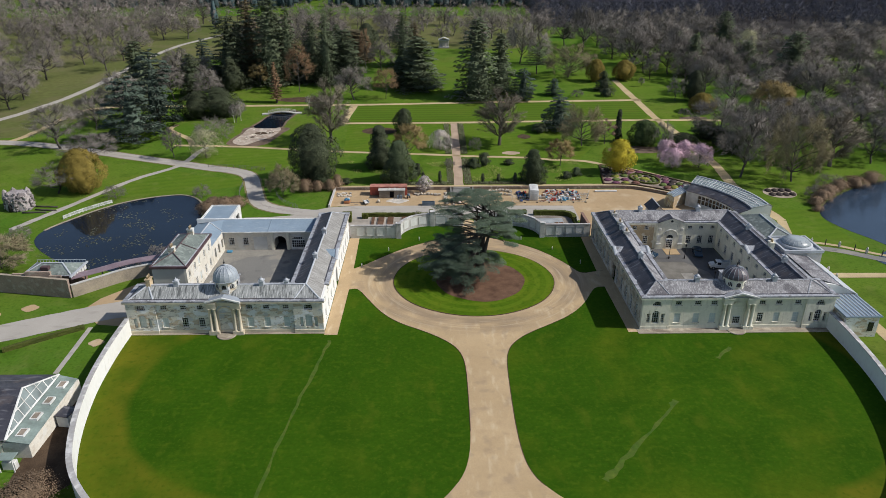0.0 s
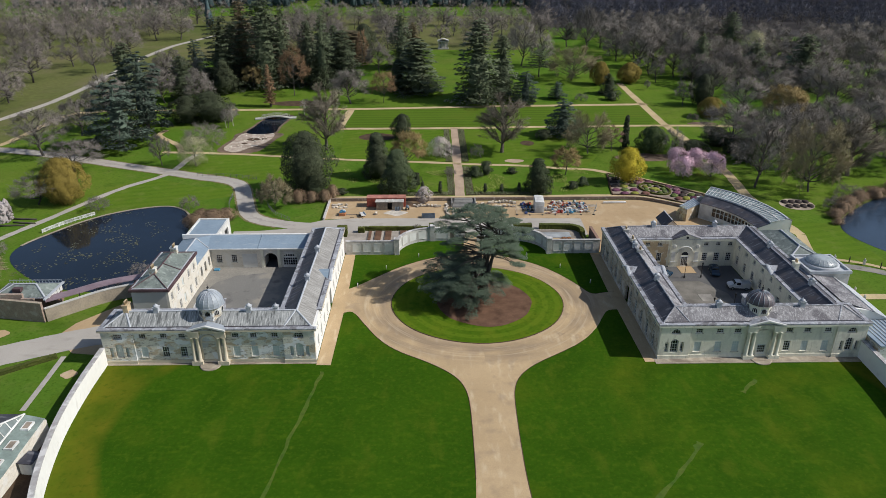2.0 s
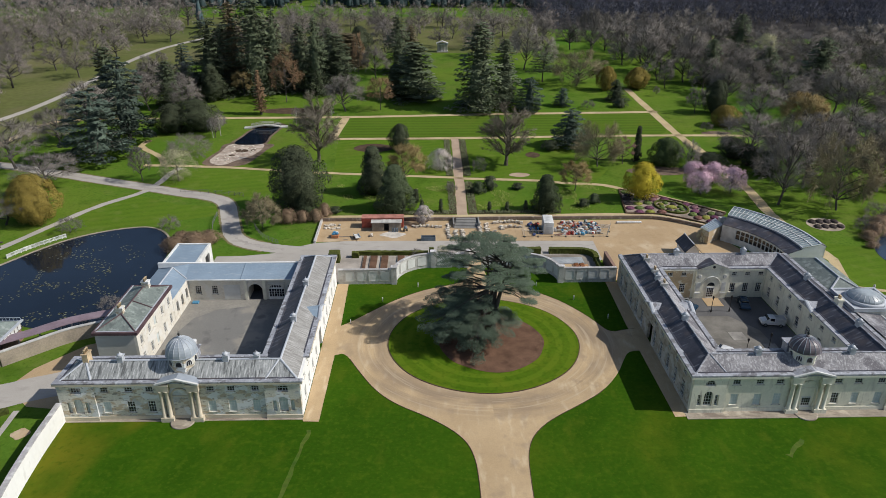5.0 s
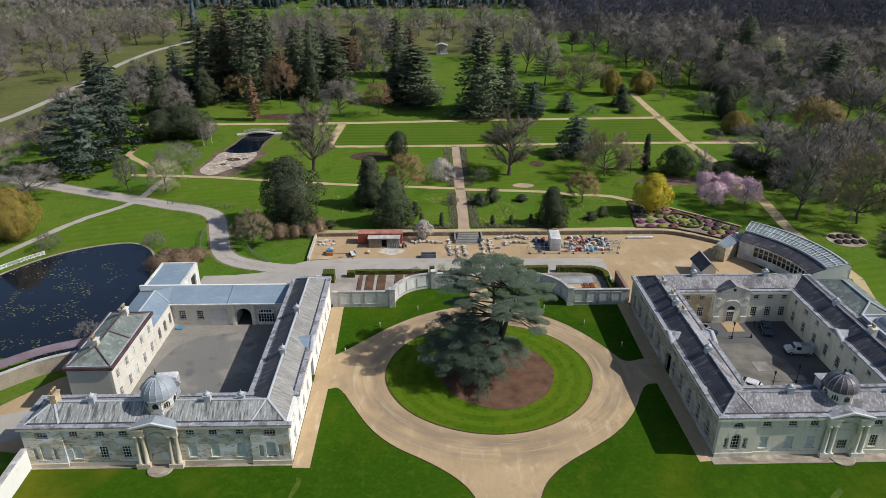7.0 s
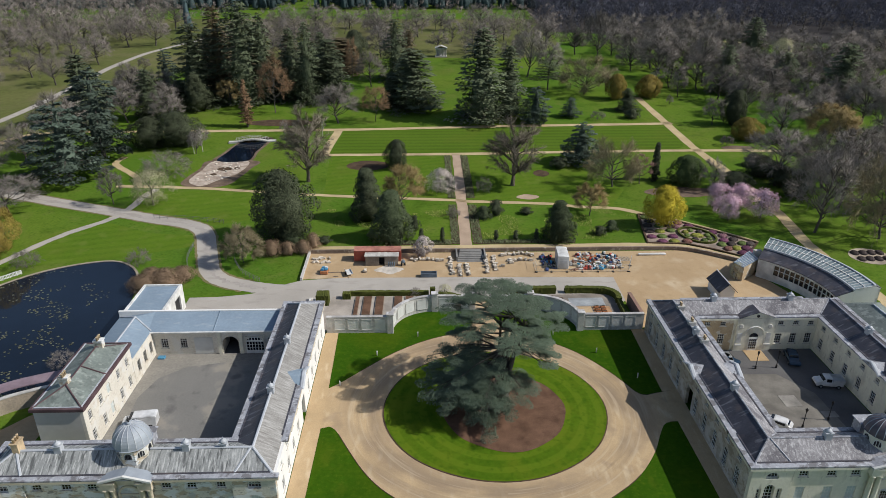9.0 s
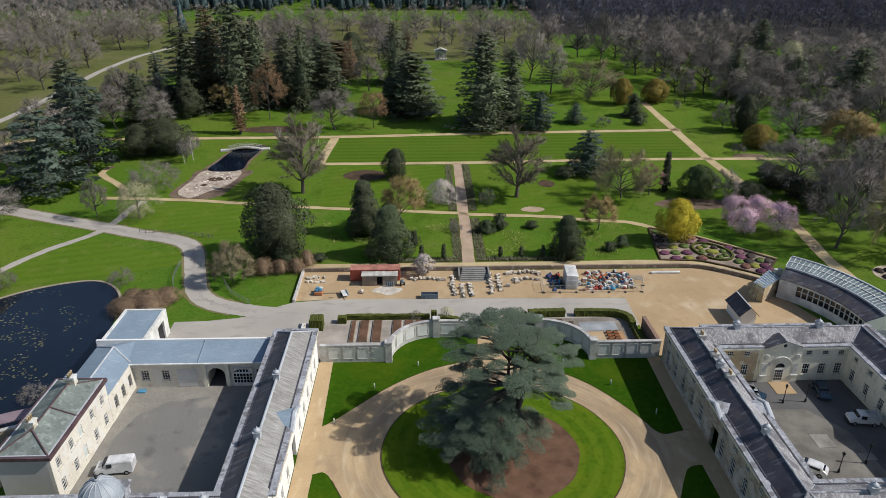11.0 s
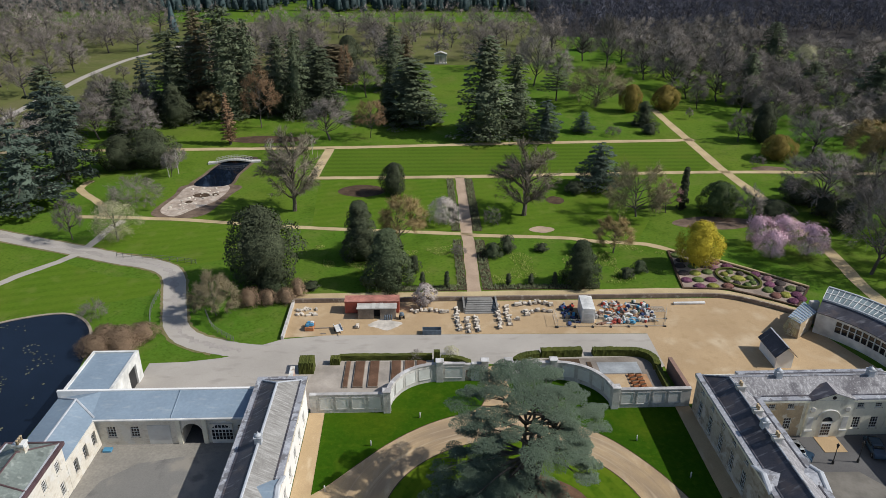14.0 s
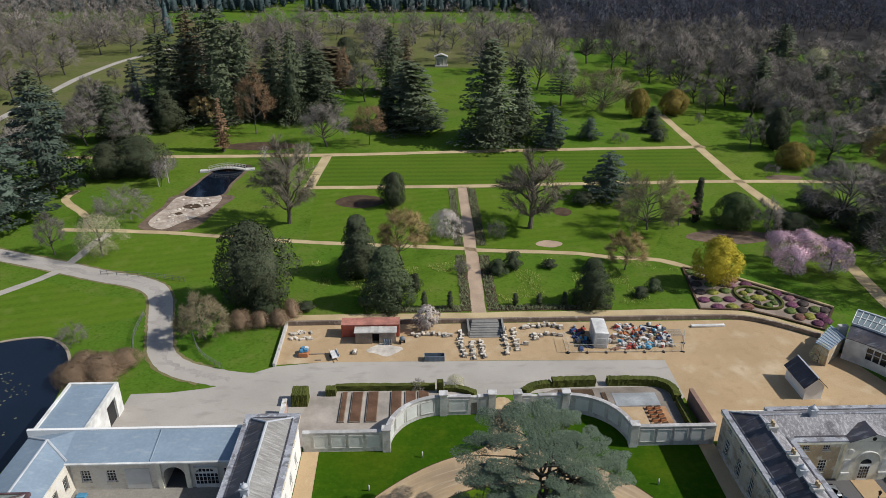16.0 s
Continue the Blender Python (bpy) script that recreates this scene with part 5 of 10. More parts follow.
arch_head(wc, -39.95, 0.1, 3.14, 3.42, 35.84, HOUSESTONE)
for x in (-46.2, -42.6):
    part("pier", boxes((x, x + 0.6, 36.0, 36.19, 0, 4.6)), CREAM, wc)
roof_face(wc, [(-57.8, 35.8, 4.65), (-35.5, 35.8, 4.65), (-35.5, 41.0, 5.7), (-57.8, 41.0, 5.7)], LEADBLUE)
part("gutter", boxes((-57.4, -35.5, 35.55, 35.85, 4.5, 4.68)), WHITE, wc, "white painted gutter")
part("parapet", boxes((-64.2, -35.5, 40.9, 41.3, 0, 5.85)), RENDERW, wc)
lead_lines(wc, [((-46.6, 35.9, 4.7), (-46.6, 40.9, 5.74))], LEADBLUE, 0.12)
# low west link
walled(wc, (-57.4, 41.0), (0, -1), 13.5, 0, 4.6, HOUSESTONE, [(6.3 + 2.6 * i, 1.2, 1.1, 2.2, 3, 4, False, False) for i in range(3)])
roof_face(wc, [(-57.1, 27.5, 4.65), (-57.1, 36.2, 4.65), (-60.6, 39.0, 5.8), (-60.6, 27.5, 5.8)], LEADBLUE)
roof_face(wc, [(-64.2, 27.5, 4.65), (-64.2, 41.0, 4.65), (-60.6, 39.0, 5.8), (-60.6, 27.5, 5.8)], LEADBLUE)
roof_face(wc, [(-57.1, 36.2, 4.66), (-57.8, 41.0, 5.68), (-64.2, 41.0, 4.66), (-60.6, 39.0, 5.82)], LEADBLUE)
lead_lines(wc, [((-57.1, 36.2, 4.7), (-60.6, 39.0, 5.84)), ((-60.6, 39.0, 5.84), (-60.6, 27.5, 5.84)), ((-60.6, 39.0, 5.84), (-64.2, 41.0, 4.7))])
part("range_wall", boxes((-64.2, -63.8, 27.5, 40.9, 0, 4.6)), RENDERW, wc)
# western house
hx0, hx1, hy0, hy1, hz = -63.6, -57.0, 11.6, 27.6, 7.6
walled(wc, (hx1, hy0), (0, 1), 16.0, 0, hz, HOUSESTONE, [(c, z, 1.0, h, 3, 4 if h > 1.4 else 2, False, k == 2) for k, c in enumerate((1.6, 5.0, 7.6, 11.0, 14.2)) for z, h in ((1.0, 1.9), (4.6, 1.6))], name="house_wall")
part("house_wall", boxes((hx0, hx1 - 0.46, hy0, hy0 + 0.4, 0, hz)), GREYREND, wc, "plain grey rendered end wall")
part("house_wall", boxes((hx0, hx0 + 0.4, hy0 + 0.41, hy1, 0, hz), (hx0 + 0.41, hx1 - 0.5, hy1 - 0.4, hy1, 0, hz)), GREYREND, wc)
part("parapet", boxes((hx0 - 0.3, hx1 + 0.35, hy0 - 0.35, hy0 - 0.02, hz - 0.35, hz + 0.12), (hx0 - 0.3, hx1 + 0.35, hy1 + 0.02, hy1 + 0.3, hz - 0.35, hz + 0.12), (hx1 + 0.01, hx1 + 0.35, hy0 - 0.02, hy1 + 0.02, hz - 0.35, hz + 0.12), (hx0 - 0.3, hx0 - 0.01, hy0 - 0.02, hy1 + 0.02, hz - 0.35, hz + 0.12)), MAROON, wc, "dark maroon painted eaves board")
hxm = (hx0 + hx1) / 2
for pts in ([(hx0, hy0, hz + 0.05), (hx1, hy0, hz + 0.05), (hxm, hy0 + 3.3, hz + 1.5)], [(hx1, hy0, hz + 0.05), (hx1, hy1, hz + 0.05), (hxm, hy1 - 3.3, hz + 1.5), (hxm, hy0 + 3.3, hz + 1.5)],
            [(hx1, hy1, hz + 0.05), (hx0, hy1, hz + 0.05), (hxm, hy1 - 3.3, hz + 1.5)], [(hx0, hy1, hz + 0.05), (hx0, hy0, hz + 0.05), (hxm, hy0 + 3.3, hz + 1.5), (hxm, hy1 - 3.3, hz + 1.5)]):
    roof_face(wc, pts, COPPER)
lead_lines(wc, [((hx0, hy0, hz + 0.1), (hxm, hy0 + 3.3, hz + 1.55)), ((hx1, hy0, hz + 0.1), (hxm, hy0 + 3.3, hz + 1.55)), ((hxm, hy0 + 3.3, hz + 1.55), (hxm, hy1 - 3.3, hz + 1.55)), ((hx1, hy1, hz + 0.1), (hxm, hy1 - 3.3, hz + 1.55)), ((hxm, 19.4, hz + 1.55), (hx1, 19.4, hz + 0.1))], MAROON, 0.24)
part("gutter", boxes((hx0 + 0.02, hx1 - 0.02, hy0 + 0.02, hy0 + 0.2, hz + 0.06, hz + 0.2), (hx1 - 0.2, hx1 - 0.02, hy0 + 0.21, hy1 - 0.02, hz + 0.06, hz + 0.2), (hx0 + 0.02, hx0 + 0.2, hy0 + 0.21, hy1 - 0.02, hz + 0.06, hz + 0.2)), LEAD, wc, "pale lead gutter inside the eaves board")
chimney(wc, hxm - 0.4, 15.6, hz + 1.0, STONE, 3, 1.2, 0.9)
chimney(wc, hxm + 0.3, 25.0, hz + 1.0, STONE, 3, 1.2, 0.9)
# flat-roofed annex
ax = thing("flat_roofed_annex", "white rendered annex with a flat lead roof", "annex")
part("wall", boxes((-57.55, -57.1, 41.4, 48.0, 0, 5.0), (-57.55, -57.1, 50.8, 52.7, 0, 5.0), (-57.55, -57.1, 48.0, 50.8, 3.7, 5.0)), WHITE, ax)
part("wall", boxes((-64.2, -63.8, 41.4, 52.7, 0, 5.0), (-63.79, -57.56, 52.3, 52.7, 0, 5.0)), WHITE, ax)
part("roof", boxes((-63.8, -57.55, 41.4, 52.3, 4.6, 4.75)), LEADBLUE, ax, "blue-grey flat lead roof")
part("door", boxes((-57.5, -57.4, 48.0, 50.8, 0, 3.7)), IRON, ax, "dark roller door")

# -- eastern court: cream limewash --
ec = thing("stable_court", "cream limewashed stable court with dark slate roofs and tarnished dome", "stable block", group="stable courts")
EX0, EX1, EI, EJ, YN = 28.8, 63.8, 34.9, 56.2, 35.2
walled(ec, (EX0, Y0), (1, 0), 35.0, 0, EAVE, CREAM, front_wins({1, 2, 3, 5, 6}))
for a in (EX0, EX1 - 5.2):
    part("pavilion_front", panel((1, 0), 5.2, 0, EAVE, [(c - w / 2, c + w / 2, z, z + h) for c, z, w, h in ((2.6, 1.25, 1.3, 2.6), (1.3, 1.35, 0.6, 1.9), (3.9, 1.35, 0.6, 1.9), (2.6, 4.75, 1.6, 1.05))], (a, Y0 - 0.25), 0.245), CREAM, ec)
for a in (EX0, EX1 - 5.2):
    arch_head(ec, a + 2.6, 1.25, 1.3, 2.6, Y0 - 0.248, CREAM)
    arch_head(ec, a + 2.6, 4.75, 1.6, 1.05, Y0 - 0.248, CREAM)
part("plinth_course", boxes((EX0 + 5.3, EX1 - 5.3, Y0 - 0.12, Y0 - 0.004, 0, 0.7), (EX0 - 0.1, EX0 + 5.25, Y0 - 0.37, Y0 - 0.254, 0, 0.7), (EX1 - 5.25, EX1 + 0.1, Y0 - 0.37, Y0 - 0.254, 0, 0.7)), CREAM, ec)
walled(ec, (EX0, 41.5), (0, -1), 41.53, 0, EAVE, SHADESTONE, side_wins(5, 2.6, 3.6, ARCHED, arched=True) + side_wins(5, 24.4, 3.6, ARCHED, arched=True), [(22.0, 2.2, 3.6)])
walled(ec, (EI, YF), (0, 1), 29.3, 0, EAVE, CREAM, side_wins(7, 3.0, 3.8))
walled(ec, (EJ, YN), (0, -1), 29.3, 0, EAVE, CREAM, side_wins(8, 2.0, 3.7))
walled(ec, (EJ, YF), (-1, 0), 21.3, 0, EAVE, CREAM, side_wins(6, 1.6, 3.6))
walled(ec, (EI, YN), (1, 0), 3.6, 0, EAVE, OCHRE, side_wins(1, 2.3, 3.6), name="wall")
walled(ec, (EI + 3.6, YN), (1, 0), 3.2, 0, EAVE, OCHRE, side_wins(1, 1.4, 3.6))
walled(ec, (EI + 6.8, YN), (1, 0), 14.5, 0, EAVE, CREAM, side_wins(3, 8.2, 2.6))
part("wall", boxes((EX0 + 0.46, EX1 - 1.5, 41.1, 41.5, 0, EAVE), (62.0, 62.4, YF, 41.09, 0, EAVE), (EX1 - 0.4, EX1, Y0 + 0.46, YF, 0, EAVE), (62.4, EX1 - 0.41, YF - 0.4, YF, 0, EAVE)), CREAM, ec)
# court centrepiece of the north side
cx = 45.4
part("centrepiece", boxes((cx - 3.2, cx + 3.2, YN - 0.35, YN - 0.01, 0, EAVE + 0.1)), CREAM, ec)
door = part("door", boxes((cx - 0.75, cx + 0.75, YN - 0.42, YN - 0.36, 0.1, 2.7)), WHITE, ec, "white glazed arched door")
for i in range(4):
    for j in range(4):
        part("pane", boxes((cx - 0.62 + i * 0.33, cx - 0.37 + i * 0.33, YN - 0.44, YN - 0.421, 0.5 + j * 0.5, 0.9 + j * 0.5)), GLASS, door)
fan = bmesh.new()
fan.faces.new([fan.verts.new((cx + 0.75 * math.cos(a), YN - 0.40, 2.85 + 0.75 * math.sin(a))) for a in np.radians(np.linspace(0, 180, 11))])
part("fanlight", fan, GLASS, door)
ring = bmesh.new()
for (a0, a1) in zip(np.radians(np.linspace(0, 180, 15)), np.radians(np.linspace(0, 180, 15))[1:]):
    strip(ring, (cx + 1.7 * math.cos(a0), YN - 0.42, 3.2 + 1.7 * math.sin(a0)), (cx + 1.7 * math.cos(a1), YN - 0.42, 3.2 + 1.7 * math.sin(a1)), 0.3, 0.05)
part("arch_moulding", ring, WHITE, ec)
for s in (-2.5, 2.5):
    part("roundel", lathe(bmesh.new(), [(0.42, 0), (0.42, 0.08), (0.3, 0.1)], 14), GREYREND, ec).matrix_basis = pose(cx + s, YN - 0.35, 4.9, 90)
    part("niche", boxes((cx + s - 0.55, cx + s + 0.55, YN - 0.55, YN - 0.36, 1.2, 1.45), (cx + s - 0.4, cx + s + 0.4, YN - 0.40, YN - 0.36, 1.6, 3.6)), WHITE, ec)
bm = bmesh.new()
tri = [(cx - 2.95, EAVE + 0.1), (cx + 2.95, EAVE + 0.1), (cx, EAVE + 1.25)]
a = [bm.verts.new((u, YN - 0.5, z)) for u, z in tri]
b = [bm.verts.new((u, YN + 2.0, z)) for u, z in tri]
bm.faces.new(a), bm.faces.new(b)
for i in range(3):
    bm.faces.new((a[i], b[i], b[(i + 1) % 3], a[(i + 1) % 3]))
bmesh.ops.recalc_face_normals(bm, faces=bm.faces[:])
ped = part("pediment", bm, CREAM, ec)
part("roundel", lathe(bmesh.new(), [(0.28, 0), (0.28, 0.06), (0.18, 0.08)], 12), IRON, ped).matrix_basis = pose(cx, YN - 0.5, EAVE + 0.5, 90)
for s in (-1, 1):
    q = [(cx + s * 3.2, EAVE + 0.10), (cx, EAVE + 1.28), (cx, EAVE + 1.4), (cx + s * 3.2, EAVE + 0.22)]
    bm = bmesh.new()
    a = [bm.verts.new((u, YN - 0.7, z)) for u, z in q]
    b = [bm.verts.new((u, YN + 2.0, z)) for u, z in q]
    bm.faces.new(a), bm.faces.new(b)
    for i in range(4):
        bm.faces.new((a[i], b[i], b[(i + 1) % 4], a[(i + 1) % 4]))
    bmesh.ops.recalc_face_normals(bm, faces=bm.faces[:])
    # West pitch gets the darker slate, its shade put into the colour.
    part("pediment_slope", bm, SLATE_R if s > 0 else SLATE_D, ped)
cornice(ec, EX0, EX1, Y0, YF, EAVE, CREAM, sides="swne")
cornice(ec, EX0, EI, YF, 41.5, EAVE, CREAM, sides="we")
cornice(ec, EJ, 62.4, YF, 41.5, EAVE, CREAM, sides="we")
cornice(ec, EI, EJ, YN, 41.5, EAVE, CREAM, sides="sn")
xa, xb, yn = (EX0 + EI) / 2, (EJ + 62.4) / 2, (YN + 41.5) / 2
roof_face(ec, [(EX0 - o, Y0 - o, r0), (EX1 + o, Y0 - o, r0), (EX1 - 3.2, ym, RIDGE), (xa, ym, RIDGE)], SLATE_R)
roof_face(ec, [(EI + o, YF + o, r0), (EJ - o, YF + o, r0), (xb, ym, RIDGE), (xa, ym, RIDGE)], SLATE_R)
roof_face(ec, [(EX1 + o, Y0 - o, r0), (EX1 + o, YF + o, r0), (62.4, YF + o, r0), (xb, ym, RIDGE), (EX1 - 3.2, ym, RIDGE)], SLATE_R)
# West-facing slopes take the dark slate, part of their shade in its colour.
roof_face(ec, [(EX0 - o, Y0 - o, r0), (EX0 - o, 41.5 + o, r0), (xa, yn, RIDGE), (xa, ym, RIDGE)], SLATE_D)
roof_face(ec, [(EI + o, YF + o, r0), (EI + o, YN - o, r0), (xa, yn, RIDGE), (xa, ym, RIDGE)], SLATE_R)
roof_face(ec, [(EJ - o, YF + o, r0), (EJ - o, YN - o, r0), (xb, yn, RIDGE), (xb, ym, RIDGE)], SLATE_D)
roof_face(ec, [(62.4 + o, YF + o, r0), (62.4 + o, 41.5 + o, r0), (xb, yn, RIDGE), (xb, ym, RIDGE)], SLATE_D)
roof_face(ec, [(EI + o, YN - o, r0), (EJ - o, YN - o, r0), (xb, yn, RIDGE), (xa, yn, RIDGE)], SLATE_R)
roof_face(ec, [(EX0 - o, 41.5 + o, r0), (62.4 + o, 41.5 + o, r0), (xb, yn, RIDGE), (xa, yn, RIDGE)], SLATE_R)
lead_lines(ec, [((EX0 - o, Y0 - o, r0), (xa, ym, RIDGE)), ((EX1 + o, Y0 - o, r0), (EX1 - 3.2, ym, RIDGE)), ((xa, ym, RIDGE), (EX1 - 3.2, ym, RIDGE)), ((xa, ym, RIDGE), (xa, yn, RIDGE)), ((xb, ym, RIDGE), (xb, yn, RIDGE)),
                ((xa, yn, RIDGE), (xb, yn, RIDGE)), ((EX0 - o, 41.5 + o, r0), (xa, yn, RIDGE)), ((62.4 + o, 41.5 + o, r0), (xb, yn, RIDGE)), ((EI + o, YF + o, r0), (xa, ym, RIDGE)), ((EI + o, YN - o, r0), (xa, yn, RIDGE)), ((EJ - o, YN - o, r0), (xb, yn, RIDGE)),
                ((EX0 + 5.0, Y0 - o, r0), (xa + 0.2, ym, RIDGE)), ((EX1 - 5.0, Y0 - o, r0), (EX1 - 3.3, ym, RIDGE))], LEADGUT, 0.28)
portico(ec, 46.3, CREAM, CREAM, LEADBROWN, True, 0.45, 1.85)
for x in (39.3, 53.6):
    vent(ec, x, ym, RIDGE)
for y in (13.0, 27.6):
    vent(ec, xa, y, RIDGE)
for y in (10.5, 27.0):
    vent(ec, xb, y, RIDGE)
for x in (38.9, 52.3):
    vent(ec, x, yn, RIDGE)
for y in (35.6, 30.4, 25.0):
    chimney(ec, xa + 0.35, y, RIDGE - 0.95, SCREEN, 2, 1.1, 0.8)
chimney(ec, xb + 0.5, 17.5, RIDGE - 0.4, CREAM, 2)
gablet(ec, EX0, 20.0, -1, LEADGUT, half=2.2, rise_=0.9)
gablet(ec, EI, 20.0, 1, LEADGUT, half=2.2, rise_=0.9)
gablet(ec, EJ, 20.0, -1, LEADGUT, half=2.2, rise_=0.9)

# -- eastern outbuildings --
eb = thing("east_range", "long hip-roofed range with pale gable behind the eastern court", "outbuilding")
part("wall", boxes((62.8, 70.6, 4.4, 4.8, 0, 4.4), (70.2, 70.6, 4.8, 17.0, 0, 4.4), (62.9, 63.3, 4.8, 17.0, 0, 6.4)), CREAM, eb)
gb = bmesh.new()
poly(gb, [(63.2, 4.35, 4.3), (70.7, 4.35, 4.3), (67.6, 4.35, 6.0), (63.2, 4.35, 6.78)])
gg = bmesh.ops.extrude_face_region(gb, geom=gb.faces[:])
for v in gg["geom"]:
    if isinstance(v, bmesh.types.BMVert):
        v.co.y += 0.4
bmesh.ops.recalc_face_normals(gb, faces=gb.faces[:])
part("gable", gb, RENDERW, eb)
roof_face(eb, [(67.6, 4.0, 6.1), (67.6, 17.2, 6.1), (63.0, 17.2, 6.9), (63.0, 6.5, 6.9)], SLATE_R)
roof_face(eb, [(67.6, 4.0, 6.1), (67.6, 17.2, 6.1), (71.0, 17.2, 4.3), (71.0, 4.0, 4.3)], LEAD)
lead_lines(eb, [((67.6, 4.0, 6.15), (67.6, 17.2, 6.15))], WHITE)
sq = thing("domed_hall", "square hall with lead parapet and shallow glazed dome", "hall")
part("wall", boxes((62.8, 70.6, 17.2, 24.6, 0, 7.0)), SCREEN, sq)
part("parapet", boxes((62.6, 70.8, 17.0, 17.4, 6.9, 7.5), (62.6, 70.8, 24.4, 24.8, 6.9, 7.5), (62.6, 63.0, 17.4, 24.4, 6.9, 7.5), (70.4, 70.8, 17.4, 24.4, 6.9, 7.5)), LEAD, sq)
part("roof", boxes((63.0, 70.4, 17.4, 24.4, 7.003, 7.1)), LEAD, sq)
part("curb", lathe(bmesh.new(), [(3.3, 7.1), (3.3, 7.6), (3.0, 7.7)], 32, (66.7, 20.9)), LEAD, sq)
HALLDOME = [(2.9, 7.7), (2.75, 8.0), (2.35, 8.35), (1.75, 8.62)]
dm = part("dome", lathe(bmesh.new(), HALLDOME + [(1.7, 8.66), (1.2, 8.8), (0.6, 8.88), (0.05, 8.9)], 32, (66.7, 20.9), 0, True), GLAZEDLEAD, sq, "shallow pale lead and glass dome")
for i in range(20):
    t = math.pi / 10 * i
    ribs = bmesh.new()
    for (ra, za), (rb, zb) in zip(HALLDOME, HALLDOME[1:]):
        strip(ribs, (66.7 + ra * math.cos(t), 20.9 + ra * math.sin(t), za), (66.7 + rb * math.cos(t), 20.9 + rb * math.sin(t), zb), 0.10, 0.05)
    part("rib", ribs, LEAD, dm)
hp = thing("north_east_range", "green-grey hip-roofed range behind the eastern court", "outbuilding")
part("wall", boxes((62.8, 69.6, 24.9, 40.0, 0, 6.3)), CREAM, hp)
for pts in ([(62.6, 24.9, 6.3), (69.8, 24.9, 6.3), (66.2, 28.4, 7.8)], [(69.8, 24.9, 6.3), (69.8, 40.2, 6.3), (66.2, 36.8, 7.8), (66.2, 28.4, 7.8)], [(62.6, 24.9, 6.3), (62.6, 40.2, 6.3), (66.2, 36.8, 7.8), (66.2, 28.4, 7.8)], [(62.6, 40.2, 6.3), (69.8, 40.2, 6.3), (66.2, 36.8, 7.8)]):
    roof_face(hp, pts, COPPER)
lead_lines(hp, [((66.2, 28.4, 7.85), (66.2, 36.8, 7.85)), ((62.6, 24.9, 6.35), (66.2, 28.4, 7.85)), ((69.8, 24.9, 6.35), (66.2, 28.4, 7.85))])
lg = thing("lean_to_lodge", "low stone lodge with a ribbed pale roof beside the curved wall", "outbuilding")
part("wall", boxes((64.4, 70.4, -4.0, 3.9, 0, 4.1)), STONE, lg)
part("roof", boxes((64.1, 70.7, -4.3, 4.2, 4.103, 4.35)), LEADBLUE, lg)
for i in range(8):
    part("roof_rib", boxes((65.0 + i * 0.75, 65.12 + i * 0.75, -4.25, 4.15, 4.35, 4.47)), LEAD, lg)
part("window", boxes((68.6, 69.6, -4.06, -3.99, 1.2, 3.0)), GLASS, lg)

# ---- boundary walls, screens, outlying buildings ----
def coped_wall(name, label, pts, width, height, mat, cope, coping=True, parent=None):
    line = [(p.x, p.y) for p in curve_points([(x, y, 0) for x, y in pts], 6)]
    ob = thing(name, label, "wall")
    part("wall", wall_line(line, width, height), mat, ob)
    if coping:
        part("coping", wall_line(line, width + 0.16, 0.16, height + 0.003), cope, ob)
    return ob


coped_wall("curved_wall", "tall white-rendered curved forecourt wall with stone coping", WALL_W, 0.6, 3.2, RENDERW, GREYCOPE)
coped_wall("curved_wall", "tall white-rendered curved forecourt wall with stone coping", WALL_E, 0.6, 3.2, RENDERW, GREYCOPE)


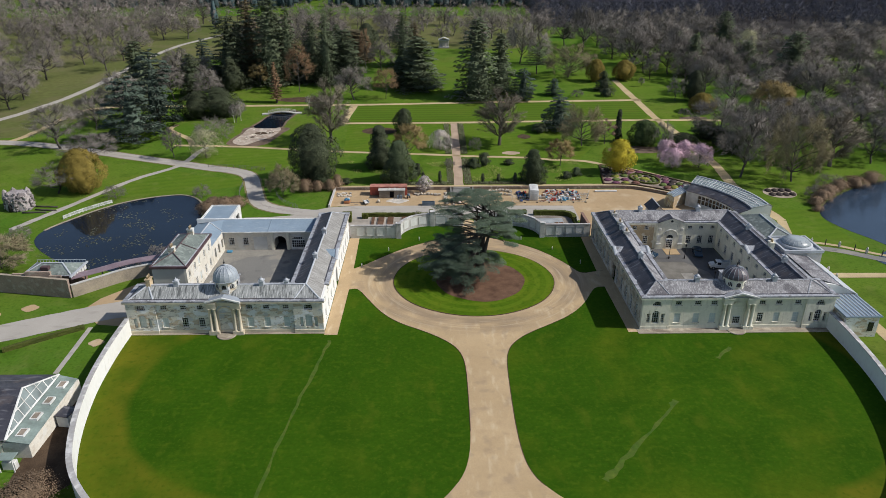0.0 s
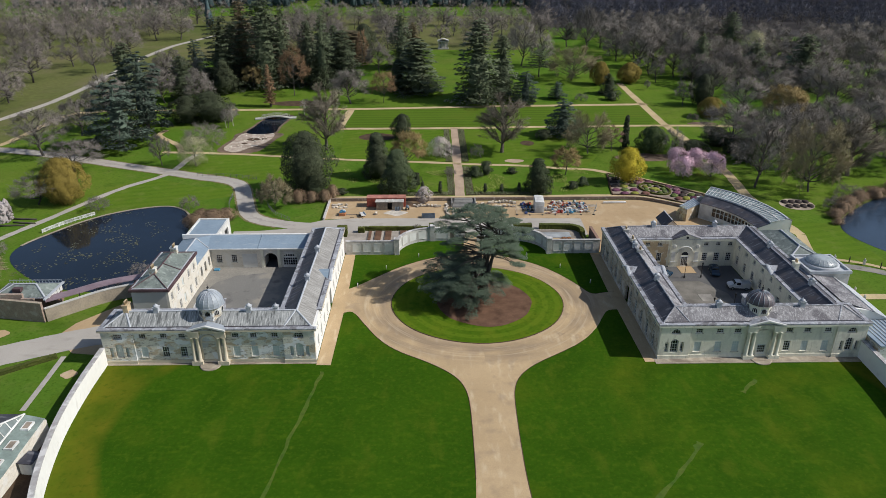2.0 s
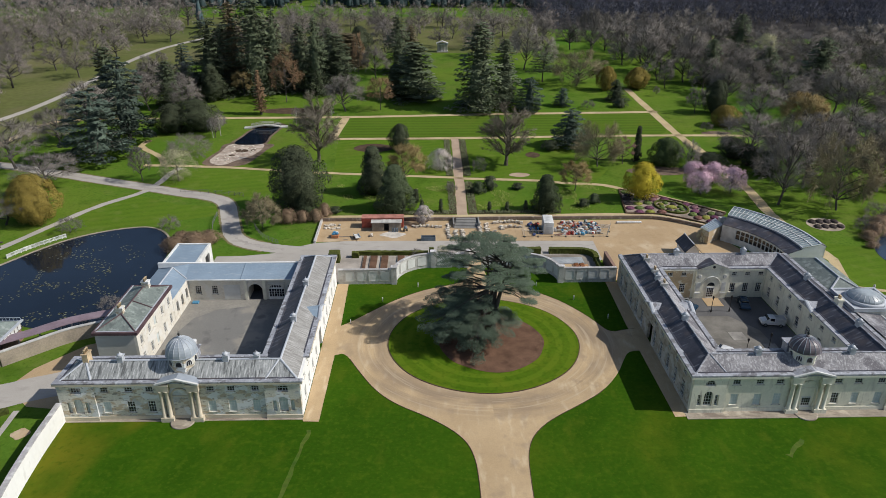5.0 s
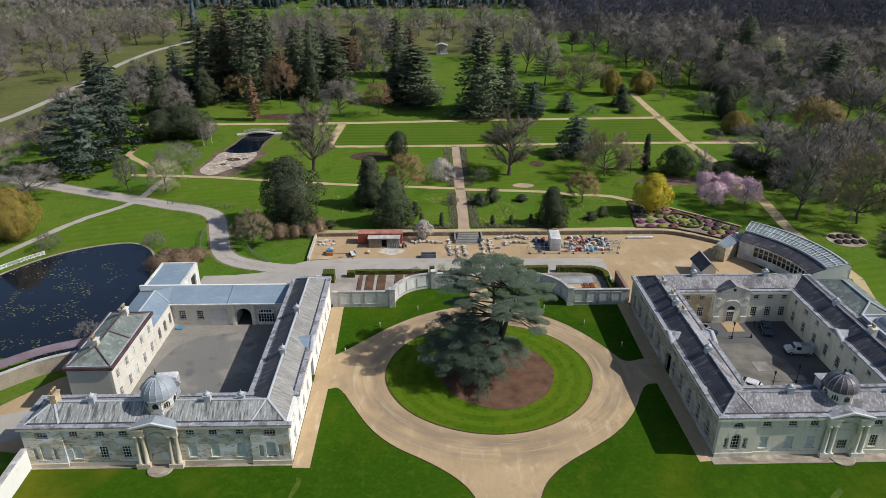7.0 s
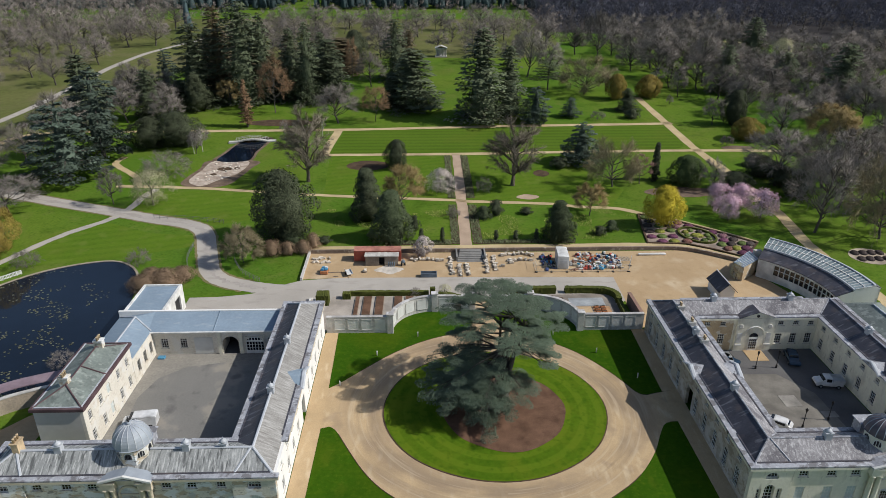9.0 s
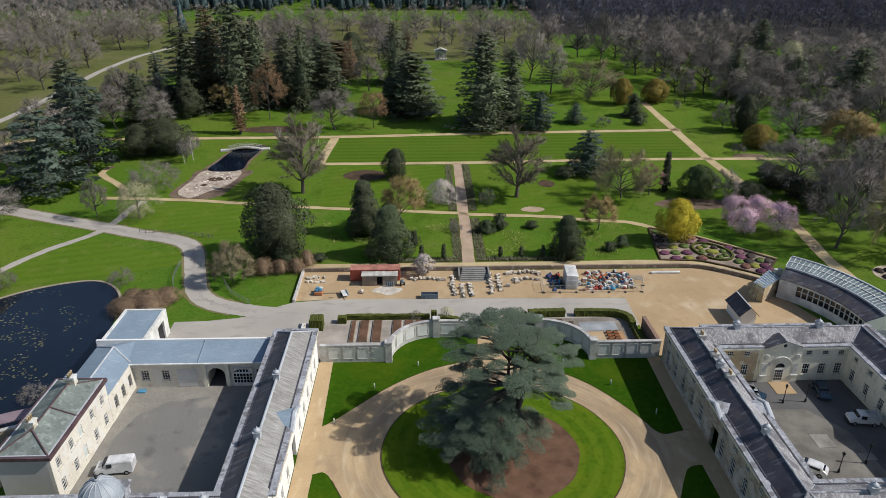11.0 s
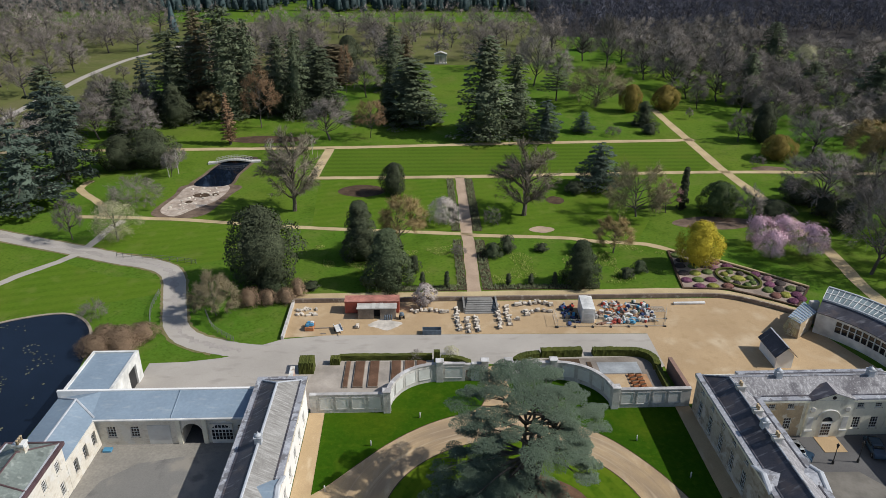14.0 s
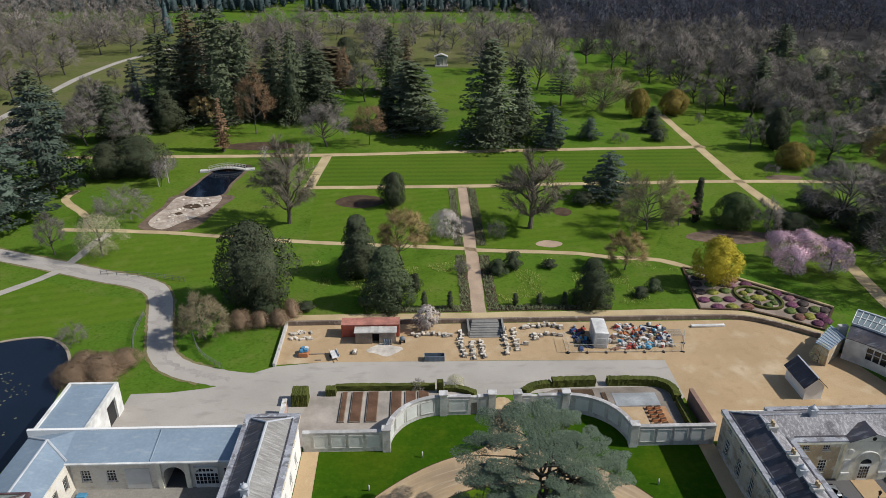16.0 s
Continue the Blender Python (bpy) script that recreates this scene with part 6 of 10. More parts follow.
def screen(s):
    """The panelled screen wall on one side of the gate, s = -1 west, 1 east."""
    ob = thing("screen_wall", "grey stone screen wall with pale recessed panels", "wall", group="screen walls by the gate")
    quarter = [(s * (9.2 + 7.9 * math.sin(a)), 42.4 + 7.7 * math.cos(a)) for a in np.radians(np.linspace(0, 90, 15))]
    for line in ([(s * 28.7, 42.6), (s * 17.3, 42.6)], quarter, [(s * 9.0, 50.1), (s * 5.0, 50.1)], [(s * 4.0, 50.1), (s * 2.2, 50.1)]):
        part("wall", wall_line(line, 0.5, 3.2), SCREEN, ob)
        part("coping", wall_line(line, 0.66, 0.15, 3.203), GREYCOPE, ob)
    part("lintel", boxes((min(s * 4.0, s * 5.0), max(s * 4.0, s * 5.0), 49.85, 50.35, 2.2, 3.2)), SCREEN, ob)
    part("gate", boxes((min(s * 4.05, s * 4.95), max(s * 4.05, s * 4.95), 50.05, 50.15, 0.0, 2.19)), TIMBER, ob, "brown wooden gate in the screen")
    for x, y in ((s * 17.2, 42.5), (s * 9.1, 50.1), (s * 1.9, 50.1)):
        pier = part("pier", soft_box(x - 0.55, x + 0.55, y - 0.5, y + 0.5, 0, 3.75, 0.03), SCREEN, ob)
        part("pier_cap", soft_box(x - 0.68, x + 0.68, y - 0.62, y + 0.62, 3.753, 3.95, 0.05), GREYCOPE, pier)

    def framed(p, q):
        """One pale panel in a raised stone frame on the court side."""
        p, q = Vector((*p, 0)), Vector((*q, 0))
        d = (q - p).normalized()
        n = Vector((d.y, -d.x, 0)) * (1 if s < 0 else -1)
        mid = (p + q) / 2
        if n.dot(Vector((0, 20, 0)) - mid) < 0:
            n = -n
        bm = bmesh.new()
        z = Vector((0, 0, 1))
        for a, b, z0, z1, lift in ((p, q, 0.75, 2.75, 0.265),):
            front = [a + n * lift + z * z0, b + n * lift + z * z0, b + n * lift + z * z1, a + n * lift + z * z1]
            back = [v - n * 0.1 for v in front]
            fv, bv = [bm.verts.new(v) for v in front], [bm.verts.new(v) for v in back]
            bm.faces.new(fv)
            for i in range(4):
                bm.faces.new((fv[i], fv[(i + 1) % 4], bv[(i + 1) % 4], bv[i]))
        bmesh.ops.recalc_face_normals(bm, faces=bm.faces[:])
        part("panel", bm, PANELM, ob)
        fr = bmesh.new()
        for a, b in ((p + z * 0.7, q + z * 0.7), (p + z * 2.8, q + z * 2.8)):
            strip(fr, a + n * 0.27, b + n * 0.27, 0.12, 0.10)
        for e in (p, q):
            o_ = e + n * 0.26
            sd = d * 0.07
            v = [fr.verts.new(x) for x in (o_ - sd + z * 0.7, o_ + sd + z * 0.7, o_ + sd + z * 2.85, o_ - sd + z * 2.85)]
            w = [fr.verts.new(x.co + n * 0.06) for x in v]
            fr.faces.new(w)
            for i in range(4):
                fr.faces.new((v[i], v[(i + 1) % 4], w[(i + 1) % 4], w[i]))
        part("panel_frame", fr, SCREEN, ob)

    for i in range(4):
        a = s * (27.2 - 2.4 * i)
        framed((a, 42.6), (a - s * 1.9, 42.6))
    for i in range(4):
        a0, a1 = np.radians(10 + 19 * i), np.radians(10 + 19 * i + 15)
        framed((s * (9.2 + 7.9 * math.sin(a0)), 42.4 + 7.7 * math.cos(a0)), (s * (9.2 + 7.9 * math.sin(a1)), 42.4 + 7.7 * math.cos(a1)))
    framed((s * 8.3, 50.1), (s * 5.4, 50.1))
    framed((s * 3.7, 50.1), (s * 2.7, 50.1))


screen(-1), screen(1)
coped_wall("brick_wall", "pinkish brick garden wall beside the service road", [(-32.4, 42.9), (-32.6, 51.2)], 0.5, 2.4, material("pink_brick", (0.46, 0.34, 0.29), 0.92, 0.25, 4.0, 0.4, 0.02), STONE)
coped_wall("brick_wall", "dark red brick wall end by the sandy yard", [(28.8, 43.2), (28.6, 51.7)], 0.5, 2.6, BRICK, BRICK)

# -- curved camellia house at the yard's east end --
OC, A0, A1 = (45.0, 47.0), 49.0, -3.0
oh = thing("orangery", "curved white conservatory with glazed roof lights and dark slate skirt", "conservatory")


def arc_sheet(bm, r0, z0, r1, z1, a0=A0, a1=A1, n=22):
    rows = []
    for a in np.radians(np.linspace(a0, a1, n + 1)):
        rows.append([bm.verts.new((OC[0] + r * math.cos(a), OC[1] + r * math.sin(a), z)) for r, z in ((r0, z0), (r1, z1))])
    for a, b in zip(rows, rows[1:]):
        bm.faces.new((a[0], a[1], b[1], b[0]))
    return bm


def arc_solid(r0, r1, z0, z1, a0=A0, a1=A1, n=22):
    bm = bmesh.new()
    arc_sheet(bm, r0, z0, r0, z1, a0, a1, n), arc_sheet(bm, r0, z1, r1, z1, a0, a1, n), arc_sheet(bm, r1, z1, r1, z0, a0, a1, n)
    bmesh.ops.remove_doubles(bm, verts=bm.verts[:], dist=0.001)
    bm.edges.ensure_lookup_table()
    bmesh.ops.holes_fill(bm, edges=[e for e in bm.edges if e.is_boundary], sides=0)
    bmesh.ops.recalc_face_normals(bm, faces=bm.faces[:])
    return bm


part("wall", arc_solid(21.0, 21.4, 0, 1.6), WHITE, oh)
part("wall", arc_solid(21.0, 21.4, 3.75, 4.4), WHITE, oh)
part("wall", arc_solid(21.0, 21.4, 1.6, 3.75, A0, A0 - 9, 4), WHITE, oh)
part("wall", arc_solid(28.0, 28.4, 0, 6.2), RENDERW, oh)
part("glazing", arc_solid(21.12, 21.2, 1.6, 3.75, A0 - 9), GLASS, oh, "dark panes of the curved front")
for i in range(15):
    a = math.radians(A0 - 9 - i * (A0 - 9 - A1) / 14)
    m = part("mullion", boxes((-0.16, 0.16, -0.09, 0.09, 0, 2.15)), WHITE, oh)
    m.matrix_basis = pose(OC[0] + 21.1 * math.cos(a), OC[1] + 21.1 * math.sin(a), 1.6, 0, 0, math.degrees(a))
part("transom", arc_solid(21.02, 21.12, 2.75, 2.87, A0 - 9), WHITE, oh)
for nm, r0_, z0_, r1_, z1_, m, lab in (("skirt_roof", 20.7, 4.4, 23.6, 5.6, SLATE_D, "dark slate skirt roof"), ("roof_glazing", 23.9, 5.95, 27.4, 6.75, material("roof_glass", (0.24, 0.30, 0.31), 0.15, 0.2, 1.0, 0.4, spec=0.6), "pale glazed upper roof"), ("back_roof", 27.4, 6.78, 28.6, 6.3, SLATE_D, "dark outer roof slope")):
    bm = arc_sheet(bmesh.new(), r0_, z0_, r1_, z1_)
    geo = bmesh.ops.extrude_face_region(bm, geom=bm.faces[:])
    for v in geo["geom"]:
        if isinstance(v, bmesh.types.BMVert):
            v.co.z -= 0.12
    bmesh.ops.recalc_face_normals(bm, faces=bm.faces[:])
    part(nm, bm, m, oh, lab)
part("clerestory", arc_solid(23.6, 23.9, 5.5, 5.93), LEAD, oh)
for i in range(27):
    a = math.radians(A0 - i * (A0 - A1) / 26)
    bm = bmesh.new()
    strip(bm, (OC[0] + 23.9 * math.cos(a), OC[1] + 23.9 * math.sin(a), 5.97), (OC[0] + 27.4 * math.cos(a), OC[1] + 27.4 * math.sin(a), 6.77), 0.12, 0.09)
    part("glazing_bar", bm, WHITE, oh)
part("ridge", arc_solid(27.2, 27.55, 6.74, 6.9), LEAD, oh)
part("purlin", arc_solid(25.5, 25.65, 6.33, 6.45), WHITE, oh)
ea = [math.radians(x) for x in (A0, A1)]
for a in ea:
    bm = bmesh.new()
    v = [bm.verts.new((OC[0] + r * math.cos(a), OC[1] + r * math.sin(a), z)) for r, z in ((21.0, 0), (28.4, 0), (28.4, 6.25), (27.4, 6.7), (23.9, 5.9), (23.6, 5.5), (21.0, 4.4))]
    bm.faces.new(v)
    part("end_wall", bm, RENDERW, oh)
ob = thing("brick_boiler_house", "ochre brick lean-to with a ribbed glass roof by the conservatory", "outbuilding")
bh = bmesh.new()
foot = [(54.9, 60.6), (59.0, 63.8), (58.6, 67.0), (53.8, 62.4)]
lo_, hi_ = [bh.verts.new((x, y, 0)) for x, y in foot], [bh.verts.new((x, y, 3.4)) for x, y in foot]
for i in range(4):
    bh.faces.new((lo_[i], lo_[(i + 1) % 4], hi_[(i + 1) % 4], hi_[i]))
bh.faces.new(hi_)
bmesh.ops.recalc_face_normals(bh, faces=bh.faces[:])
part("wall", bh, OCHRE, ob)
rf = bmesh.new()
poly(rf, [(54.6, 60.3, 3.45), (59.3, 63.7, 3.75), (58.8, 67.3, 3.95), (53.4, 62.4, 3.65)])
gg = bmesh.ops.extrude_face_region(rf, geom=rf.faces[:])
for v in gg["geom"]:
    if isinstance(v, bmesh.types.BMVert):
        v.co.z += 0.1
bmesh.ops.recalc_face_normals(rf, faces=rf.faces[:])
part("roof", rf, LEADBLUE, ob)
for i in range(8):
    t = (i + 0.5) / 8
    bm = bmesh.new()
    strip(bm, Vector((54.6, 60.3, 3.56)).lerp(Vector((59.3, 63.7, 3.86)), t), Vector((53.4, 62.4, 3.76)).lerp(Vector((58.8, 67.3, 4.06)), t), 0.14, 0.1)
    part("roof_bar", bm, WHITE, ob)
part("parapet", boxes((59.0, 60.6, 65.4, 66.2, 0, 4.9), (58.4, 61.2, 66.2, 67.6, 0, 3.2)), SCREEN, ob)
hut = thing("garden_hut", "small white hut with a steep dark slate roof in the yard", "hut")
part("wall", boxes((46.7, 49.5, 52.0, 57.8, 0, 2.5)), RENDERW, hut)
for y in (52.0, 57.8):
    bm = bmesh.new()
    poly(bm, [(46.7, y, 2.5), (49.5, y, 2.5), (48.1, y, 3.95)])
    part("gable", bm, RENDERW, hut)
for s in (-1, 1):
    roof_face(hut, [(48.1 + s * 1.85, 51.7, 2.35), (48.1 + s * 1.85, 58.1, 2.35), (48.1, 58.1, 4.15), (48.1, 51.7, 4.15)], SLATE_D)
part("ridge", boxes((48.0, 48.2, 51.7, 58.1, 4.12, 4.24)), LEAD, hut)

# -- walled service court west of the lane --
OLDBRICK = material("old_brown_brick", (0.34, 0.255, 0.205), 0.92, 0.35, 4.0, 0.3, 0.02, col2=(0.23, 0.175, 0.145))
mix_in(OLDBRICK, (0.44, 0.39, 0.33), "ShaderNodeTexNoise", 0.9, 0.55, 0.66, amount=0.6)
coped_wall("brick_wall", "tall weathered brick wall of the service court", [(-112, 18.6), (-96, 16.3), (-81.4, 13.6)], 0.5, 3.9, OLDBRICK, OLDWALL)
coped_wall("stone_wall", "curved buff stone wall below the pond walk", [(-81.2, 13.8), (-77.5, 17.4), (-73.0, 21.4), (-66.5, 24.6)], 0.5, 2.6, OLDWALL, SCREEN)
walk_roof = wall_line([(p.x, p.y) for p in curve_points([(-82.5, 16.6, 0), (-78.5, 19.6, 0), (-73.6, 23.6, 0), (-66.8, 26.6, 0)], 6)], 2.4, 0.16, 3.0)
cw = thing("covered_walk", "maroon-roofed covered walk along the pond", "walkway")
part("roof", walk_roof, WALKROOF, cw)
for x, y in ((-80.6, 18.6), (-78, 20.6), (-75.4, 22.8), (-72.6, 24.8), (-69.6, 26.2)):
    part("post", boxes((x - 0.09, x + 0.09, y - 0.09, y + 0.09, 0, 3.0)), WHITE, cw)
pv = thing("service_pavilion", "brick pavilion with hipped lead roofs and maroon glazing", "outbuilding")
part("wall", boxes((-92, -82.2, 16.6, 22.4, 0, 3.5)), BRICK, pv)
part("parapet", boxes((-93.4, -90.6, 15.75, 16.15, 3.9, 4.35), (-90.6, -85.6, 15.3, 15.8, 3.5, 4.9), (-85.6, -83.2, 14.6, 15.0, 3.9, 4.35)), OLDBRICK, pv, "stepped brick parapet")
part("cornice", boxes((-92.3, -81.9, 16.2, 22.7, 3.503, 3.62)), LEADGUT, pv)
for pts in ([(-92, 16.5, 3.65), (-82.2, 16.5, 3.65), (-85.0, 19.4, 5.0), (-89.2, 19.4, 5.0)], [(-82.2, 16.5, 3.65), (-82.2, 22.4, 3.65), (-85.0, 19.4, 5.0)], [(-92, 22.4, 3.65), (-82.2, 22.4, 3.65), (-85.0, 19.4, 5.0), (-89.2, 19.4, 5.0)], [(-92, 16.5, 3.65), (-92, 22.4, 3.65), (-89.2, 19.4, 5.0)]):
    roof_face(pv, pts, COPPER)
lead_lines(pv, [((-92, 16.5, 3.7), (-89.2, 19.4, 5.05)), ((-82.2, 16.5, 3.7), (-85.0, 19.4, 5.05)), ((-89.2, 19.4, 5.05), (-85.0, 19.4, 5.05))])
part("roof_light", soft_box(-88.6, -87.0, 17.4, 18.4, 4.2, 4.95, 0.04), MAROON, pv, "maroon framed roof light")
part("glazing_frame", boxes((-82.0, -81.85, 16.8, 22.2, 2.3, 3.45)), MAROON, pv, "maroon window frame")
for i in range(5):
    part("pane", boxes((-81.85, -81.8, 16.95 + i * 1.05, 17.8 + i * 1.05, 2.45, 3.3)), WHITE, pv, "pale window light")
part("trim", boxes((-81.9, -81.5, 15.2, 22.7, 3.6, 3.85)), LEAD, pv, "pale lead coping")
part("railing", boxes((-92, -81.9, 22.5, 22.6, 4.2, 4.28), *[(-92 + i * 0.63, -91.94 + i * 0.63, 22.52, 22.58, 3.62, 4.2) for i in range(17)]), LEAD, pv, "low pale roof railing")
# -- glazed shed outside the curved wall --
gh = thing("glasshouse", "dark-roofed shed with white glazed side and verdigris lean-to", "glasshouse")
part("wall", boxes((-68.2, -64.6, -33.2, -18.4, 0, 2.6)), HOUSESTONE, gh)
roof_face(gh, [(-64.3, -33.5, 2.65), (-64.9, -18.2, 2.65), (-67.6, -18.0, 3.2), (-67.3, -33.5, 3.2)], PALECOP)
for y in (-31.6, -28, -24.4, -20.4):
    sk = part("skylight", boxes((-66.7, -65.5, y - 0.85, y + 0.85, 2.9, 3.2)), WHITE, gh)
    part("pane", boxes((-66.5, -65.7, y - 0.65, y + 0.65, 3.2, 3.24)), TIMBER, sk)
GA, GB, GC = Vector((-67.7, -18.0, 3.3)), Vector((-67.4, -33.5, 3.3)), Vector((-68.9, -25.2, 5.9))
roof_face(gh, [GA, GB, GC], material("glazing_shed", (0.22, 0.26, 0.26), 0.2, 0.2, 1.0, 0.4, spec=0.6), "white-barred triangular glazing")
for i in range(1, 9):
    bm = bmesh.new()
    t = i / 9
    q = GA.lerp(GB, t)
    top_ = GA.lerp(GC, t / 0.47) if t < 0.47 else GC.lerp(GB, (t - 0.47) / 0.53)
    strip(bm, q + Vector((0.05, 0, 0.02)), top_ + Vector((0.05, 0, 0.04)), 0.14, 0.07)
    part("glazing_bar", bm, WHITE, gh)
bm = bmesh.new()
strip(bm, GA, GC, 0.34, 0.14), strip(bm, GC, GB, 0.34, 0.14), strip(bm, GA, GB, 0.3, 0.12), strip(bm, GA.lerp(GC, 0.5), GB.lerp(GC, 0.5), 0.12, 0.08)
part("frame", bm, WHITE, gh)
roof_face(gh, [GC, GA, (-86, -17.8, 3.3), (-86, -25.2, 5.9)], SLATE_D)
roof_face(gh, [GC, GB, (-86, -33.5, 3.3), (-86, -25.2, 5.9)], SLATE_D)
part("wall", boxes((-86, -68.3, -18.4, -18.1, 0, 3.2), (-86, -68.3, -33.3, -33.0, 0, 3.2)), CREAM, gh)
ys = thing("yard_store", "small white store with a dark flat roof behind the curved wall", "shed", pose(-63.3, -25.6, 0, 0, 0, -8))
part("wall", soft_box(-0.9, 0.9, -1.1, 1.1, 0, 1.9, 0.03), PANELM, ys)
part("roof", boxes((-1.05, 1.05, -1.25, 1.25, 1.903, 2.02)), SLATE_D, ys)
sh = thing("canopy_lean_to", "small pale green canopy by the glasshouse yard", "canopy", pose(-66.4, -35.4, 0))
part("roof", soft_box(-1.1, 1.1, -0.8, 0.8, 2.1, 2.25, 0.03), PALECOP, sh)
for x in (-0.95, 0.95):
    part("post", boxes((x - 0.06, x + 0.06, -0.7, -0.58, 0, 2.1)), WHITE, sh)
part("cabinet", soft_box(-0.9, 0.9, -0.2, 0.6, 0, 1.3, 0.05), WHITE, sh)
# hedges
def hedge(label, pts, w, h, lift=0.0):
    line = [(p.x, p.y) for p in curve_points([(x, y, 0) for x, y in pts], 5)] if len(pts) > 2 else [(Vector((*pts[0], 0)).lerp(Vector((*pts[1], 0)), i / 6).x, Vector((*pts[0], 0)).lerp(Vector((*pts[1], 0)), i / 6).y) for i in range(7)]
    bm = wall_line(line, w, h, lift, follow=True)
    bmesh.ops.subdivide_edges(bm, edges=bm.edges[:], cuts=2, use_grid_fill=True)
    r = random.Random(int(abs(pts[0][0]) * 10))
    for v in bm.verts:
        if v.co.z > 0.2:
            v.co += Vector((r.uniform(-1, 1), r.uniform(-1, 1), r.uniform(-1, 1))) * 0.06
    return tagged(part("clipped_hedge", bm, HEDGE), label, "hedge")


hedge("low clipped dark green hedge along the service road", [(-25.8, 56.5), (-10.2, 56.3)], 0.8, 1.0)
hedge("clipped green hedge cube", [(-27.2, 55.4), (-25.6, 55.4)], 1.2, 1.3)
hedge("square clipped green hedge block by the brick wall", [(-32.0, 53.6), (-29.6, 53.6)], 2.4, 2.2)
hedge("tall clipped hedge pillar", [(-9.9, 55.6), (-8.9, 55.6)], 0.9, 2.1)
hedge("low curving clipped hedge near the gate", [(-8.7, 56.0), (-6.2, 55.7), (-3.9, 54.4)], 0.9, 0.8)
hedge("low curving clipped hedge near the gate", [(3.6, 54.6), (5.4, 56.1), (8.2, 56.6)], 1.1, 0.9)
hedge("clipped box hedge along the road", [(8.4, 56.6), (15.3, 56.8)], 1.2, 1.4)
hedge("clipped hedge bending round the garden plot", [(17.2, 56.8), (22, 56.7), (25.4, 56.2), (27.0, 54.4), (26.9, 52.0)], 1.1, 1.3)
hedge("narrow clipped hedge beside the brick wall", [(26.9, 51.6), (26.7, 44.2)], 0.8, 1.2)
hedge("low hedge beside the lane", [(-84, -6.2), (-79, -2.4), (-73.4, 1.6)], 0.9, 0.7)
# garden plots behind the screens
structure("plot_paving", drape([(-31.6, 43.2), (-17.6, 43.2), (-14, 48.8), (-9.4, 50.8), (-2.4, 50.8), (-4, 53.6), (-9, 55.2), (-29.2, 56)], 0.07), material("pinkish_paving", (0.42, 0.375, 0.325), 0.92, 0.12, 3.0, 0.25, 0.01), "pale pinkish paving of the kitchen plot", "paving")
structure("plot_gravel", drape([(28.3, 43.2), (17.6, 43.2), (14, 48.8), (9.4, 50.8), (3.4, 50.8), (4, 53.6), (9, 55.8), (26, 56)], 0.07), material("brown_plot_gravel", (0.27, 0.235, 0.20), 0.95, 0.25, 4.0, 0.3, 0.01), "grey-brown gravel of the garden plot", "paving")
structure("plot_square", boxes((17.4, 24.2, 51.2, 54.4, 0.05, 0.11)), material("blue_grey_chippings", (0.36, 0.385, 0.40), 0.9, 0.2, 4.0, 0.3), "square of blue-grey chippings", "paving")
structure("plot_sand", boxes((17.0, 21.2, 45.6, 50.9, 0.05, 0.11)), SAND, "square of golden sand", "paving")
structure("plot_sand", boxes((21.4, 24.8, 45.6, 50.9, 0.05, 0.10)), material("orange_gravel", (0.44, 0.26, 0.14), 0.95, 0.25, 3.0, 0.4), "square of orange gravel", "paving")
for i, x in enumerate((-24.2, -22.2, -19.8, -16.2, -14.0, -12.0)):
    bed = thing("raised_bed", "timber-edged raised bed of dark brown soil", "raised bed", group="raised beds")
    w = 0.35 if i == 0 else 0.75
    y0 = 48.5 if i < 4 else 51.6
    part("soil", soft_box(x - w, x + w, y0, 55.6, 0.05, 0.36, 0.05), SOIL, bed)
    part("edging", boxes((x - w - 0.08, x - w - 0.002, y0 - 0.08, 55.68, 0.05, 0.30), (x + w + 0.002, x + w + 0.08, y0 - 0.08, 55.68, 0.05, 0.30), (x - w, x + w, y0 - 0.08, y0 - 0.002, 0.05, 0.30), (x - w, x + w, 55.602, 55.68, 0.05, 0.30)), TIMBER, bed)
for i in range(5):
    for j in range(2):
        pot = thing("terracotta_pot", "orange terracotta trough in a row", "pot", pose(22.1 + j * 1.2, 46.6 + i * 0.95, 0.1, 0, 0, 14), "terracotta troughs")
        part("trough", soft_box(-0.5, 0.5, -0.22, 0.22, 0, 0.42, 0.05), TERRA, pot)
        part("soil", boxes((-0.44, 0.44, -0.17, 0.17, 0.42, 0.44)), BEDSOIL, pot)
for x0, x1, y0, y1 in ((9.2, 14.6, 53.9, 55.4), (15.7, 16.4, 50.5, 54.5)):
    structure("plot_bed", boxes((x0, x1, y0, y1, 0.05, 0.2)), BEDSOIL, "narrow dark soil bed in the plot", "bed")

# ---- trees and shrubs ----
NORMALS = {}


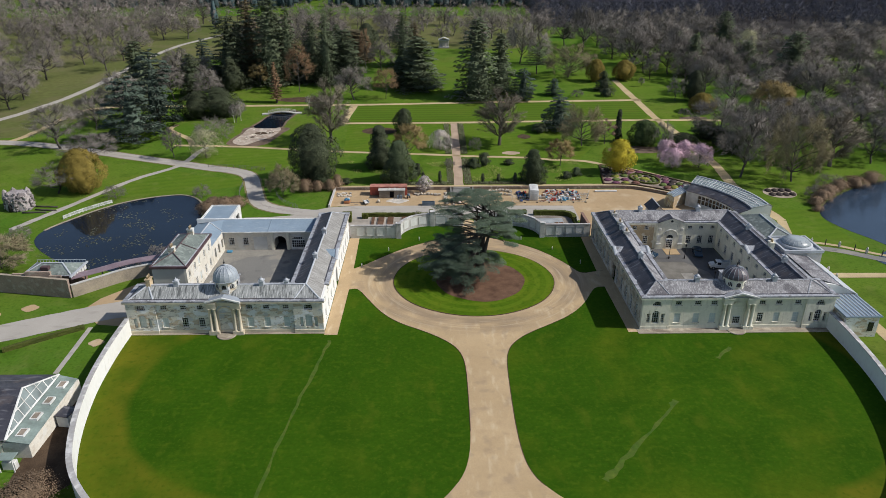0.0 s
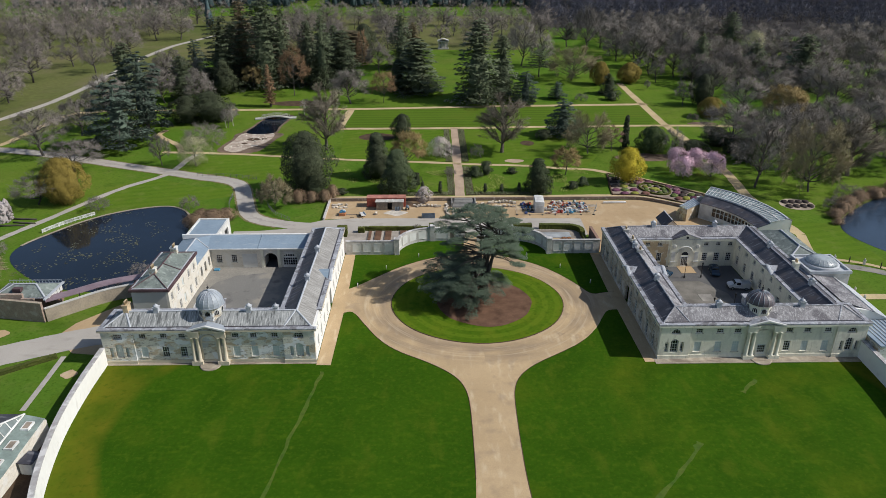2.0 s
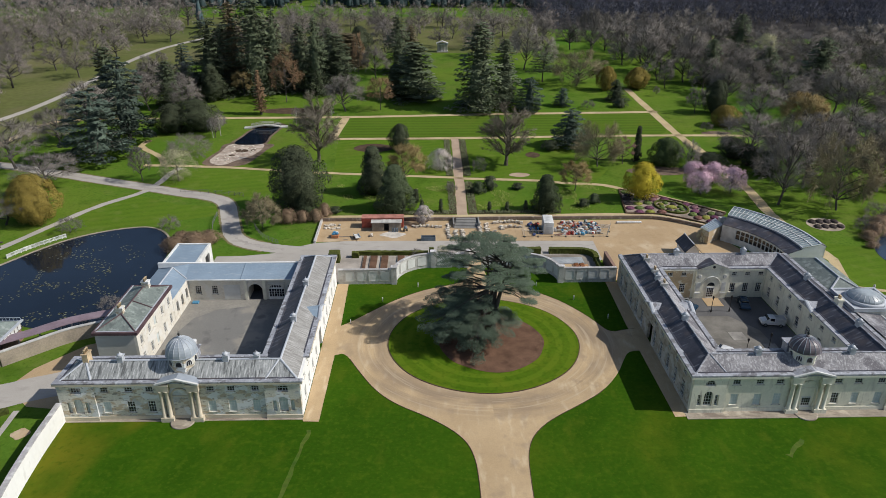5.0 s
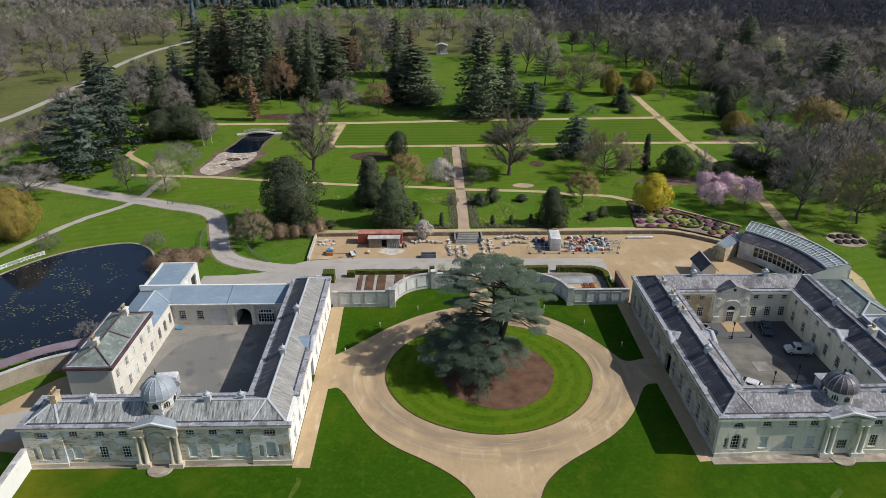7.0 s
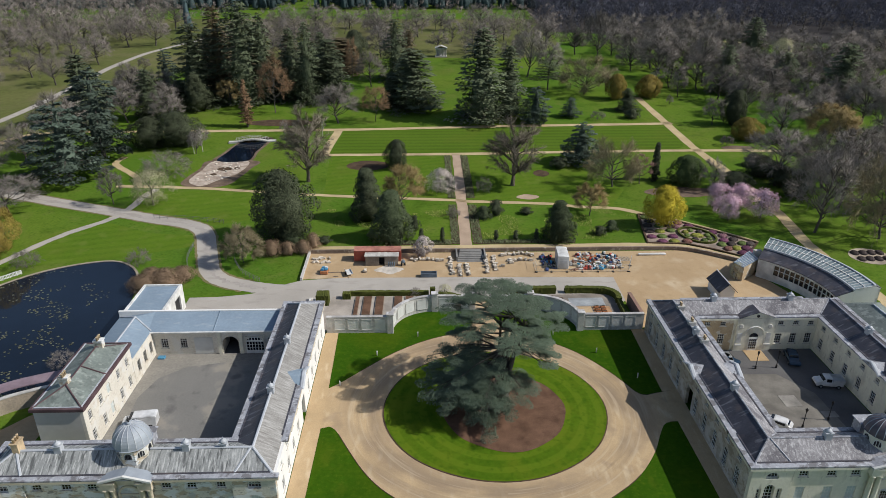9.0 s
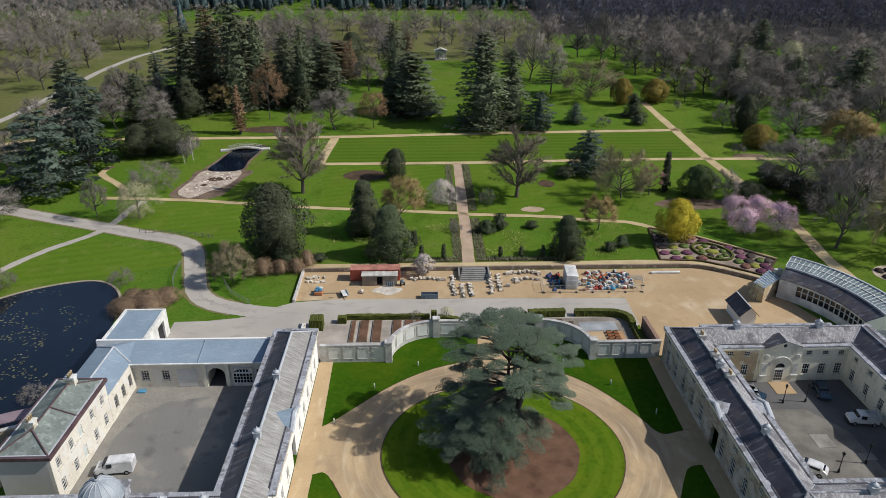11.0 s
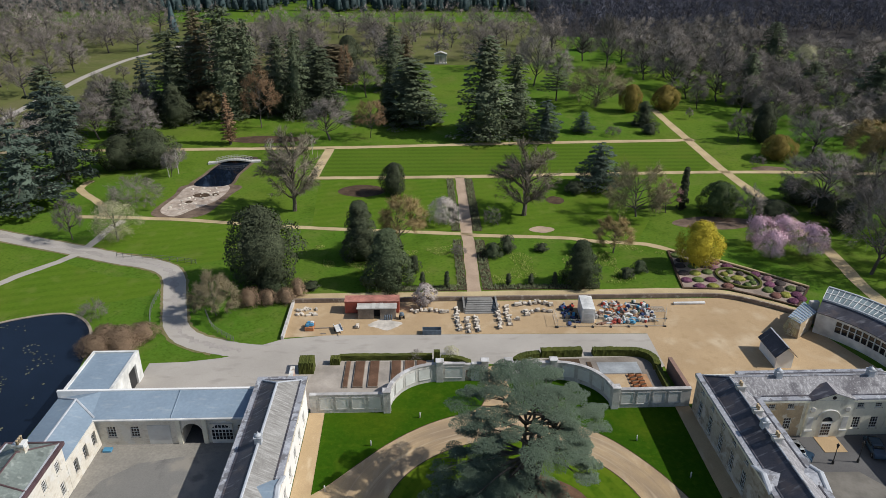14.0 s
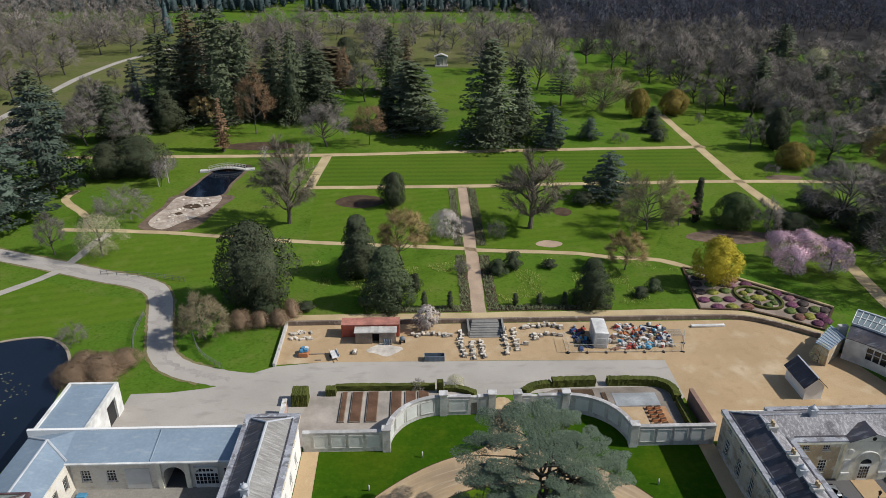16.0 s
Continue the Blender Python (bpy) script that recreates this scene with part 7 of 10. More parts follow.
class Geo:
    """Loose triangles and tubes, gathered fast."""

    def __init__(self):
        self.v, self.f = [], []

    def tube(self, p, q, r0, r1, n=5):
        d = (q - p).normalized()
        a = d.orthogonal().normalized()
        b = d.cross(a)
        k = len(self.v)
        for c, r in ((p, r0), (q, r1)):
            for i in range(n):
                t = 2 * math.pi * i / n
                self.v.append(tuple(c + (a * math.cos(t) + b * math.sin(t)) * r))
        for i in range(n):
            self.f.append((k + i, k + (i + 1) % n, k + n + (i + 1) % n, k + n + i))

    def tri(self, p, q, w):
        k = len(self.v)
        self.v += [tuple(p - w), tuple(p + w), tuple(q)]
        self.f.append((k, k + 1, k + 2))

    def leaf(self, c, a, b):
        k = len(self.v)
        self.v += [tuple(c - a), tuple(c - b * 0.8), tuple(c + a), tuple(c + b)]
        self.f.append((k, k + 1, k + 2, k + 3))

    def mesh(self, name, mid=None, keep=0.4, squash=1.0):
        """The mesh; with a middle given, its leaves are turned outwards and shaded as parts of a round crown."""
        me = bpy.data.meshes.new(name)
        if mid is None:
            me.from_pydata(self.v, [], self.f)
            return me
        co = np.array(self.v)
        out = (co - np.array(mid)) * np.array((1, 1, squash))
        out /= np.linalg.norm(out, axis=1, keepdims=True) + 1e-6
        faces, nrm = [], out.copy()
        for f in self.f:
            ids = list(f)
            a, b, c = co[ids[0]], co[ids[1]], co[ids[2]]
            n = np.cross(b - a, c - a)
            n /= np.linalg.norm(n) + 1e-9
            o = out[ids].mean(axis=0)
            if n @ o < 0:
                ids.reverse()
                n = -n
            nrm[ids] = o + n * keep
            faces.append(ids)
        nrm /= np.linalg.norm(nrm, axis=1, keepdims=True) + 1e-6
        me.from_pydata(self.v, [], faces)
        me.normals_split_custom_set_from_vertices(nrm.tolist())
        NORMALS[me.name] = nrm.astype(np.float32)
        return me


def rvec(rnd):
    while True:
        v = Vector((rnd.uniform(-1, 1), rnd.uniform(-1, 1), rnd.uniform(-1, 1)))
        if 0.05 < v.length < 1:
            return v.normalized()


def bare_geo(seed, h=16.0, w=14.0, levels=3, spread=0.75, twigs=2600, tw=0.030, fork=0.22, low=0.24, open_=0.0, thick=1.0, tl=0.8):
    """A leafless tree: a bent trunk whose limbs each end in a rounded fan of fine twigs, with gaps between the fans."""
    rnd = random.Random(seed)
    wood, fine = Geo(), Geo()
    lobes = {1: 11, 2: 15, 3: 21}[levels]

    def bent(p, q, r0, r1, n, sides, sway):
        last = p
        for i in range(1, n + 1):
            k = p.lerp(q, i / n) + (rvec(rnd) * sway if i < n else Vector())
            wood.tube(last, k, r0 + (r1 - r0) * (i - 1) / n, r0 + (r1 - r0) * i / n, sides if levels > 1 else 3)
            last = k
        return last

    girth = h * 0.027 * thick
    lean = Vector((rnd.uniform(-0.05, 0.05) * h, rnd.uniform(-0.05, 0.05) * h, 0))
    fork_at = bent(Vector((0, 0, -0.2)), lean + Vector((0, 0, h * fork)), girth, girth * 0.78, 3, 8, h * 0.012)
    top = bent(fork_at, lean * 1.6 + Vector((0, 0, h * 0.72)), girth * 0.66, girth * 0.2, 4, 6, h * 0.03)
    mid_z = h * (low + (1 - low) * 0.40)
    share = []
    for i in range(lobes):
        up = -0.42 + 1.36 * (i + 0.5) / lobes + rnd.uniform(-0.08, 0.08)
        az = i * 2.39996 + rnd.uniform(-0.35, 0.35)
        flat = math.sqrt(max(0.04, 1 - min(1, abs(up)) ** 2))
        reach = rnd.uniform(0.58, 0.80)
        c = Vector((math.cos(az) * flat * w / 2 * reach, math.sin(az) * flat * w / 2 * reach, mid_z + up * reach * ((h - mid_z) if up > 0 else (mid_z - h * low))))
        share.append((c, w * rnd.uniform(0.13, 0.22), rnd.uniform(0.6, 1.3)))
    total = sum(k for _, _, k in share)
    for c, rad, k in share:
        root = fork_at.lerp(top, max(0.0, min(0.9, (c.z - fork_at.z) / (h * 0.72 - fork_at.z + 0.1) - rnd.uniform(0.25, 0.6))))
        knee = root.lerp(c, 0.5) + Vector((0, 0, -0.04 * h if c.z < mid_z else 0.02 * h))
        bent(root, knee, girth * 0.44, girth * 0.28, 2 if levels > 1 else 1, 5, h * 0.015)
        bent(knee, c, girth * 0.28, girth * 0.14, 2 if levels > 1 else 1, 4, h * 0.02)
        away = (c - Vector((0, 0, mid_z * 0.8))).normalized()
        ends = []
        for _ in range(5 if levels < 3 else 6):
            d = (away * 0.75 + rvec(rnd) * (0.75 + 0.3 * spread)).normalized()
            tip = c + Vector((d.x, d.y, d.z * 0.8)) * rad * rnd.uniform(0.75, 1.25)
            if levels > 1:
                bent(c.lerp(knee, rnd.random() * 0.5), tip, girth * 0.10, girth * 0.035, 2, 3, rad * 0.12)
            ends.append(tip)
        for _ in range(int(twigs * k / total)):
            tip = rnd.choice(ends)
            p = (knee if open_ else c).lerp(tip, rnd.random() ** (0.7 if open_ else 0.6)) + rvec(rnd) * rad * (0.16 if open_ else 0.36) * rnd.random()
            d = ((tip - c).normalized() * 0.8 + away * 0.3 + rvec(rnd) * 0.85).normalized()
            length = rnd.uniform(0.5, 1.25) * tl * h / 16
            fine.tri(p, p + d * length, d.cross(rvec(rnd)).normalized() * tw * rnd.uniform(0.6, 1.3) * h / 16)
    high, wide = max(v[2] for v in fine.v), sorted(math.hypot(v[0], v[1]) for v in fine.v)[int(len(fine.v) * 0.985)]
    for g in (wood, fine):
        g.v = [(x * w * 0.5 / wide, y * w * 0.5 / wide, z * h / high) for x, y, z in g.v]
    return wood, fine


def leafy_geo(seed, h, w, low=0.12, lobes=60, per=150, size=0.2, top=2.0, core=True, bumps=0.22, lobe=0.11, loose=0.0):
    """A crown of many rounded leaf clumps on a short trunk; top below 1 gives a blunt cone, loose lets the leaves stand off."""
    rnd = random.Random(seed)
    wood, crown = Geo(), Geo()
    wood.tube(Vector((0, 0, -0.2)), Vector((0, 0, h * 0.5)), h * 0.028, h * 0.014, 7)

    def radius(t):
        t = min(1.0, max(0.0, t))
        if top < 1:
            return w / 2 * max(0.05, (1 - t) ** top) * min(1.0, 0.72 + 1.6 * t)
        return w / 2 * max(0.05, math.sin(math.pi * t ** (1.15 / top)) ** 0.6)

    lumps = [(rnd.uniform(0, 2 * math.pi), rnd.uniform(0.2, 1.0), rnd.uniform(-bumps, bumps * 0.7)) for _ in range(22)]

    def lumpy(a, t):
        return max(0.3, 1 + sum(k * math.exp(-((math.remainder(a - b, 2 * math.pi)) ** 2 * 3.0 + (t - c) ** 2 * 22)) for b, c, k in lumps))

    if core:
        n, m = 12, 9
        k = len(crown.v)
        for j in range(m + 1):
            z = h * (low + (1 - low) * (0.02 + 0.90 * j / m))
            for i in range(n):
                a = 2 * math.pi * i / n
                r = radius(0.02 + 0.90 * j / m) * 0.56 * lumpy(a, j / m)
                crown.v.append((r * math.cos(a), r * math.sin(a), z))
        for j in range(m):
            for i in range(n):
                crown.f.append((k + j * n + i, k + j * n + (i + 1) % n, k + (j + 1) * n + (i + 1) % n, k + (j + 1) * n + i))
        crown.f.append(tuple(k + i for i in range(n))[::-1])
    for i in range(lobes):
        t = ((i + rnd.random()) / lobes) ** 0.9
        a = i * 2.39996 + rnd.uniform(-0.5, 0.5)
        s = w * lobe * rnd.uniform(0.85, 1.45)
        r = max(0.0, radius(t) * lumpy(a, t) - s * rnd.uniform(0.5, 1.0))
        c = Vector((r * math.cos(a), r * math.sin(a), min(h * (low + (1 - low) * t), h - s * 0.75)))
        if i % 3 == 0:
            wood.tube(Vector((0, 0, max(h * 0.06, c.z * 0.55))), c, h * 0.009, h * 0.003, 4)
        face = Vector((math.cos(a), math.sin(a), 0.7)).normalized()
        for _ in range(int(per * (s / (w * lobe)) ** 2)):
            d = (rvec(rnd) + face * 0.75).normalized()
            p = c + Vector((d.x, d.y, d.z * 0.85)) * s * (1 - 0.35 * rnd.random() ** 2 + loose * rnd.random() ** 2)
            n = (d + rvec(rnd) * 0.5).normalized()
            u = n.orthogonal().normalized()
            k = rnd.random() * 6.28
            u = (u * math.cos(k) + n.cross(u) * math.sin(k)).normalized()
            crown.leaf(p, u * size * rnd.uniform(0.6, 1.25), n.cross(u) * size * rnd.uniform(0.35, 0.7))
    return wood, crown


def tiered_geo(seed, h, w, limbs, power=0.8, low=0.06, droop=0.12, per=46, size=0.42, core=0.35, plate=0.30, start=0.3):
    """A conifer with limbs in tiers that carry flat sprays of needles."""
    rnd = random.Random(seed)
    wood, crown = Geo(), Geo()
    wood.tube(Vector((0, 0, -0.2)), Vector((0, 0, h * 0.6)), h * 0.026, h * 0.013, 7)
    wood.tube(Vector((0, 0, h * 0.6)), Vector((0, 0, h * 0.99)), h * 0.013, h * 0.002, 5)
    if core:
        n = 9
        prof = [(0.02, low), (core, low + 0.05), (core * 0.75, 0.4), (core * 0.4, 0.7), (0.02, 0.97)]
        k = len(crown.v)
        for r, z in prof:
            for i in range(n):
                a = 2 * math.pi * i / n
                rr = r * w / 2 * rnd.uniform(0.7, 1.3)
                crown.v.append((rr * math.cos(a), rr * math.sin(a), z * h))
        for j in range(len(prof) - 1):
            for i in range(n):
                crown.f.append((k + j * n + i, k + j * n + (i + 1) % n, k + (j + 1) * n + (i + 1) % n, k + (j + 1) * n + i))
    swell = [(rnd.uniform(0, 6.28), rnd.uniform(0.0, 0.95), rnd.uniform(-0.45, 0.30)) for _ in range(14)]
    for i in range(limbs):
        t = (i + rnd.random()) / limbs
        z = h * (low + (1 - low) * t ** 1.1)
        a = i * 2.399 + rnd.uniform(-0.3, 0.3)
        length = w / 2 * ((1 - t) ** power * 0.93 + 0.07) * rnd.uniform(0.70, 1.08) * (1 + sum(k * math.exp(-(math.remainder(a - u, 2 * math.pi) ** 2 * 1.6 + (t - v) ** 2 * 30)) for u, v, k in swell))
        out = Vector((math.cos(a), math.sin(a), 0))
        tip = Vector((0, 0, z)) + out * length - Vector((0, 0, droop * length * rnd.uniform(0.4, 1.6)))
        root = Vector((0, 0, z))
        if length > 1.2:
            wood.tube(root, root.lerp(tip, 0.8), 0.02 * length + 0.03, 0.03, 3)
        spray(crown, rnd, root, tip, int(per * (0.35 + 0.65 * length / (w / 2))), size, plate, start)
    return wood, crown


def spray(crown, rnd, root, tip, n, size, plate, start=0.3):
    d = tip - root
    length = d.length
    d.normalize()
    side = d.cross(Vector((0, 0, 1)))
    side = side.normalized() if side.length > 0.01 else Vector((1, 0, 0))
    for _ in range(n):
        t = start + (1 - start) * rnd.random() ** 0.7
        width = plate * length * math.sin(math.pi * min(1, 0.15 + 0.85 * t)) ** 0.5 + 0.15
        c = root + d * length * t + side * width * rnd.uniform(-1, 1) + Vector((0, 0, rnd.uniform(-0.20, 0.25) * (0.4 + 0.12 * length)))
        u = (d * rnd.uniform(0.3, 1) + side * rnd.uniform(-1, 1) + Vector((0, 0, rnd.uniform(-0.45, 0.25)))).normalized()
        nrm = (Vector((0, 0, 1)) + rvec(rnd) * 0.6).normalized()
        crown.leaf(c, u * size * rnd.uniform(0.6, 1.3), nrm.cross(u).normalized() * size * rnd.uniform(0.3, 0.6))


KINDS = {}


def kind(key, geo, h, w, mat, name, label, category="tree", bark=None, leafname="crown"):
    """Sets up one kind of tree, of a standard height and width, out of sight of nothing: its first copy is the tree itself."""
    wood, crown = geo
    KINDS.setdefault(key, []).append((wood.mesh("trunk"), crown.mesh(leafname, (0, 0, h * 0.38), 0.9 if "bare_tree" in name or "oak" in name or "budding" in name else (0.8 if "conifer" in name or "cedar" in name else 1.2), 0.8), h, w, mat, name, label, category, bark or BARK, leafname))


def plant(key, x, y, h, w, turn=None, label="", group=""):
    row = KINDS[key]
    k = (int(abs(x) * 7 + abs(y) * 13)) % len(row)
    trunk, crown, h0, w0, mat, name, lab, cat, bark, leafname = row[k]
    if key in ("cone", "browncone", "yewcone", "holly"):
        w *= 1.45 if "cone" in key and key != "yewcone" else 1.2
    t = turn if turn is not None else (x * 37 + y * 91) % 360
    ob = thing(name, label or lab, cat, pose(x, y, rise(y) - 0.05, 0, 0, t) @ Matrix.Diagonal((w / w0, w / w0, h / h0, 1)), group)
    part("trunk", trunk, bark, ob)
    part(leafname, crown, mat, ob)
    return ob


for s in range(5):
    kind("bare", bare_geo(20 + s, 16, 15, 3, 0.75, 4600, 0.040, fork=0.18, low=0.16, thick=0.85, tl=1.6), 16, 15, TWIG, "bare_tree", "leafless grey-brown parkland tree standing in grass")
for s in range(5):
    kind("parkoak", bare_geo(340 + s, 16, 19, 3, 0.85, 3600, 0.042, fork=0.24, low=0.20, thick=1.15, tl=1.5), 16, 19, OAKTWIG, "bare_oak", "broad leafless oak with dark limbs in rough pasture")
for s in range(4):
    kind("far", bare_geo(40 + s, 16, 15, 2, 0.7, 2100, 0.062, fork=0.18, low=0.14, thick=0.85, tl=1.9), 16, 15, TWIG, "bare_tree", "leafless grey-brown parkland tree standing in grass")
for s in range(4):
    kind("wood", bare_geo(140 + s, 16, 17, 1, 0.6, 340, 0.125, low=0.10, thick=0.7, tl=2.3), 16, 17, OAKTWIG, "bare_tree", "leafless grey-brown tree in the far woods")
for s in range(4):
    kind("darkwood", bare_geo(160 + s, 16, 17, 1, 0.6, 340, 0.15, low=0.06, thick=0.7, tl=2.3), 16, 17, SHADEHAZETWIG, "bare_tree", "leafless far tree with cloud shade and haze in its colour")
for s in range(2):
    kind("farcone", tiered_geo(150 + s, 28, 13, 30, 0.7, 0.03, 0.3, 8, 1.4, 0.6, 0.3), 28, 13, HAZECONIF, "conifer_tree", "conifer in the far woods with blue haze in its colour")
for s in range(2):
    kind("widebare", bare_geo(170 + s, 16, 24, 3, 1.0, 9500, 0.05, fork=0.14, low=0.04, thick=0.9, tl=1.6), 16, 24, OLIVETWIG, "bare_tree", "low spreading leafless tree with olive-brown twigs")
kind("opencedar", tiered_geo(77, 14, 17, 46, 0.35, 0.38, -0.02, 90, 0.42, 0, 0.34), 14, 17, CONIF, "cedar_tree", "dark flat-topped cedar with a clear trunk")
for s in (78, 79):
    kind("browncone", tiered_geo(s, 28, 11, 120, 0.40, 0.04, 0.2, 52, 0.48, 0.34, 0.42, 0.12), 28, 11, BROWNCONIF, "brown_conifer", "tall olive-brown conifer in the garden belt")
kind("oak", bare_geo(61, 20, 16, 3, 0.9, 8200, 0.040, fork=0.16, low=0.12, open_=0.45, thick=1.1, tl=1.3), 20, 16, LAWNTWIG, "bare_tree", "tall leafless tree with open limbs on the lawn", bark=PALEBARK)
kind("birch", bare_geo(66, 8, 4, 2, 0.6, 1500, 0.04, fork=0.3, low=0.25, thick=0.7, tl=1.2), 8, 4, TWIG, "birch_tree", "slim white-stemmed birch on the grass", bark=BIRCHBARK)
for s in range(2):
    kind("redbare", bare_geo(50 + s, 16, 13, 3, 0.6, 4200, 0.036, low=0.14, thick=0.5, tl=1.5), 16, 13, REDTWIG, "bare_tree", "leafless tree with reddish brown twigs")
    kind("goldbare", bare_geo(55 + s, 13, 11, 3, 0.7, 7000, 0.052, low=0.18, thick=0.6, tl=1.7), 13, 11, GOLDTWIG, "budding_tree", "tree with golden budding twigs on the lawn")
kind("purple", bare_geo(58, 10, 7, 3, 0.7, 2800, 0.06, low=0.1, thick=0.6), 10, 7, PURPLET, "budding_tree", "small tree with purple-brown twigs")
kind("shrubby", bare_geo(63, 8, 12, 3, 0.95, 4200, 0.055, fork=0.10, low=0.04, thick=0.35, tl=2.2), 8, 12, TWIG, "bare_shrub", "low wide leafless grey shrub", "shrub")
kind("reds", leafy_geo(64, 5, 6, 0.0, 56, 110, 0.10, 1.7, bumps=0.35, lobe=0.14, loose=0.6), 5, 6, REED, "bare_shrub", "rounded straw-brown leafless shrub", "shrub")
kind("tanshrub", bare_geo(65, 9, 9.5, 3, 0.9, 9000, 0.06, fork=0.08, low=0.02, thick=0.5, tl=1.8), 9, 9.5, OLIVETWIG, "bare_shrub", "tall olive-brown leafless shrub by the drive", "shrub")
kind("cedar", tiered_geo(70, 24, 26, 70, 0.45, 0.08, 0.10, 130, 0.62, 0.25, 0.36), 24, 26, CEDAR, "cedar_tree", "blue-green cedar with broad drooping tiers")
kind("cedar", tiered_geo(71, 24, 24, 60, 0.40, 0.10, 0.08, 130, 0.60, 0.22, 0.36), 24, 24, CEDAR, "cedar_tree", "blue-green cedar with broad drooping tiers")
for s, pw, dr, w0 in ((72, 0.34, 0.16, 19), (73, 0.42, 0.24, 16), (74, 0.28, 0.12, 20), (76, 0.38, 0.20, 18), (172, 0.52, 0.10, 19)):
    kind("cone", tiered_geo(s, 28, w0, 120, pw, 0.02, dr, 66, 0.56, 0.34, 0.42, 0.12), 28, w0, CONIF, "conifer_tree", "broad dark green conifer in the garden belt")
kind("redcone", tiered_geo(75, 17, 6, 90, 0.6, 0.10, 0.1, 60, 0.30, 0.3), 17, 4.5, REDTWIG, "brown_conifer", "slim rusty brown deciduous conifer")
kind("ever", leafy_geo(80, 17, 16, 0.02, 150, 105, 0.22, 1.35, bumps=0.35, lobe=0.10), 17, 16, EVERG, "evergreen_tree", "broad dense dark evergreen tree")
kind("ever", leafy_geo(81, 12, 12, 0.0, 105, 90, 0.20, 1.5, bumps=0.4, lobe=0.11), 12, 12, EVERG, "evergreen_tree", "broad dense dark evergreen tree")
kind("laurel", leafy_geo(93, 8, 10, 0.0, 90, 85, 0.18, 1.8, bumps=0.3, lobe=0.11), 8, 10, LAUREL, "laurel_tree", "broad glossy green laurel on the lawn")
kind("yewcone", leafy_geo(82, 13, 8.5, 0.0, 110, 80, 0.19, 0.55, bumps=0.4, lobe=0.12), 13, 8.5, EVERG, "yew_tree", "dense dark green conical yew")
kind("holly", leafy_geo(83, 12, 9, 0.0, 100, 85, 0.19, 0.5, bumps=0.4, lobe=0.125), 12, 9, HOLLY, "holly_tree", "grey-green broadleaf evergreen tree")
kind("bush", leafy_geo(84, 4, 5, 0.0, 34, 70, 0.14, 1.7, bumps=0.35, lobe=0.14), 4, 5, HOLLY, "evergreen_bush", "rounded dark green garden bush", "shrub")
kind("bush", leafy_geo(85, 4, 4.5, 0.0, 30, 70, 0.14, 1.4, bumps=0.35, lobe=0.15), 4, 4.5, EVERG, "evergreen_bush", "rounded dark green garden bush", "shrub")
kind("slim", leafy_geo(86, 4, 1.3, 0.0, 26, 26, 0.14, 1.4, bumps=0.08, lobe=0.22), 4, 1.3, EVERG, "clipped_yew", "slim upright clipped yew", "shrub")
kind("cypress", leafy_geo(87, 11, 3.3, 0.0, 60, 48, 0.20, 0.55, bumps=0.25, lobe=0.16), 11, 3.3, EVERG, "cypress_tree", "narrow dark green cypress")
kind("yellow", leafy_geo(88, 10.5, 11, 0.06, 100, 75, 0.21, 1.35, bumps=0.5, lobe=0.105, loose=0.25), 10.5, 11, YELLOW, "yellow_tree", "bright yellow spring-leaved tree")
kind("olive", leafy_geo(89, 12, 15, 0.0, 170, 95, 0.19, 1.45, bumps=0.34, lobe=0.085, loose=0.1), 12, 15, OLIVE, "golden_tree", "rounded golden-olive leaved tree")
kind("pink", leafy_geo(90, 9, 11, 0.2, 44, 70, 0.24, 1.6, False, bumps=0.6, lobe=0.10, loose=0.8), 9, 11, PINK, "cherry_tree", "spreading cherry tree in pale pink blossom")
kind("whiteb", leafy_geo(91, 6, 8, 0.06, 46, 60, 0.17, 1.7, False, bumps=0.45, lobe=0.12, loose=0.5), 6, 8, WHITEB, "magnolia_tree", "low magnolia covered in white blossom")
kind("paleb", leafy_geo(92, 9, 11, 0.10, 60, 70, 0.15, 1.4, False, bumps=0.45, lobe=0.10, loose=0.7), 9, 11, PALEB, "spring_tree", "small tree with pale cream spring leaf")

# named trees of the gardens, from the west
for key, x, y, h, w in (("cedar", -110.6, 122.1, 22, 28), ("cedar", -109.3, 141.9, 27, 26), ("ever", -90.1, 153, 11, 16), ("ever", -98, 151, 10, 13), ("shrubby", -83.8, 123.2, 8.5, 15), ("birch", -82.4, 144.4, 7.5, 4.2), ("birch", -80.6, 146.8, 8, 3.6), ("birch", -57, 159.2, 7, 3.4), ("birch", -45.1, 163, 6.5, 3.2), ("paleb", -81.2, 104.1, 9, 11), ("bare", -91.6, 104.6, 10.8, 7.3)):
    plant(key, x, y, h, w)
for key, x, y, h, w in (("ever", -43.5, 82.5, 17, 16), ("oak", -43.5, 120, 23, 16.5), ("yewcone", -25, 94, 13.2, 9.4), ("goldbare", -16.1, 98.3, 13.5, 12), ("holly", -18.6, 82, 12.3, 10), ("ever", -19, 130, 8.8, 7.8), ("whiteb", -6.5, 112, 6.2, 8.1), ("oak", 13.8, 116, 20.5, 17.5)):
    plant(key, x, y, h, w)
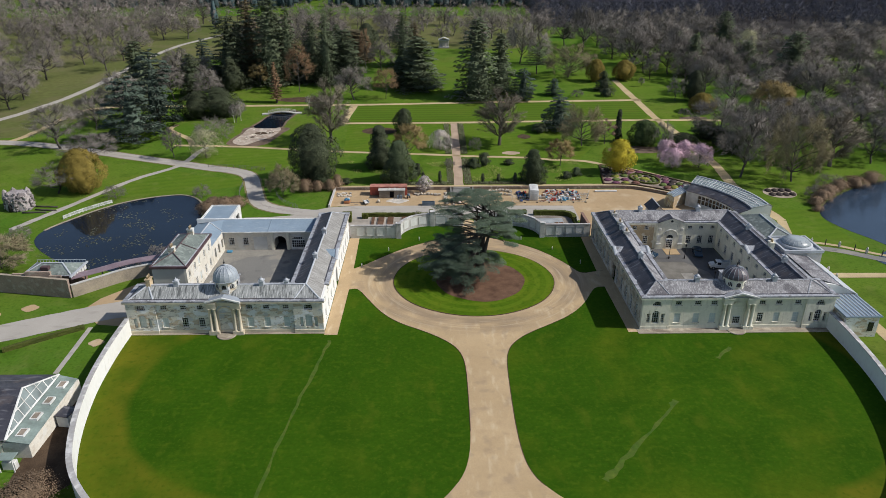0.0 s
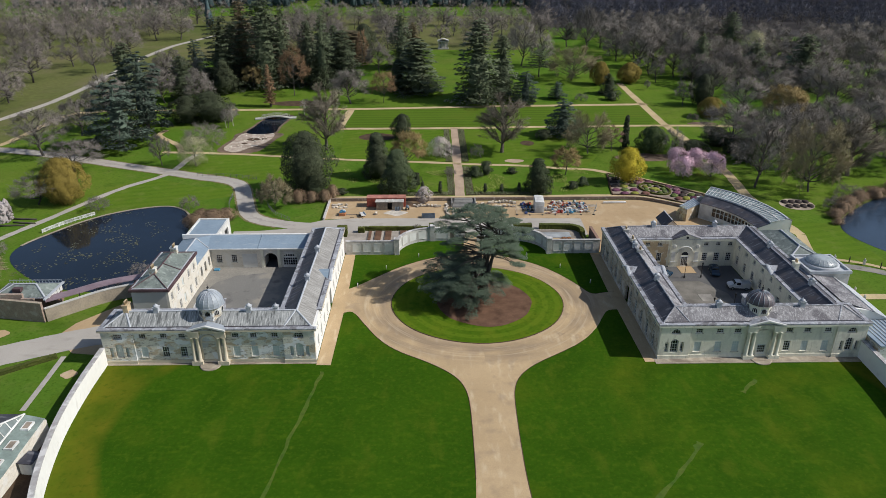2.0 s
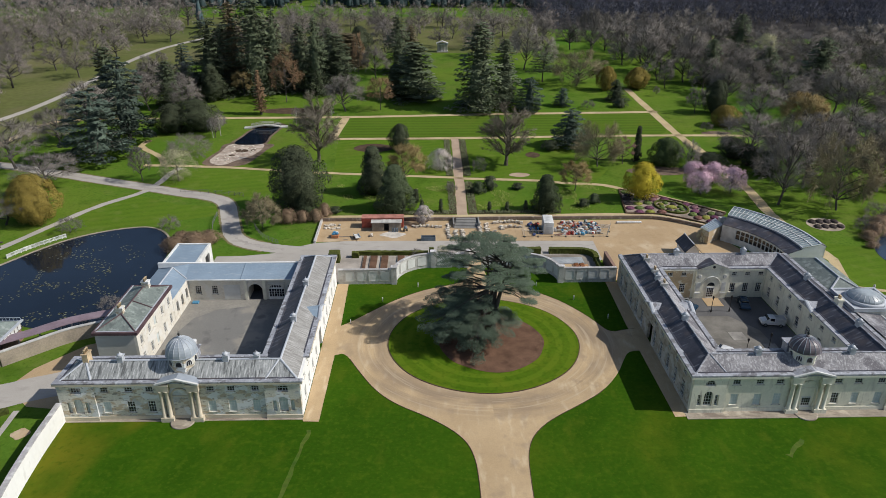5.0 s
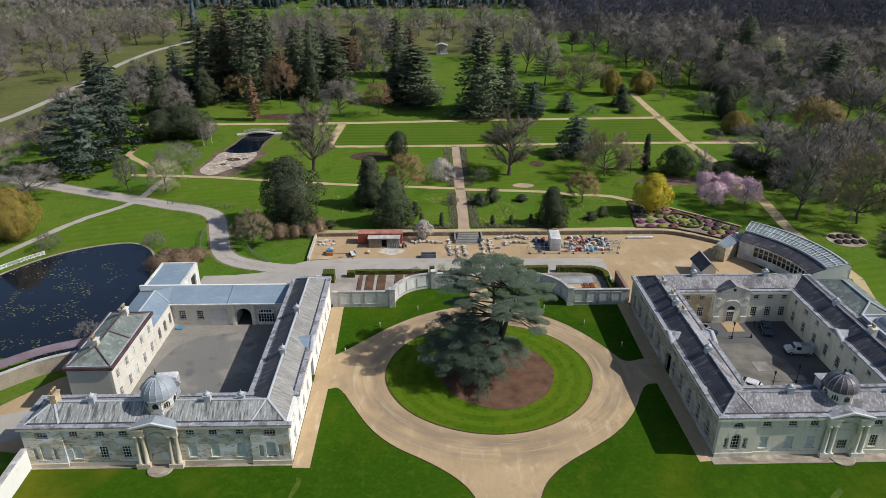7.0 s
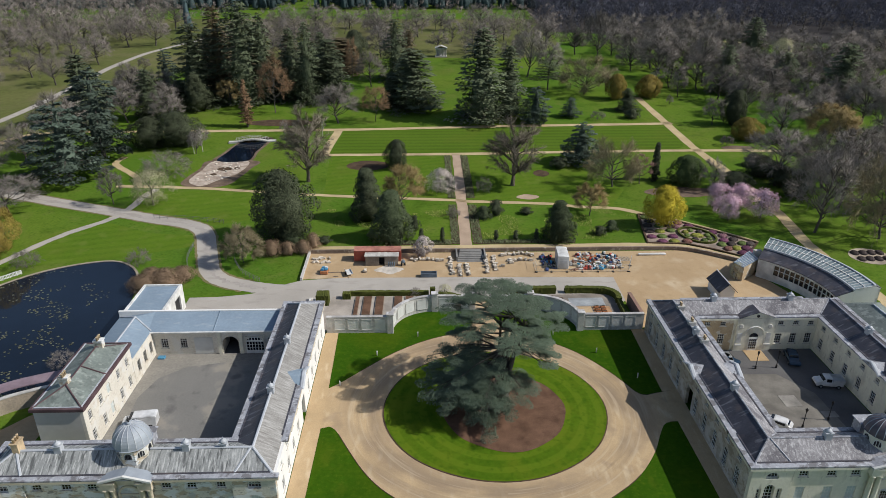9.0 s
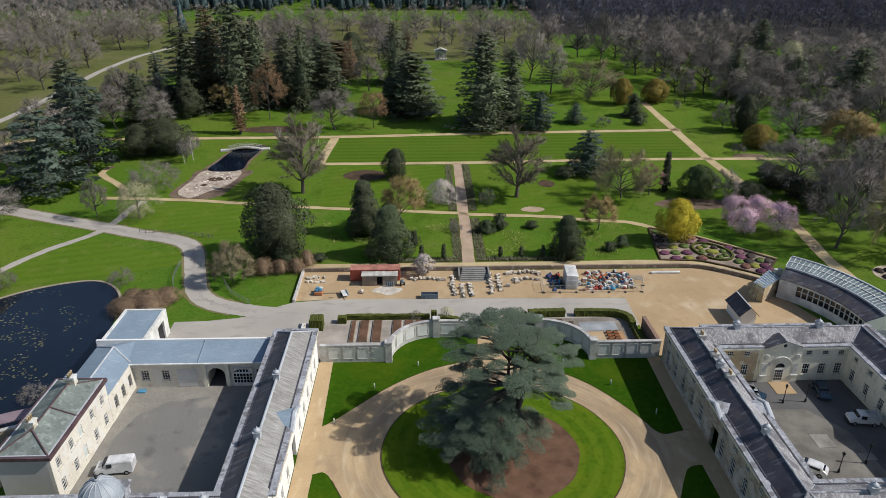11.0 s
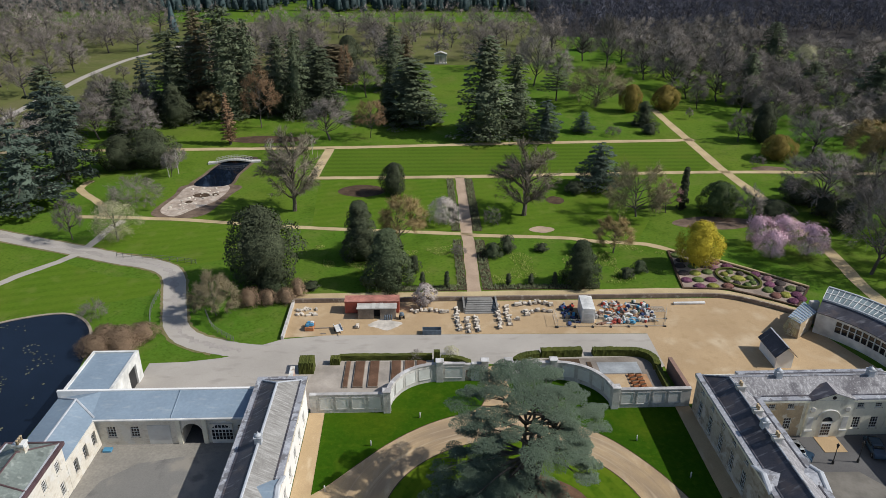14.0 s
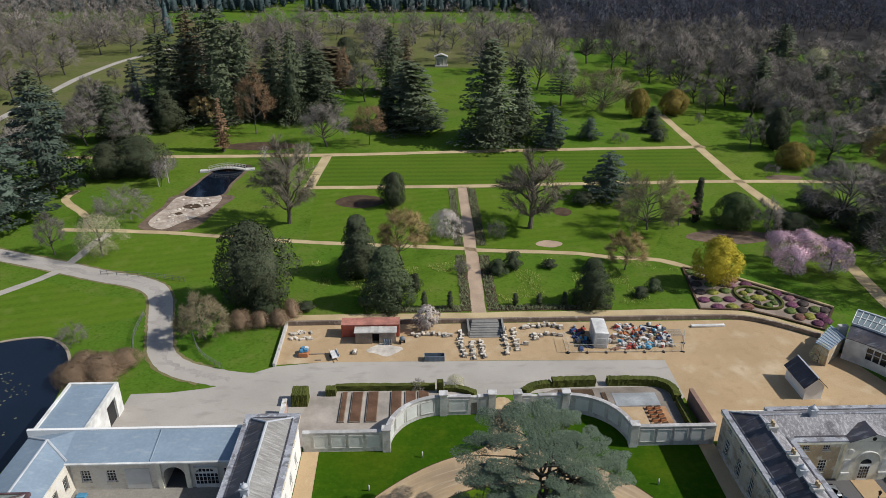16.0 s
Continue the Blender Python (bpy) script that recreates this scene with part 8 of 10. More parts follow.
for key, x, y, h, w in (("cedar", 36.5, 134.5, 12.4, 16.5), ("widebare", 41.3, 114.3, 15.5, 17.5), ("purple", 49.6, 116.6, 9.5, 7.4), ("cypress", 54.5, 119.1, 11.1, 3.3), ("laurel", 62.5, 115.6, 8.2, 10.4), ("yellow", 47.0, 88.4, 10.2, 9.4), ("pink", 63.9, 97.7, 7.0, 6.6), ("pink", 64.4, 91.2, 6.4, 6.6), ("pink", 71.0, 99.6, 6.0, 6.6), ("pink", 73.2, 92.6, 7.0, 8.2)):
    plant(key, x, y, h, w)
for key, x, y, h, w in (("bare", 99.4, 112.4, 18.8, 19.7), ("bare", 67.7, 110.5, 10, 7.5), ("ever", 74.0, 110.5, 5.4, 9.0), ("bush", 90.5, 122, 4.2, 8.3)):
    plant(key, x, y, h, w)
for key, x, y, h, w in (("tanshrub", -50.3, 71.4, 10.4, 9.6), ("reds", -44.9, 74.8, 3.6, 4.4), ("reds", -41.3, 75.2, 3.0, 3.6), ("reds", -38.0, 75.6, 3.2, 3.6), ("reds", -36.2, 78.4, 3.6, 3.6), ("holly", -41.2, 78.6, 6.2, 5.6), ("bush", -13.4, 87.5, 3.6, 3.5), ("holly", 20.4, 81.4, 9.7, 7.4), ("bush", 3.8, 94, 3.2, 4.9)):
    plant(key, x, y, h, w)
for key, x, y, h, w in (("bush", 7.2, 95.8, 4.1, 4.3), ("goldbare", 30.7, 95, 8.7, 10.2), ("bush", 34.1, 86.3, 2.6, 3.7), ("shrubby", 5.2, 110.5, 5, 5), ("bush", 29.6, 130, 3.3, 6), ("bush", 15, 96.5, 1.8, 3.6), ("bare", -82.8, 152.5, 7.5, 7), ("bare", -81.8, 144.3, 7.8, 5), ("olive", -107.4, 76.2, 12.2, 11.6)):
    plant(key, x, y, h, w)
for key, x, y, h, w in (("bare", -113.9, 74.6, 9, 13.5), ("shrubby", -96, 69.8, 4.6, 6.4), ("bare", -115.7, 99.6, 10.5, 18.5), ("tanshrub", -103, 27, 9.5, 15), ("tanshrub", -111.5, 33, 8, 12), ("shrubby", -108, 44, 3.4, 6), ("widebare", 96, 80.2, 22.7, 20), ("bare", 82.5, 84, 22, 17), ("oak", 114.2, 93.1, 19.3, 19), ("bare", 96, 98, 20, 17), ("bare", 128.4, 95.4, 16.1, 14), ("bare", 106, 104, 17, 16), ("bare", 137.5, 125, 17.8, 20)):
    plant(key, x, y, h, w)
for key, x, y, h, w in (("shrubby", 97, 67.5, 3.3, 8), ("bare", 122, 112, 17.4, 17), ("bare", 113, 121, 16, 17), ("goldbare", 119, 141, 15, 12), ("ever", 86, 122, 6, 10), ("ever", 89.3, 106, 7.7, 9.3), ("bush", 88.8, 114, 5.5, 8), ("shrubby", 101, 71, 3, 8), ("shrubby", 105, 76, 4, 9), ("shrubby", -72.6, 70.6, 4.2, 5.5), ("reds", -67.6, 59.8, 3.2, 6.5), ("reds", -64.0, 62.0, 3.4, 7), ("reds", -67.2, 63.4, 3.0, 5.5), ("shrubby", -74, 25, 2.6, 6), ("reds", -61.2, 63.9, 3.0, 5.5), ("reds", -63.0, 59.6, 2.8, 5.5), ("shrubby", -71.5, 33.5, 2.6, 5)):
    plant(key, x, y, h, w)
for x, y, h in ((-16.6, 80.6, 3.5), (-11.7, 80.9, 3.5), (-6.8, 80.4, 3.8), (5.7, 81.3, 2.7), (10.3, 81.2, 2.6), (15.1, 81.1, 3.0)):
    plant("slim", x, y, h, 1.3, group="clipped yews along the terrace")
kind("magnolia", leafy_geo(93, 4.6, 4.2, 0.06, 90, 16, 0.20, 1.2, False, bumps=0.35), 4.6, 4.2, WHITEB, "magnolia_tree", "pink-white flowering magnolia against the yard wall")
plant("magnolia", -11.3, 73.6, 4.8, 4.2)

for x, y, h, w in ((94.2, 62.5, 2.4, 4.5), (97.5, 65.5, 3.0, 5), (101, 69, 3.2, 6), (106, 73.2, 3.0, 6), (112, 75.8, 3.0, 7), (119, 79.5, 3.0, 7), (92.6, 58.5, 1.6, 3)):
    plant("reds", x, y, h, w, label="straw-brown reeds and scrub on the lake shore")
plant("reds", -60.6, -42.5, 3.4, 9.0)
plant("reds", -65.5, -44.5, 3.0, 7.0)

BELT = []
# trees of the belt and the pasture beyond the long walk
for key, x, y, h, w in (("cone", -98.2, 204.6, 30.1, 16.4), ("browncone", -91.7, 214.1, 35.2, 12.4), ("cone", -80.1, 205.9, 37.7, 18.7), ("cone", -72.9, 207.6, 33.3, 10), ("yewcone", -96.1, 194.7, 13.8, 10.5), ("cone", -62.2, 209.2, 27.4, 12.3), ("cone", -55.2, 203.2, 30.9, 8.7), ("yewcone", -55.6, 203.2, 13.5, 6.6), ("cone", -56.3, 249.8, 19.8, 9)):
    plant(key, x, y, h, w)
    BELT.append((x, y))
for key, x, y, h, w in (("cedar", -116.9, 225.5, 17.2, 14.1), ("redbare", -66.2, 191, 21.2, 14.6), ("redcone", -72.5, 173.6, 16.4, 4.8), ("goldbare", -85.2, 200.4, 11.2, 9.7), ("bare", -107.8, 194, 12, 13.6), ("bare", -123.7, 205.4, 17.1, 14.2), ("bare", -41.3, 177.2, 15.8, 17.3), ("redbare", -28.1, 179.3, 13.7, 11.5), ("cone", -14.8, 196.4, 22.5, 19.3)):
    plant(key, x, y, h, w)
    BELT.append((x, y))
for key, x, y, h, w in (("yewcone", -22.8, 198.5, 13.4, 7.5), ("cone", -23.2, 243.7, 26, 12.6), ("browncone", -17.3, 248.6, 21, 7.7), ("ever", -44.4, 284.2, 15.1, 13.5), ("redbare", -41.7, 239.3, 20.4, 6.8), ("bare", -33.1, 231.9, 16, 14.6), ("parkoak", -97.8, 369.7, 14.3, 19.5), ("parkoak", -78, 384.5, 14.7, 21.1), ("parkoak", -56.9, 383.9, 11.3, 17.4)):
    plant(key, x, y, h, w)
    BELT.append((x, y))
for key, x, y, h, w in (("parkoak", -39.8, 373.1, 9.4, 17), ("parkoak", -13.8, 352.9, 17.8, 19.7), ("parkoak", 0.6, 377.1, 12.9, 14.5), ("parkoak", -168.4, 236.1, 15.9, 16.3), ("parkoak", -169.9, 261.3, 14.6, 15.8), ("parkoak", -167.9, 278.6, 14, 15.9), ("parkoak", -189.1, 336, 11.6, 18.6), ("parkoak", -170.4, 323.4, 15, 18.8), ("parkoak", -157.1, 326.9, 15.9, 19.8)):
    plant(key, x, y, h, w)
    BELT.append((x, y))
for key, x, y, h, w in (("parkoak", -235.5, 394.2, 13.5, 17.6), ("parkoak", -196.5, 282.5, 17.4, 18.1), ("parkoak", -205.5, 316.8, 13.2, 19.2), ("parkoak", -165.6, 386.9, 16.4, 23.8), ("parkoak", -188.2, 404.1, 16.1, 21.8), ("parkoak", -205.6, 349.3, 13, 18.4), ("parkoak", -206.2, 386, 14.1, 19.1), ("parkoak", -239.4, 373.6, 15.9, 22), ("parkoak", -186.1, 375.1, 13.8, 16.9)):
    plant(key, x, y, h, w)
    BELT.append((x, y))
for key, x, y, h, w in (("bare", -140.2, 263.2, 7.1, 6.6), ("cone", 10.1, 180.3, 32.1, 20.2), ("opencedar", 41.6, 225, 11.8, 16.7), ("cedar", 29.2, 176.5, 13, 14.9), ("cedar", 43, 184.1, 7.1, 9.3), ("bare", 36.3, 249.6, 25.4, 17.5), ("bare", 45.5, 246.7, 18.7, 15.4), ("widebare", 55.4, 217.9, 17.2, 26.3), ("parkoak", 35.8, 342.4, 16.7, 16.8)):
    plant(key, x, y, h, w)
    BELT.append((x, y))
for key, x, y, h, w in (("parkoak", 62.6, 360.3, 13.3, 15.8), ("parkoak", 24.9, 381.7, 17.3, 20.2), ("cone", 74.9, 328.4, 9.4, 7.3), ("olive", 66.6, 209.2, 10.1, 8.2), ("olive", 80.3, 212.1, 9.1, 10.1), ("bare", 91.4, 240.2, 22, 21.5), ("bare", 100.9, 245, 19.9, 16.7), ("bare", 91.2, 277, 17, 21.3), ("bare", 111.9, 237, 23.6, 14.4)):
    plant(key, x, y, h, w)
    BELT.append((x, y))
for key, x, y, h, w in (("bare", 93, 212.5, 11.2, 8.6), ("cone", 66.2, 192, 8.6, 7.7), ("bush", 65.4, 181.7, 3.6, 6.3), ("shrubby", 52.6, 180.5, 3.6, 6.3), ("cone", 141.5, 224.2, 15.4, 11.5), ("paleb", 156, 258.7, 14.7, 12.8), ("cedar", 185.8, 257.8, 8.2, 13.5), ("reds", 130.8, 257.8, 6.6, 8.7), ("shrubby", 147.1, 259, 9.5, 16.9)):
    plant(key, x, y, h, w)
    BELT.append((x, y))
for key, x, y, h, w in (("bare", 108.5, 185.4, 16.6, 17.2), ("ever", 99.2, 172.7, 12.5, 10.4), ("olive", 96.2, 155.5, 7.6, 9.7), ("bare", 111, 161.9, 14.8, 18.5), ("bare", 125.2, 168.8, 13.8, 18.1), ("bare", 75, 280.7, 27.1, 15.7), ("bare", 153, 223.8, 10.7, 13.3), ("bare", 91.8, 172.9, 11, 8.9), ("bare", 84.9, 198.8, 4.7, 3.1)):
    plant(key, x, y, h, w)
    BELT.append((x, y))
for key, x, y, h, w in (("cone", 20.5, 187, 25, 13),):
    plant(key, x, y, h, w)
    BELT.append((x, y))

for key, x, y, h, w in (("paleb", 54.1, 61.6, 3.8, 2.6), ("paleb", -7.0, 56.9, 2.0, 2.6), ("shrubby", -12.9, 56.6, 1.6, 3.0), ("bush", -34.0, 81.0, 1.6, 4.0), ("bush", 30.5, 84.0, 2.2, 3.4), ("shrubby", -3.6, 95, 2.4, 4.2)):
    plant(key, x, y, h, w)

# parkland and woods beyond
KEEP_OUT = [(-40, 140, 78, 176), (-16, 178, 10, 300), (-96, 110, 78, 140), (-60, 60, 85, 112)]


def clear_of_paths(x, y):
    if any(a < x < c and b < y < d for a, b, c, d in KEEP_OUT):
        return False
    if abs(y - 168) < 4 and -180 < x < -40 or abs(y - 142) < 4 and 70 < x < 150:
        return False
    if -190 < x < 45 and 428 < y < 468:
        return False
    west = -160 + max(0.0, y - 280) * 0.27
    return not -8 < x - west < (27 if y < 340 else 13) and not (70 < x < 84 and y < 214)


rnd = random.Random(5)
spots = []


def scatter(x0, x1, y0, y1, n, gap, mix):
    for _ in range(n * 6):
        x, y = rnd.uniform(x0, x1), rnd.uniform(y0, y1)
        if n <= 0:
            return
        if clear_of_paths(x, y) and all((x - a) ** 2 + (y - b) ** 2 > gap * gap for a, b in spots):
            spots.append((x, y))
            key = rnd.choices([m[0] for m in mix], [m[1] for m in mix])[0]
            h = rnd.uniform(12, 18.5) if key != "cone" else rnd.uniform(16, 25)
            w = h * rnd.uniform(0.95, 1.3)
            if key in ("bush", "shrubby", "olive", "ever"):
                h *= {"bush": 0.25, "shrubby": 0.32, "olive": 0.55, "ever": 0.5}[key]
                w = h * rnd.uniform(1.1, 1.6)
            if key == "cone":
                w = h * rnd.uniform(0.52, 0.7)
            plant(key, x, y, h, w)
            n -= 1


spots += BELT + [(-110, 122), (-109, 142), (99, 112), (96, 80), (82.5, 84), (96, 98), (114, 93), (128, 95), (106, 104), (137, 125), (122, 112), (113, 121), (119, 141)]
scatter(86, 160, 100, 166, 26, 10, [("bare", 7), ("goldbare", 0.8), ("shrubby", 1.5), ("bush", 1.6)])
scatter(104, 240, 166, 300, 118, 9.5, [("bare", 5), ("far", 3), ("redbare", 0.3), ("shrubby", 0.8), ("cone", 0.5)])
scatter(84, 165, 225, 352, 44, 11, [("far", 6)])
scatter(-132, -100, 168, 215, 9, 8, [("bare", 3), ("cone", 2), ("ever", 1)])
scatter(-104, -48, 208, 262, 15, 8.5, [("cone", 4), ("browncone", 1), ("ever", 1)])
scatter(-120, -60, 262, 345, 22, 14, [("parkoak", 5), ("cone", 0.6)])
scatter(-45, 70, 262, 350, 16, 16, [("parkoak", 5), ("far", 3)])
scatter(-330, -176, 180, 345, 72, 14.5, [("parkoak", 8)])
scatter(-210, -125, 112, 178, 9, 15, [("bare", 5)])
scatter(150, 240, 90, 166, 40, 10.5, [("bare", 6), ("cone", 0.5)])


def woodland(name, label, regions, keys, seed):
    """Far woods: many small trees joined into one sheet of stuff."""
    r = random.Random(seed)
    cols = {}
    for x0, x1, y0, y1, gap, hmin, hmax in regions:
        y = y0
        while y < y1:
            x = x0 + r.uniform(0, gap)
            while x < x1:
                px, py = x + r.uniform(-gap, gap) * 0.45, y + r.uniform(-gap, gap) * 0.45
                if clear_of_paths(px, py):
                    key = r.choices([k[0] for k in keys], [k[1] for k in keys])[0]
                    row = KINDS[key][r.randrange(len(KINDS[key]))]
                    h = r.uniform(hmin, hmax) * (1.35 if key == "farcone" else 1)
                    w = h * r.uniform(0.8, 1.15) if key != "farcone" else h * 0.42
                    t = r.uniform(0, 6.28)
                    c, s = math.cos(t) * w / row[3], math.sin(t) * w / row[3]
                    for mesh, mat in ((row[0], row[8]), (row[1], row[4])):
                        if mesh.name not in cols:
                            nr = NORMALS.get(mesh.name)
                            co = np.empty(len(mesh.vertices) * 3, np.float32)
                            mesh.vertices.foreach_get("co", co)
                            if nr is None:
                                nr = np.empty(len(mesh.vertices) * 3, np.float32)
                                mesh.vertices.foreach_get("normal", nr)
                                nr = nr.reshape(-1, 3)
                            cols[mesh.name] = (co.reshape(-1, 3), [tuple(p.vertices) for p in mesh.polygons], mat, [], nr, [])
                        co, faces, m, out, nr, turned = cols[mesh.name]
                        q = np.empty_like(co)
                        q[:, 0], q[:, 1], q[:, 2] = co[:, 0] * c - co[:, 1] * s + px, co[:, 0] * s + co[:, 1] * c + py, co[:, 2] * h / row[2] + rise(py)
                        out.append(q)
                        k = np.empty_like(nr)
                        k[:, 0], k[:, 1], k[:, 2] = nr[:, 0] * math.cos(t) - nr[:, 1] * math.sin(t), nr[:, 0] * math.sin(t) + nr[:, 1] * math.cos(t), nr[:, 2]
                        turned.append(k)
                x += gap
            y += gap * 0.9
    slots, verts, loops, sizes, mats, norms = [], [], [], [], [], []
    base = 0
    for co, faces, m, out, nr, turned in cols.values():
        norms += turned
        if m.name not in [s.name for s in slots]:
            slots.append(m)
        k = [s.name for s in slots].index(m.name)
        flat = np.array([i for f in faces for i in f], np.int32)
        size = np.array([len(f) for f in faces], np.int32)
        for q in out:
            verts.append(q)
            loops.append(flat + base)
            sizes.append(size)
            mats.append(np.full(len(size), k, np.int32))
            base += len(q)
    verts, loops, sizes, mats = map(np.concatenate, (verts, loops, sizes, mats))
    me = bpy.data.meshes.new(name)
    me.vertices.add(len(verts))
    me.vertices.foreach_set("co", verts.ravel())
    me.loops.add(len(loops))
    me.loops.foreach_set("vertex_index", loops)
    me.polygons.add(len(sizes))
    me.polygons.foreach_set("loop_start", np.concatenate(([0], np.cumsum(sizes)[:-1])).astype(np.int32))
    me.polygons.foreach_set("material_index", mats)
    me.update(calc_edges=True)
    me.normals_split_custom_set_from_vertices(np.concatenate(norms).tolist())
    for s in slots:
        me.materials.append(s)
    return tagged(new(name, me), label, "woodland", "", "stuff")


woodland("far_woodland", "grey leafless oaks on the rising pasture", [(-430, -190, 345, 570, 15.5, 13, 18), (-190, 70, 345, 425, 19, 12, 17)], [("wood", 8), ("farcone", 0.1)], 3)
# These woods carry cloud shade and haze in their twig colour.
woodland("far_woodland", "dense leafless woods on the far slope, cloud shade and haze in their colour", [(66, 240, 372, 560, 11.5, 13, 18), (240, 470, 325, 560, 11.5, 13, 18)], [("darkwood", 1)], 6)
woodland("far_conifers", "line of conifers at the wood's far edge, blue haze in their colour", [(-330, 110, 472, 550, 9.5, 13, 16)], [("farcone", 1)], 4)

# ---- the great cedar on the island ----
def great_cedar():
    r = random.Random(11)
    wood, crown = Geo(), Geo()
    wood.tube(Vector((0, 0, 0)), Vector((0.1, 0.2, 2.6)), 1.15, 0.95, 10)
    stems = []
    for dx, dy, top in ((-0.7, 0.6, 14.6), (0.8, 0.9, 16.0), (0.2, 1.5, 16.4), (1.5, 0.3, 13.6)):
        a, b, c = Vector((0.1 + dx * 0.25, 0.2 + dy * 0.25, 2.2)), Vector((dx * 0.9, dy, 7.0)), Vector((dx * 1.6 + 0.6, dy * 1.6, top))
        wood.tube(a, b, 0.50, 0.38, 8)
        wood.tube(b, c, 0.38, 0.08, 7)
        stems.append((b, c))

    def pad(c, rx, az, n, tilt=0.0, size=0.10):
        """A flat layer of needle sprays, ragged at its rim and slightly domed."""
        out = Vector((math.cos(az), math.sin(az), 0))
        side = Vector((-out.y, out.x, 0))
        lobes = [(r.uniform(0, 6.28), r.uniform(-0.45, 0.3)) for _ in range(6)]
        for _ in range(n):
            t, q = r.uniform(0, 6.28), r.random() ** 0.55
            reach = rx * (1 + sum(k * max(0.0, math.cos(t - u)) ** 6 for u, k in lobes)) * q
            u, v = reach * math.cos(t), reach * math.sin(t) * 0.8
            p = c + out * u + side * v + Vector((0, 0, 0.10 * rx * (1 - q * q) - tilt * u + r.uniform(-0.14, 0.16)))
            d = (out * math.cos(t) + side * math.sin(t) + rvec(r) * 0.7 + Vector((0, 0, -0.1))).normalized()
            nrm = (Vector((0, 0, 1)) + rvec(r) * 0.55).normalized()
            crown.leaf(p, d * size * r.uniform(0.7, 1.5), nrm.cross(d).normalized() * size * r.uniform(0.3, 0.55))

    def limb(root, az, length, dz, pads, rad, dens=70):
        a = math.radians(az)
        out = Vector((math.cos(a), math.sin(a), 0))
        mid = root + out * length * 0.5 + Vector((0, 0, dz * 0.5 + 0.06 * length))
        tip = root + out * length + Vector((0, 0, dz))
        wood.tube(root, mid, 0.09 + 0.014 * length, 0.10, 5)
        wood.tube(mid, tip, 0.10, 0.03, 4)
        for k in range(pads):
            t = 0.45 + 0.5 * k / max(1, pads - 1)
            s = (root.lerp(mid, t * 2) if t < 0.5 else mid.lerp(tip, t * 2 - 1))
            swing = (1 if k % 2 else -1) * r.uniform(0.1, 0.32) * length * (0.5 if k == pads - 1 else 1)
            c = s + Vector((-out.y, out.x, 0)) * swing + Vector((0, 0, r.uniform(-0.15, 0.35)))
            wood.tube(s, c, 0.05, 0.02, 3)
            rr_ = rad * r.uniform(0.75, 1.2)
            pad(c, rr_, a + r.uniform(-0.5, 0.5), int(dens * rr_ * rr_) + 60, 0.08)

    # the upper crown: a broad table of plates, high to the west and drooping to the south-east
    def bough(p, rad, n, s=None):
        b, c = stems[s if s is not None else r.randrange(4)]
        q = b.lerp(c, min(0.95, max(0.25, (p.z - 8.5) / 9.0)))
        mid = q.lerp(p, 0.55) + Vector((0, 0, 0.4))
        wood.tube(q, mid, 0.17, 0.09, 4)
        wood.tube(mid, p - Vector((0, 0, 0.12)), 0.09, 0.03, 3)
        pad(p, rad, math.atan2(p.y - q.y, p.x - q.x), n, 0.07, 0.105)

    def table(u, v):
        return 16.5 - 0.7 * (u * u + v * v) - 3.7 * max(0.0, u) ** 1.5 - 3.0 * max(0.0, -v) ** 1.3 - 1.2 * max(0.0, -u) ** 3

    for i in range(58):
        a, q = i * 2.39996 + r.uniform(-0.2, 0.2), math.sqrt((i + 0.5) / 58)
        u, v = q * math.cos(a), q * math.sin(a)
        z = round((table(u, v) + r.uniform(-0.5, 0.3)) / 0.85) * 0.85
        bough(Vector((0.2 + 9.0 * u, 2.0 + 7.6 * v, z)), r.uniform(1.35, 2.1), 1350)
    for i in range(18):
        a, q = math.radians(r.uniform(-120, 75)), r.uniform(0.45, 0.95)
        u, v = q * math.cos(a), q * math.sin(a)
        bough(Vector((0.6 + 8.4 * u, 1.6 + 7.2 * v, table(u, v) - r.uniform(2.2, 4.6))), r.uniform(1.1, 1.7), 800)
    for x, y, z in ((-7.6, 3.2, 10.0), (-6.2, 3.6, 10.4), (-4.6, 3.0, 10.8), (-7.0, 2.2, 10.6), (6.6, -3.6, 8.4), (5.4, -4.2, 9.0)):
        bough(Vector((x, y, z)), r.uniform(1.0, 1.4), 700)
    # the long low boughs to the south and west, in steps down to the ground
    for i in range(34):
        az = r.triangular(158, 268, 200)
        far = 12.4 if az < 230 else 9.8
        limb(Vector((-0.4, -0.2, r.uniform(5.4, 9.6))), az, far * r.uniform(0.45, 1.0), r.uniform(-2.8, -0.6), 4, 1.5, 260)
    for i in range(15):
        az = r.uniform(190, 250)
        limb(Vector((-0.4, -0.2, r.uniform(3.0, 5.2))), az, r.uniform(6.0, 11.0), r.uniform(-2.6, -1.4), 4, 1.5, 250)
    for az, z, length, dz in ((312, 5.0, 4.6, -0.6), (298, 5.4, 6.0, -1.0), (285, 5.0, 7.0, -1.2), (330, 5.2, 3.6, -0.3), (172, 9.2, 11.6, -2.2), (165, 9.4, 9.0, -1.4), (180, 9.6, 10.8, -2.8), (160, 9.0, 7.0, -0.6), (190, 9.4, 8.0, -1.0)):
        limb(Vector((0.2, 0.1, z)), az, length, dz, 4, 1.4, 250)
    return wood, crown


wood, crown = great_cedar()
gc = thing("cedar_tree", "great many-stemmed blue-green cedar on the round island", "tree", pose(0.8, 22.2, 0.13))
part("trunk", wood.mesh("trunk"), BARK, gc)
part("crown", crown.mesh("crown", (0, 0, 3), 1.9), GREATCEDAR, gc)

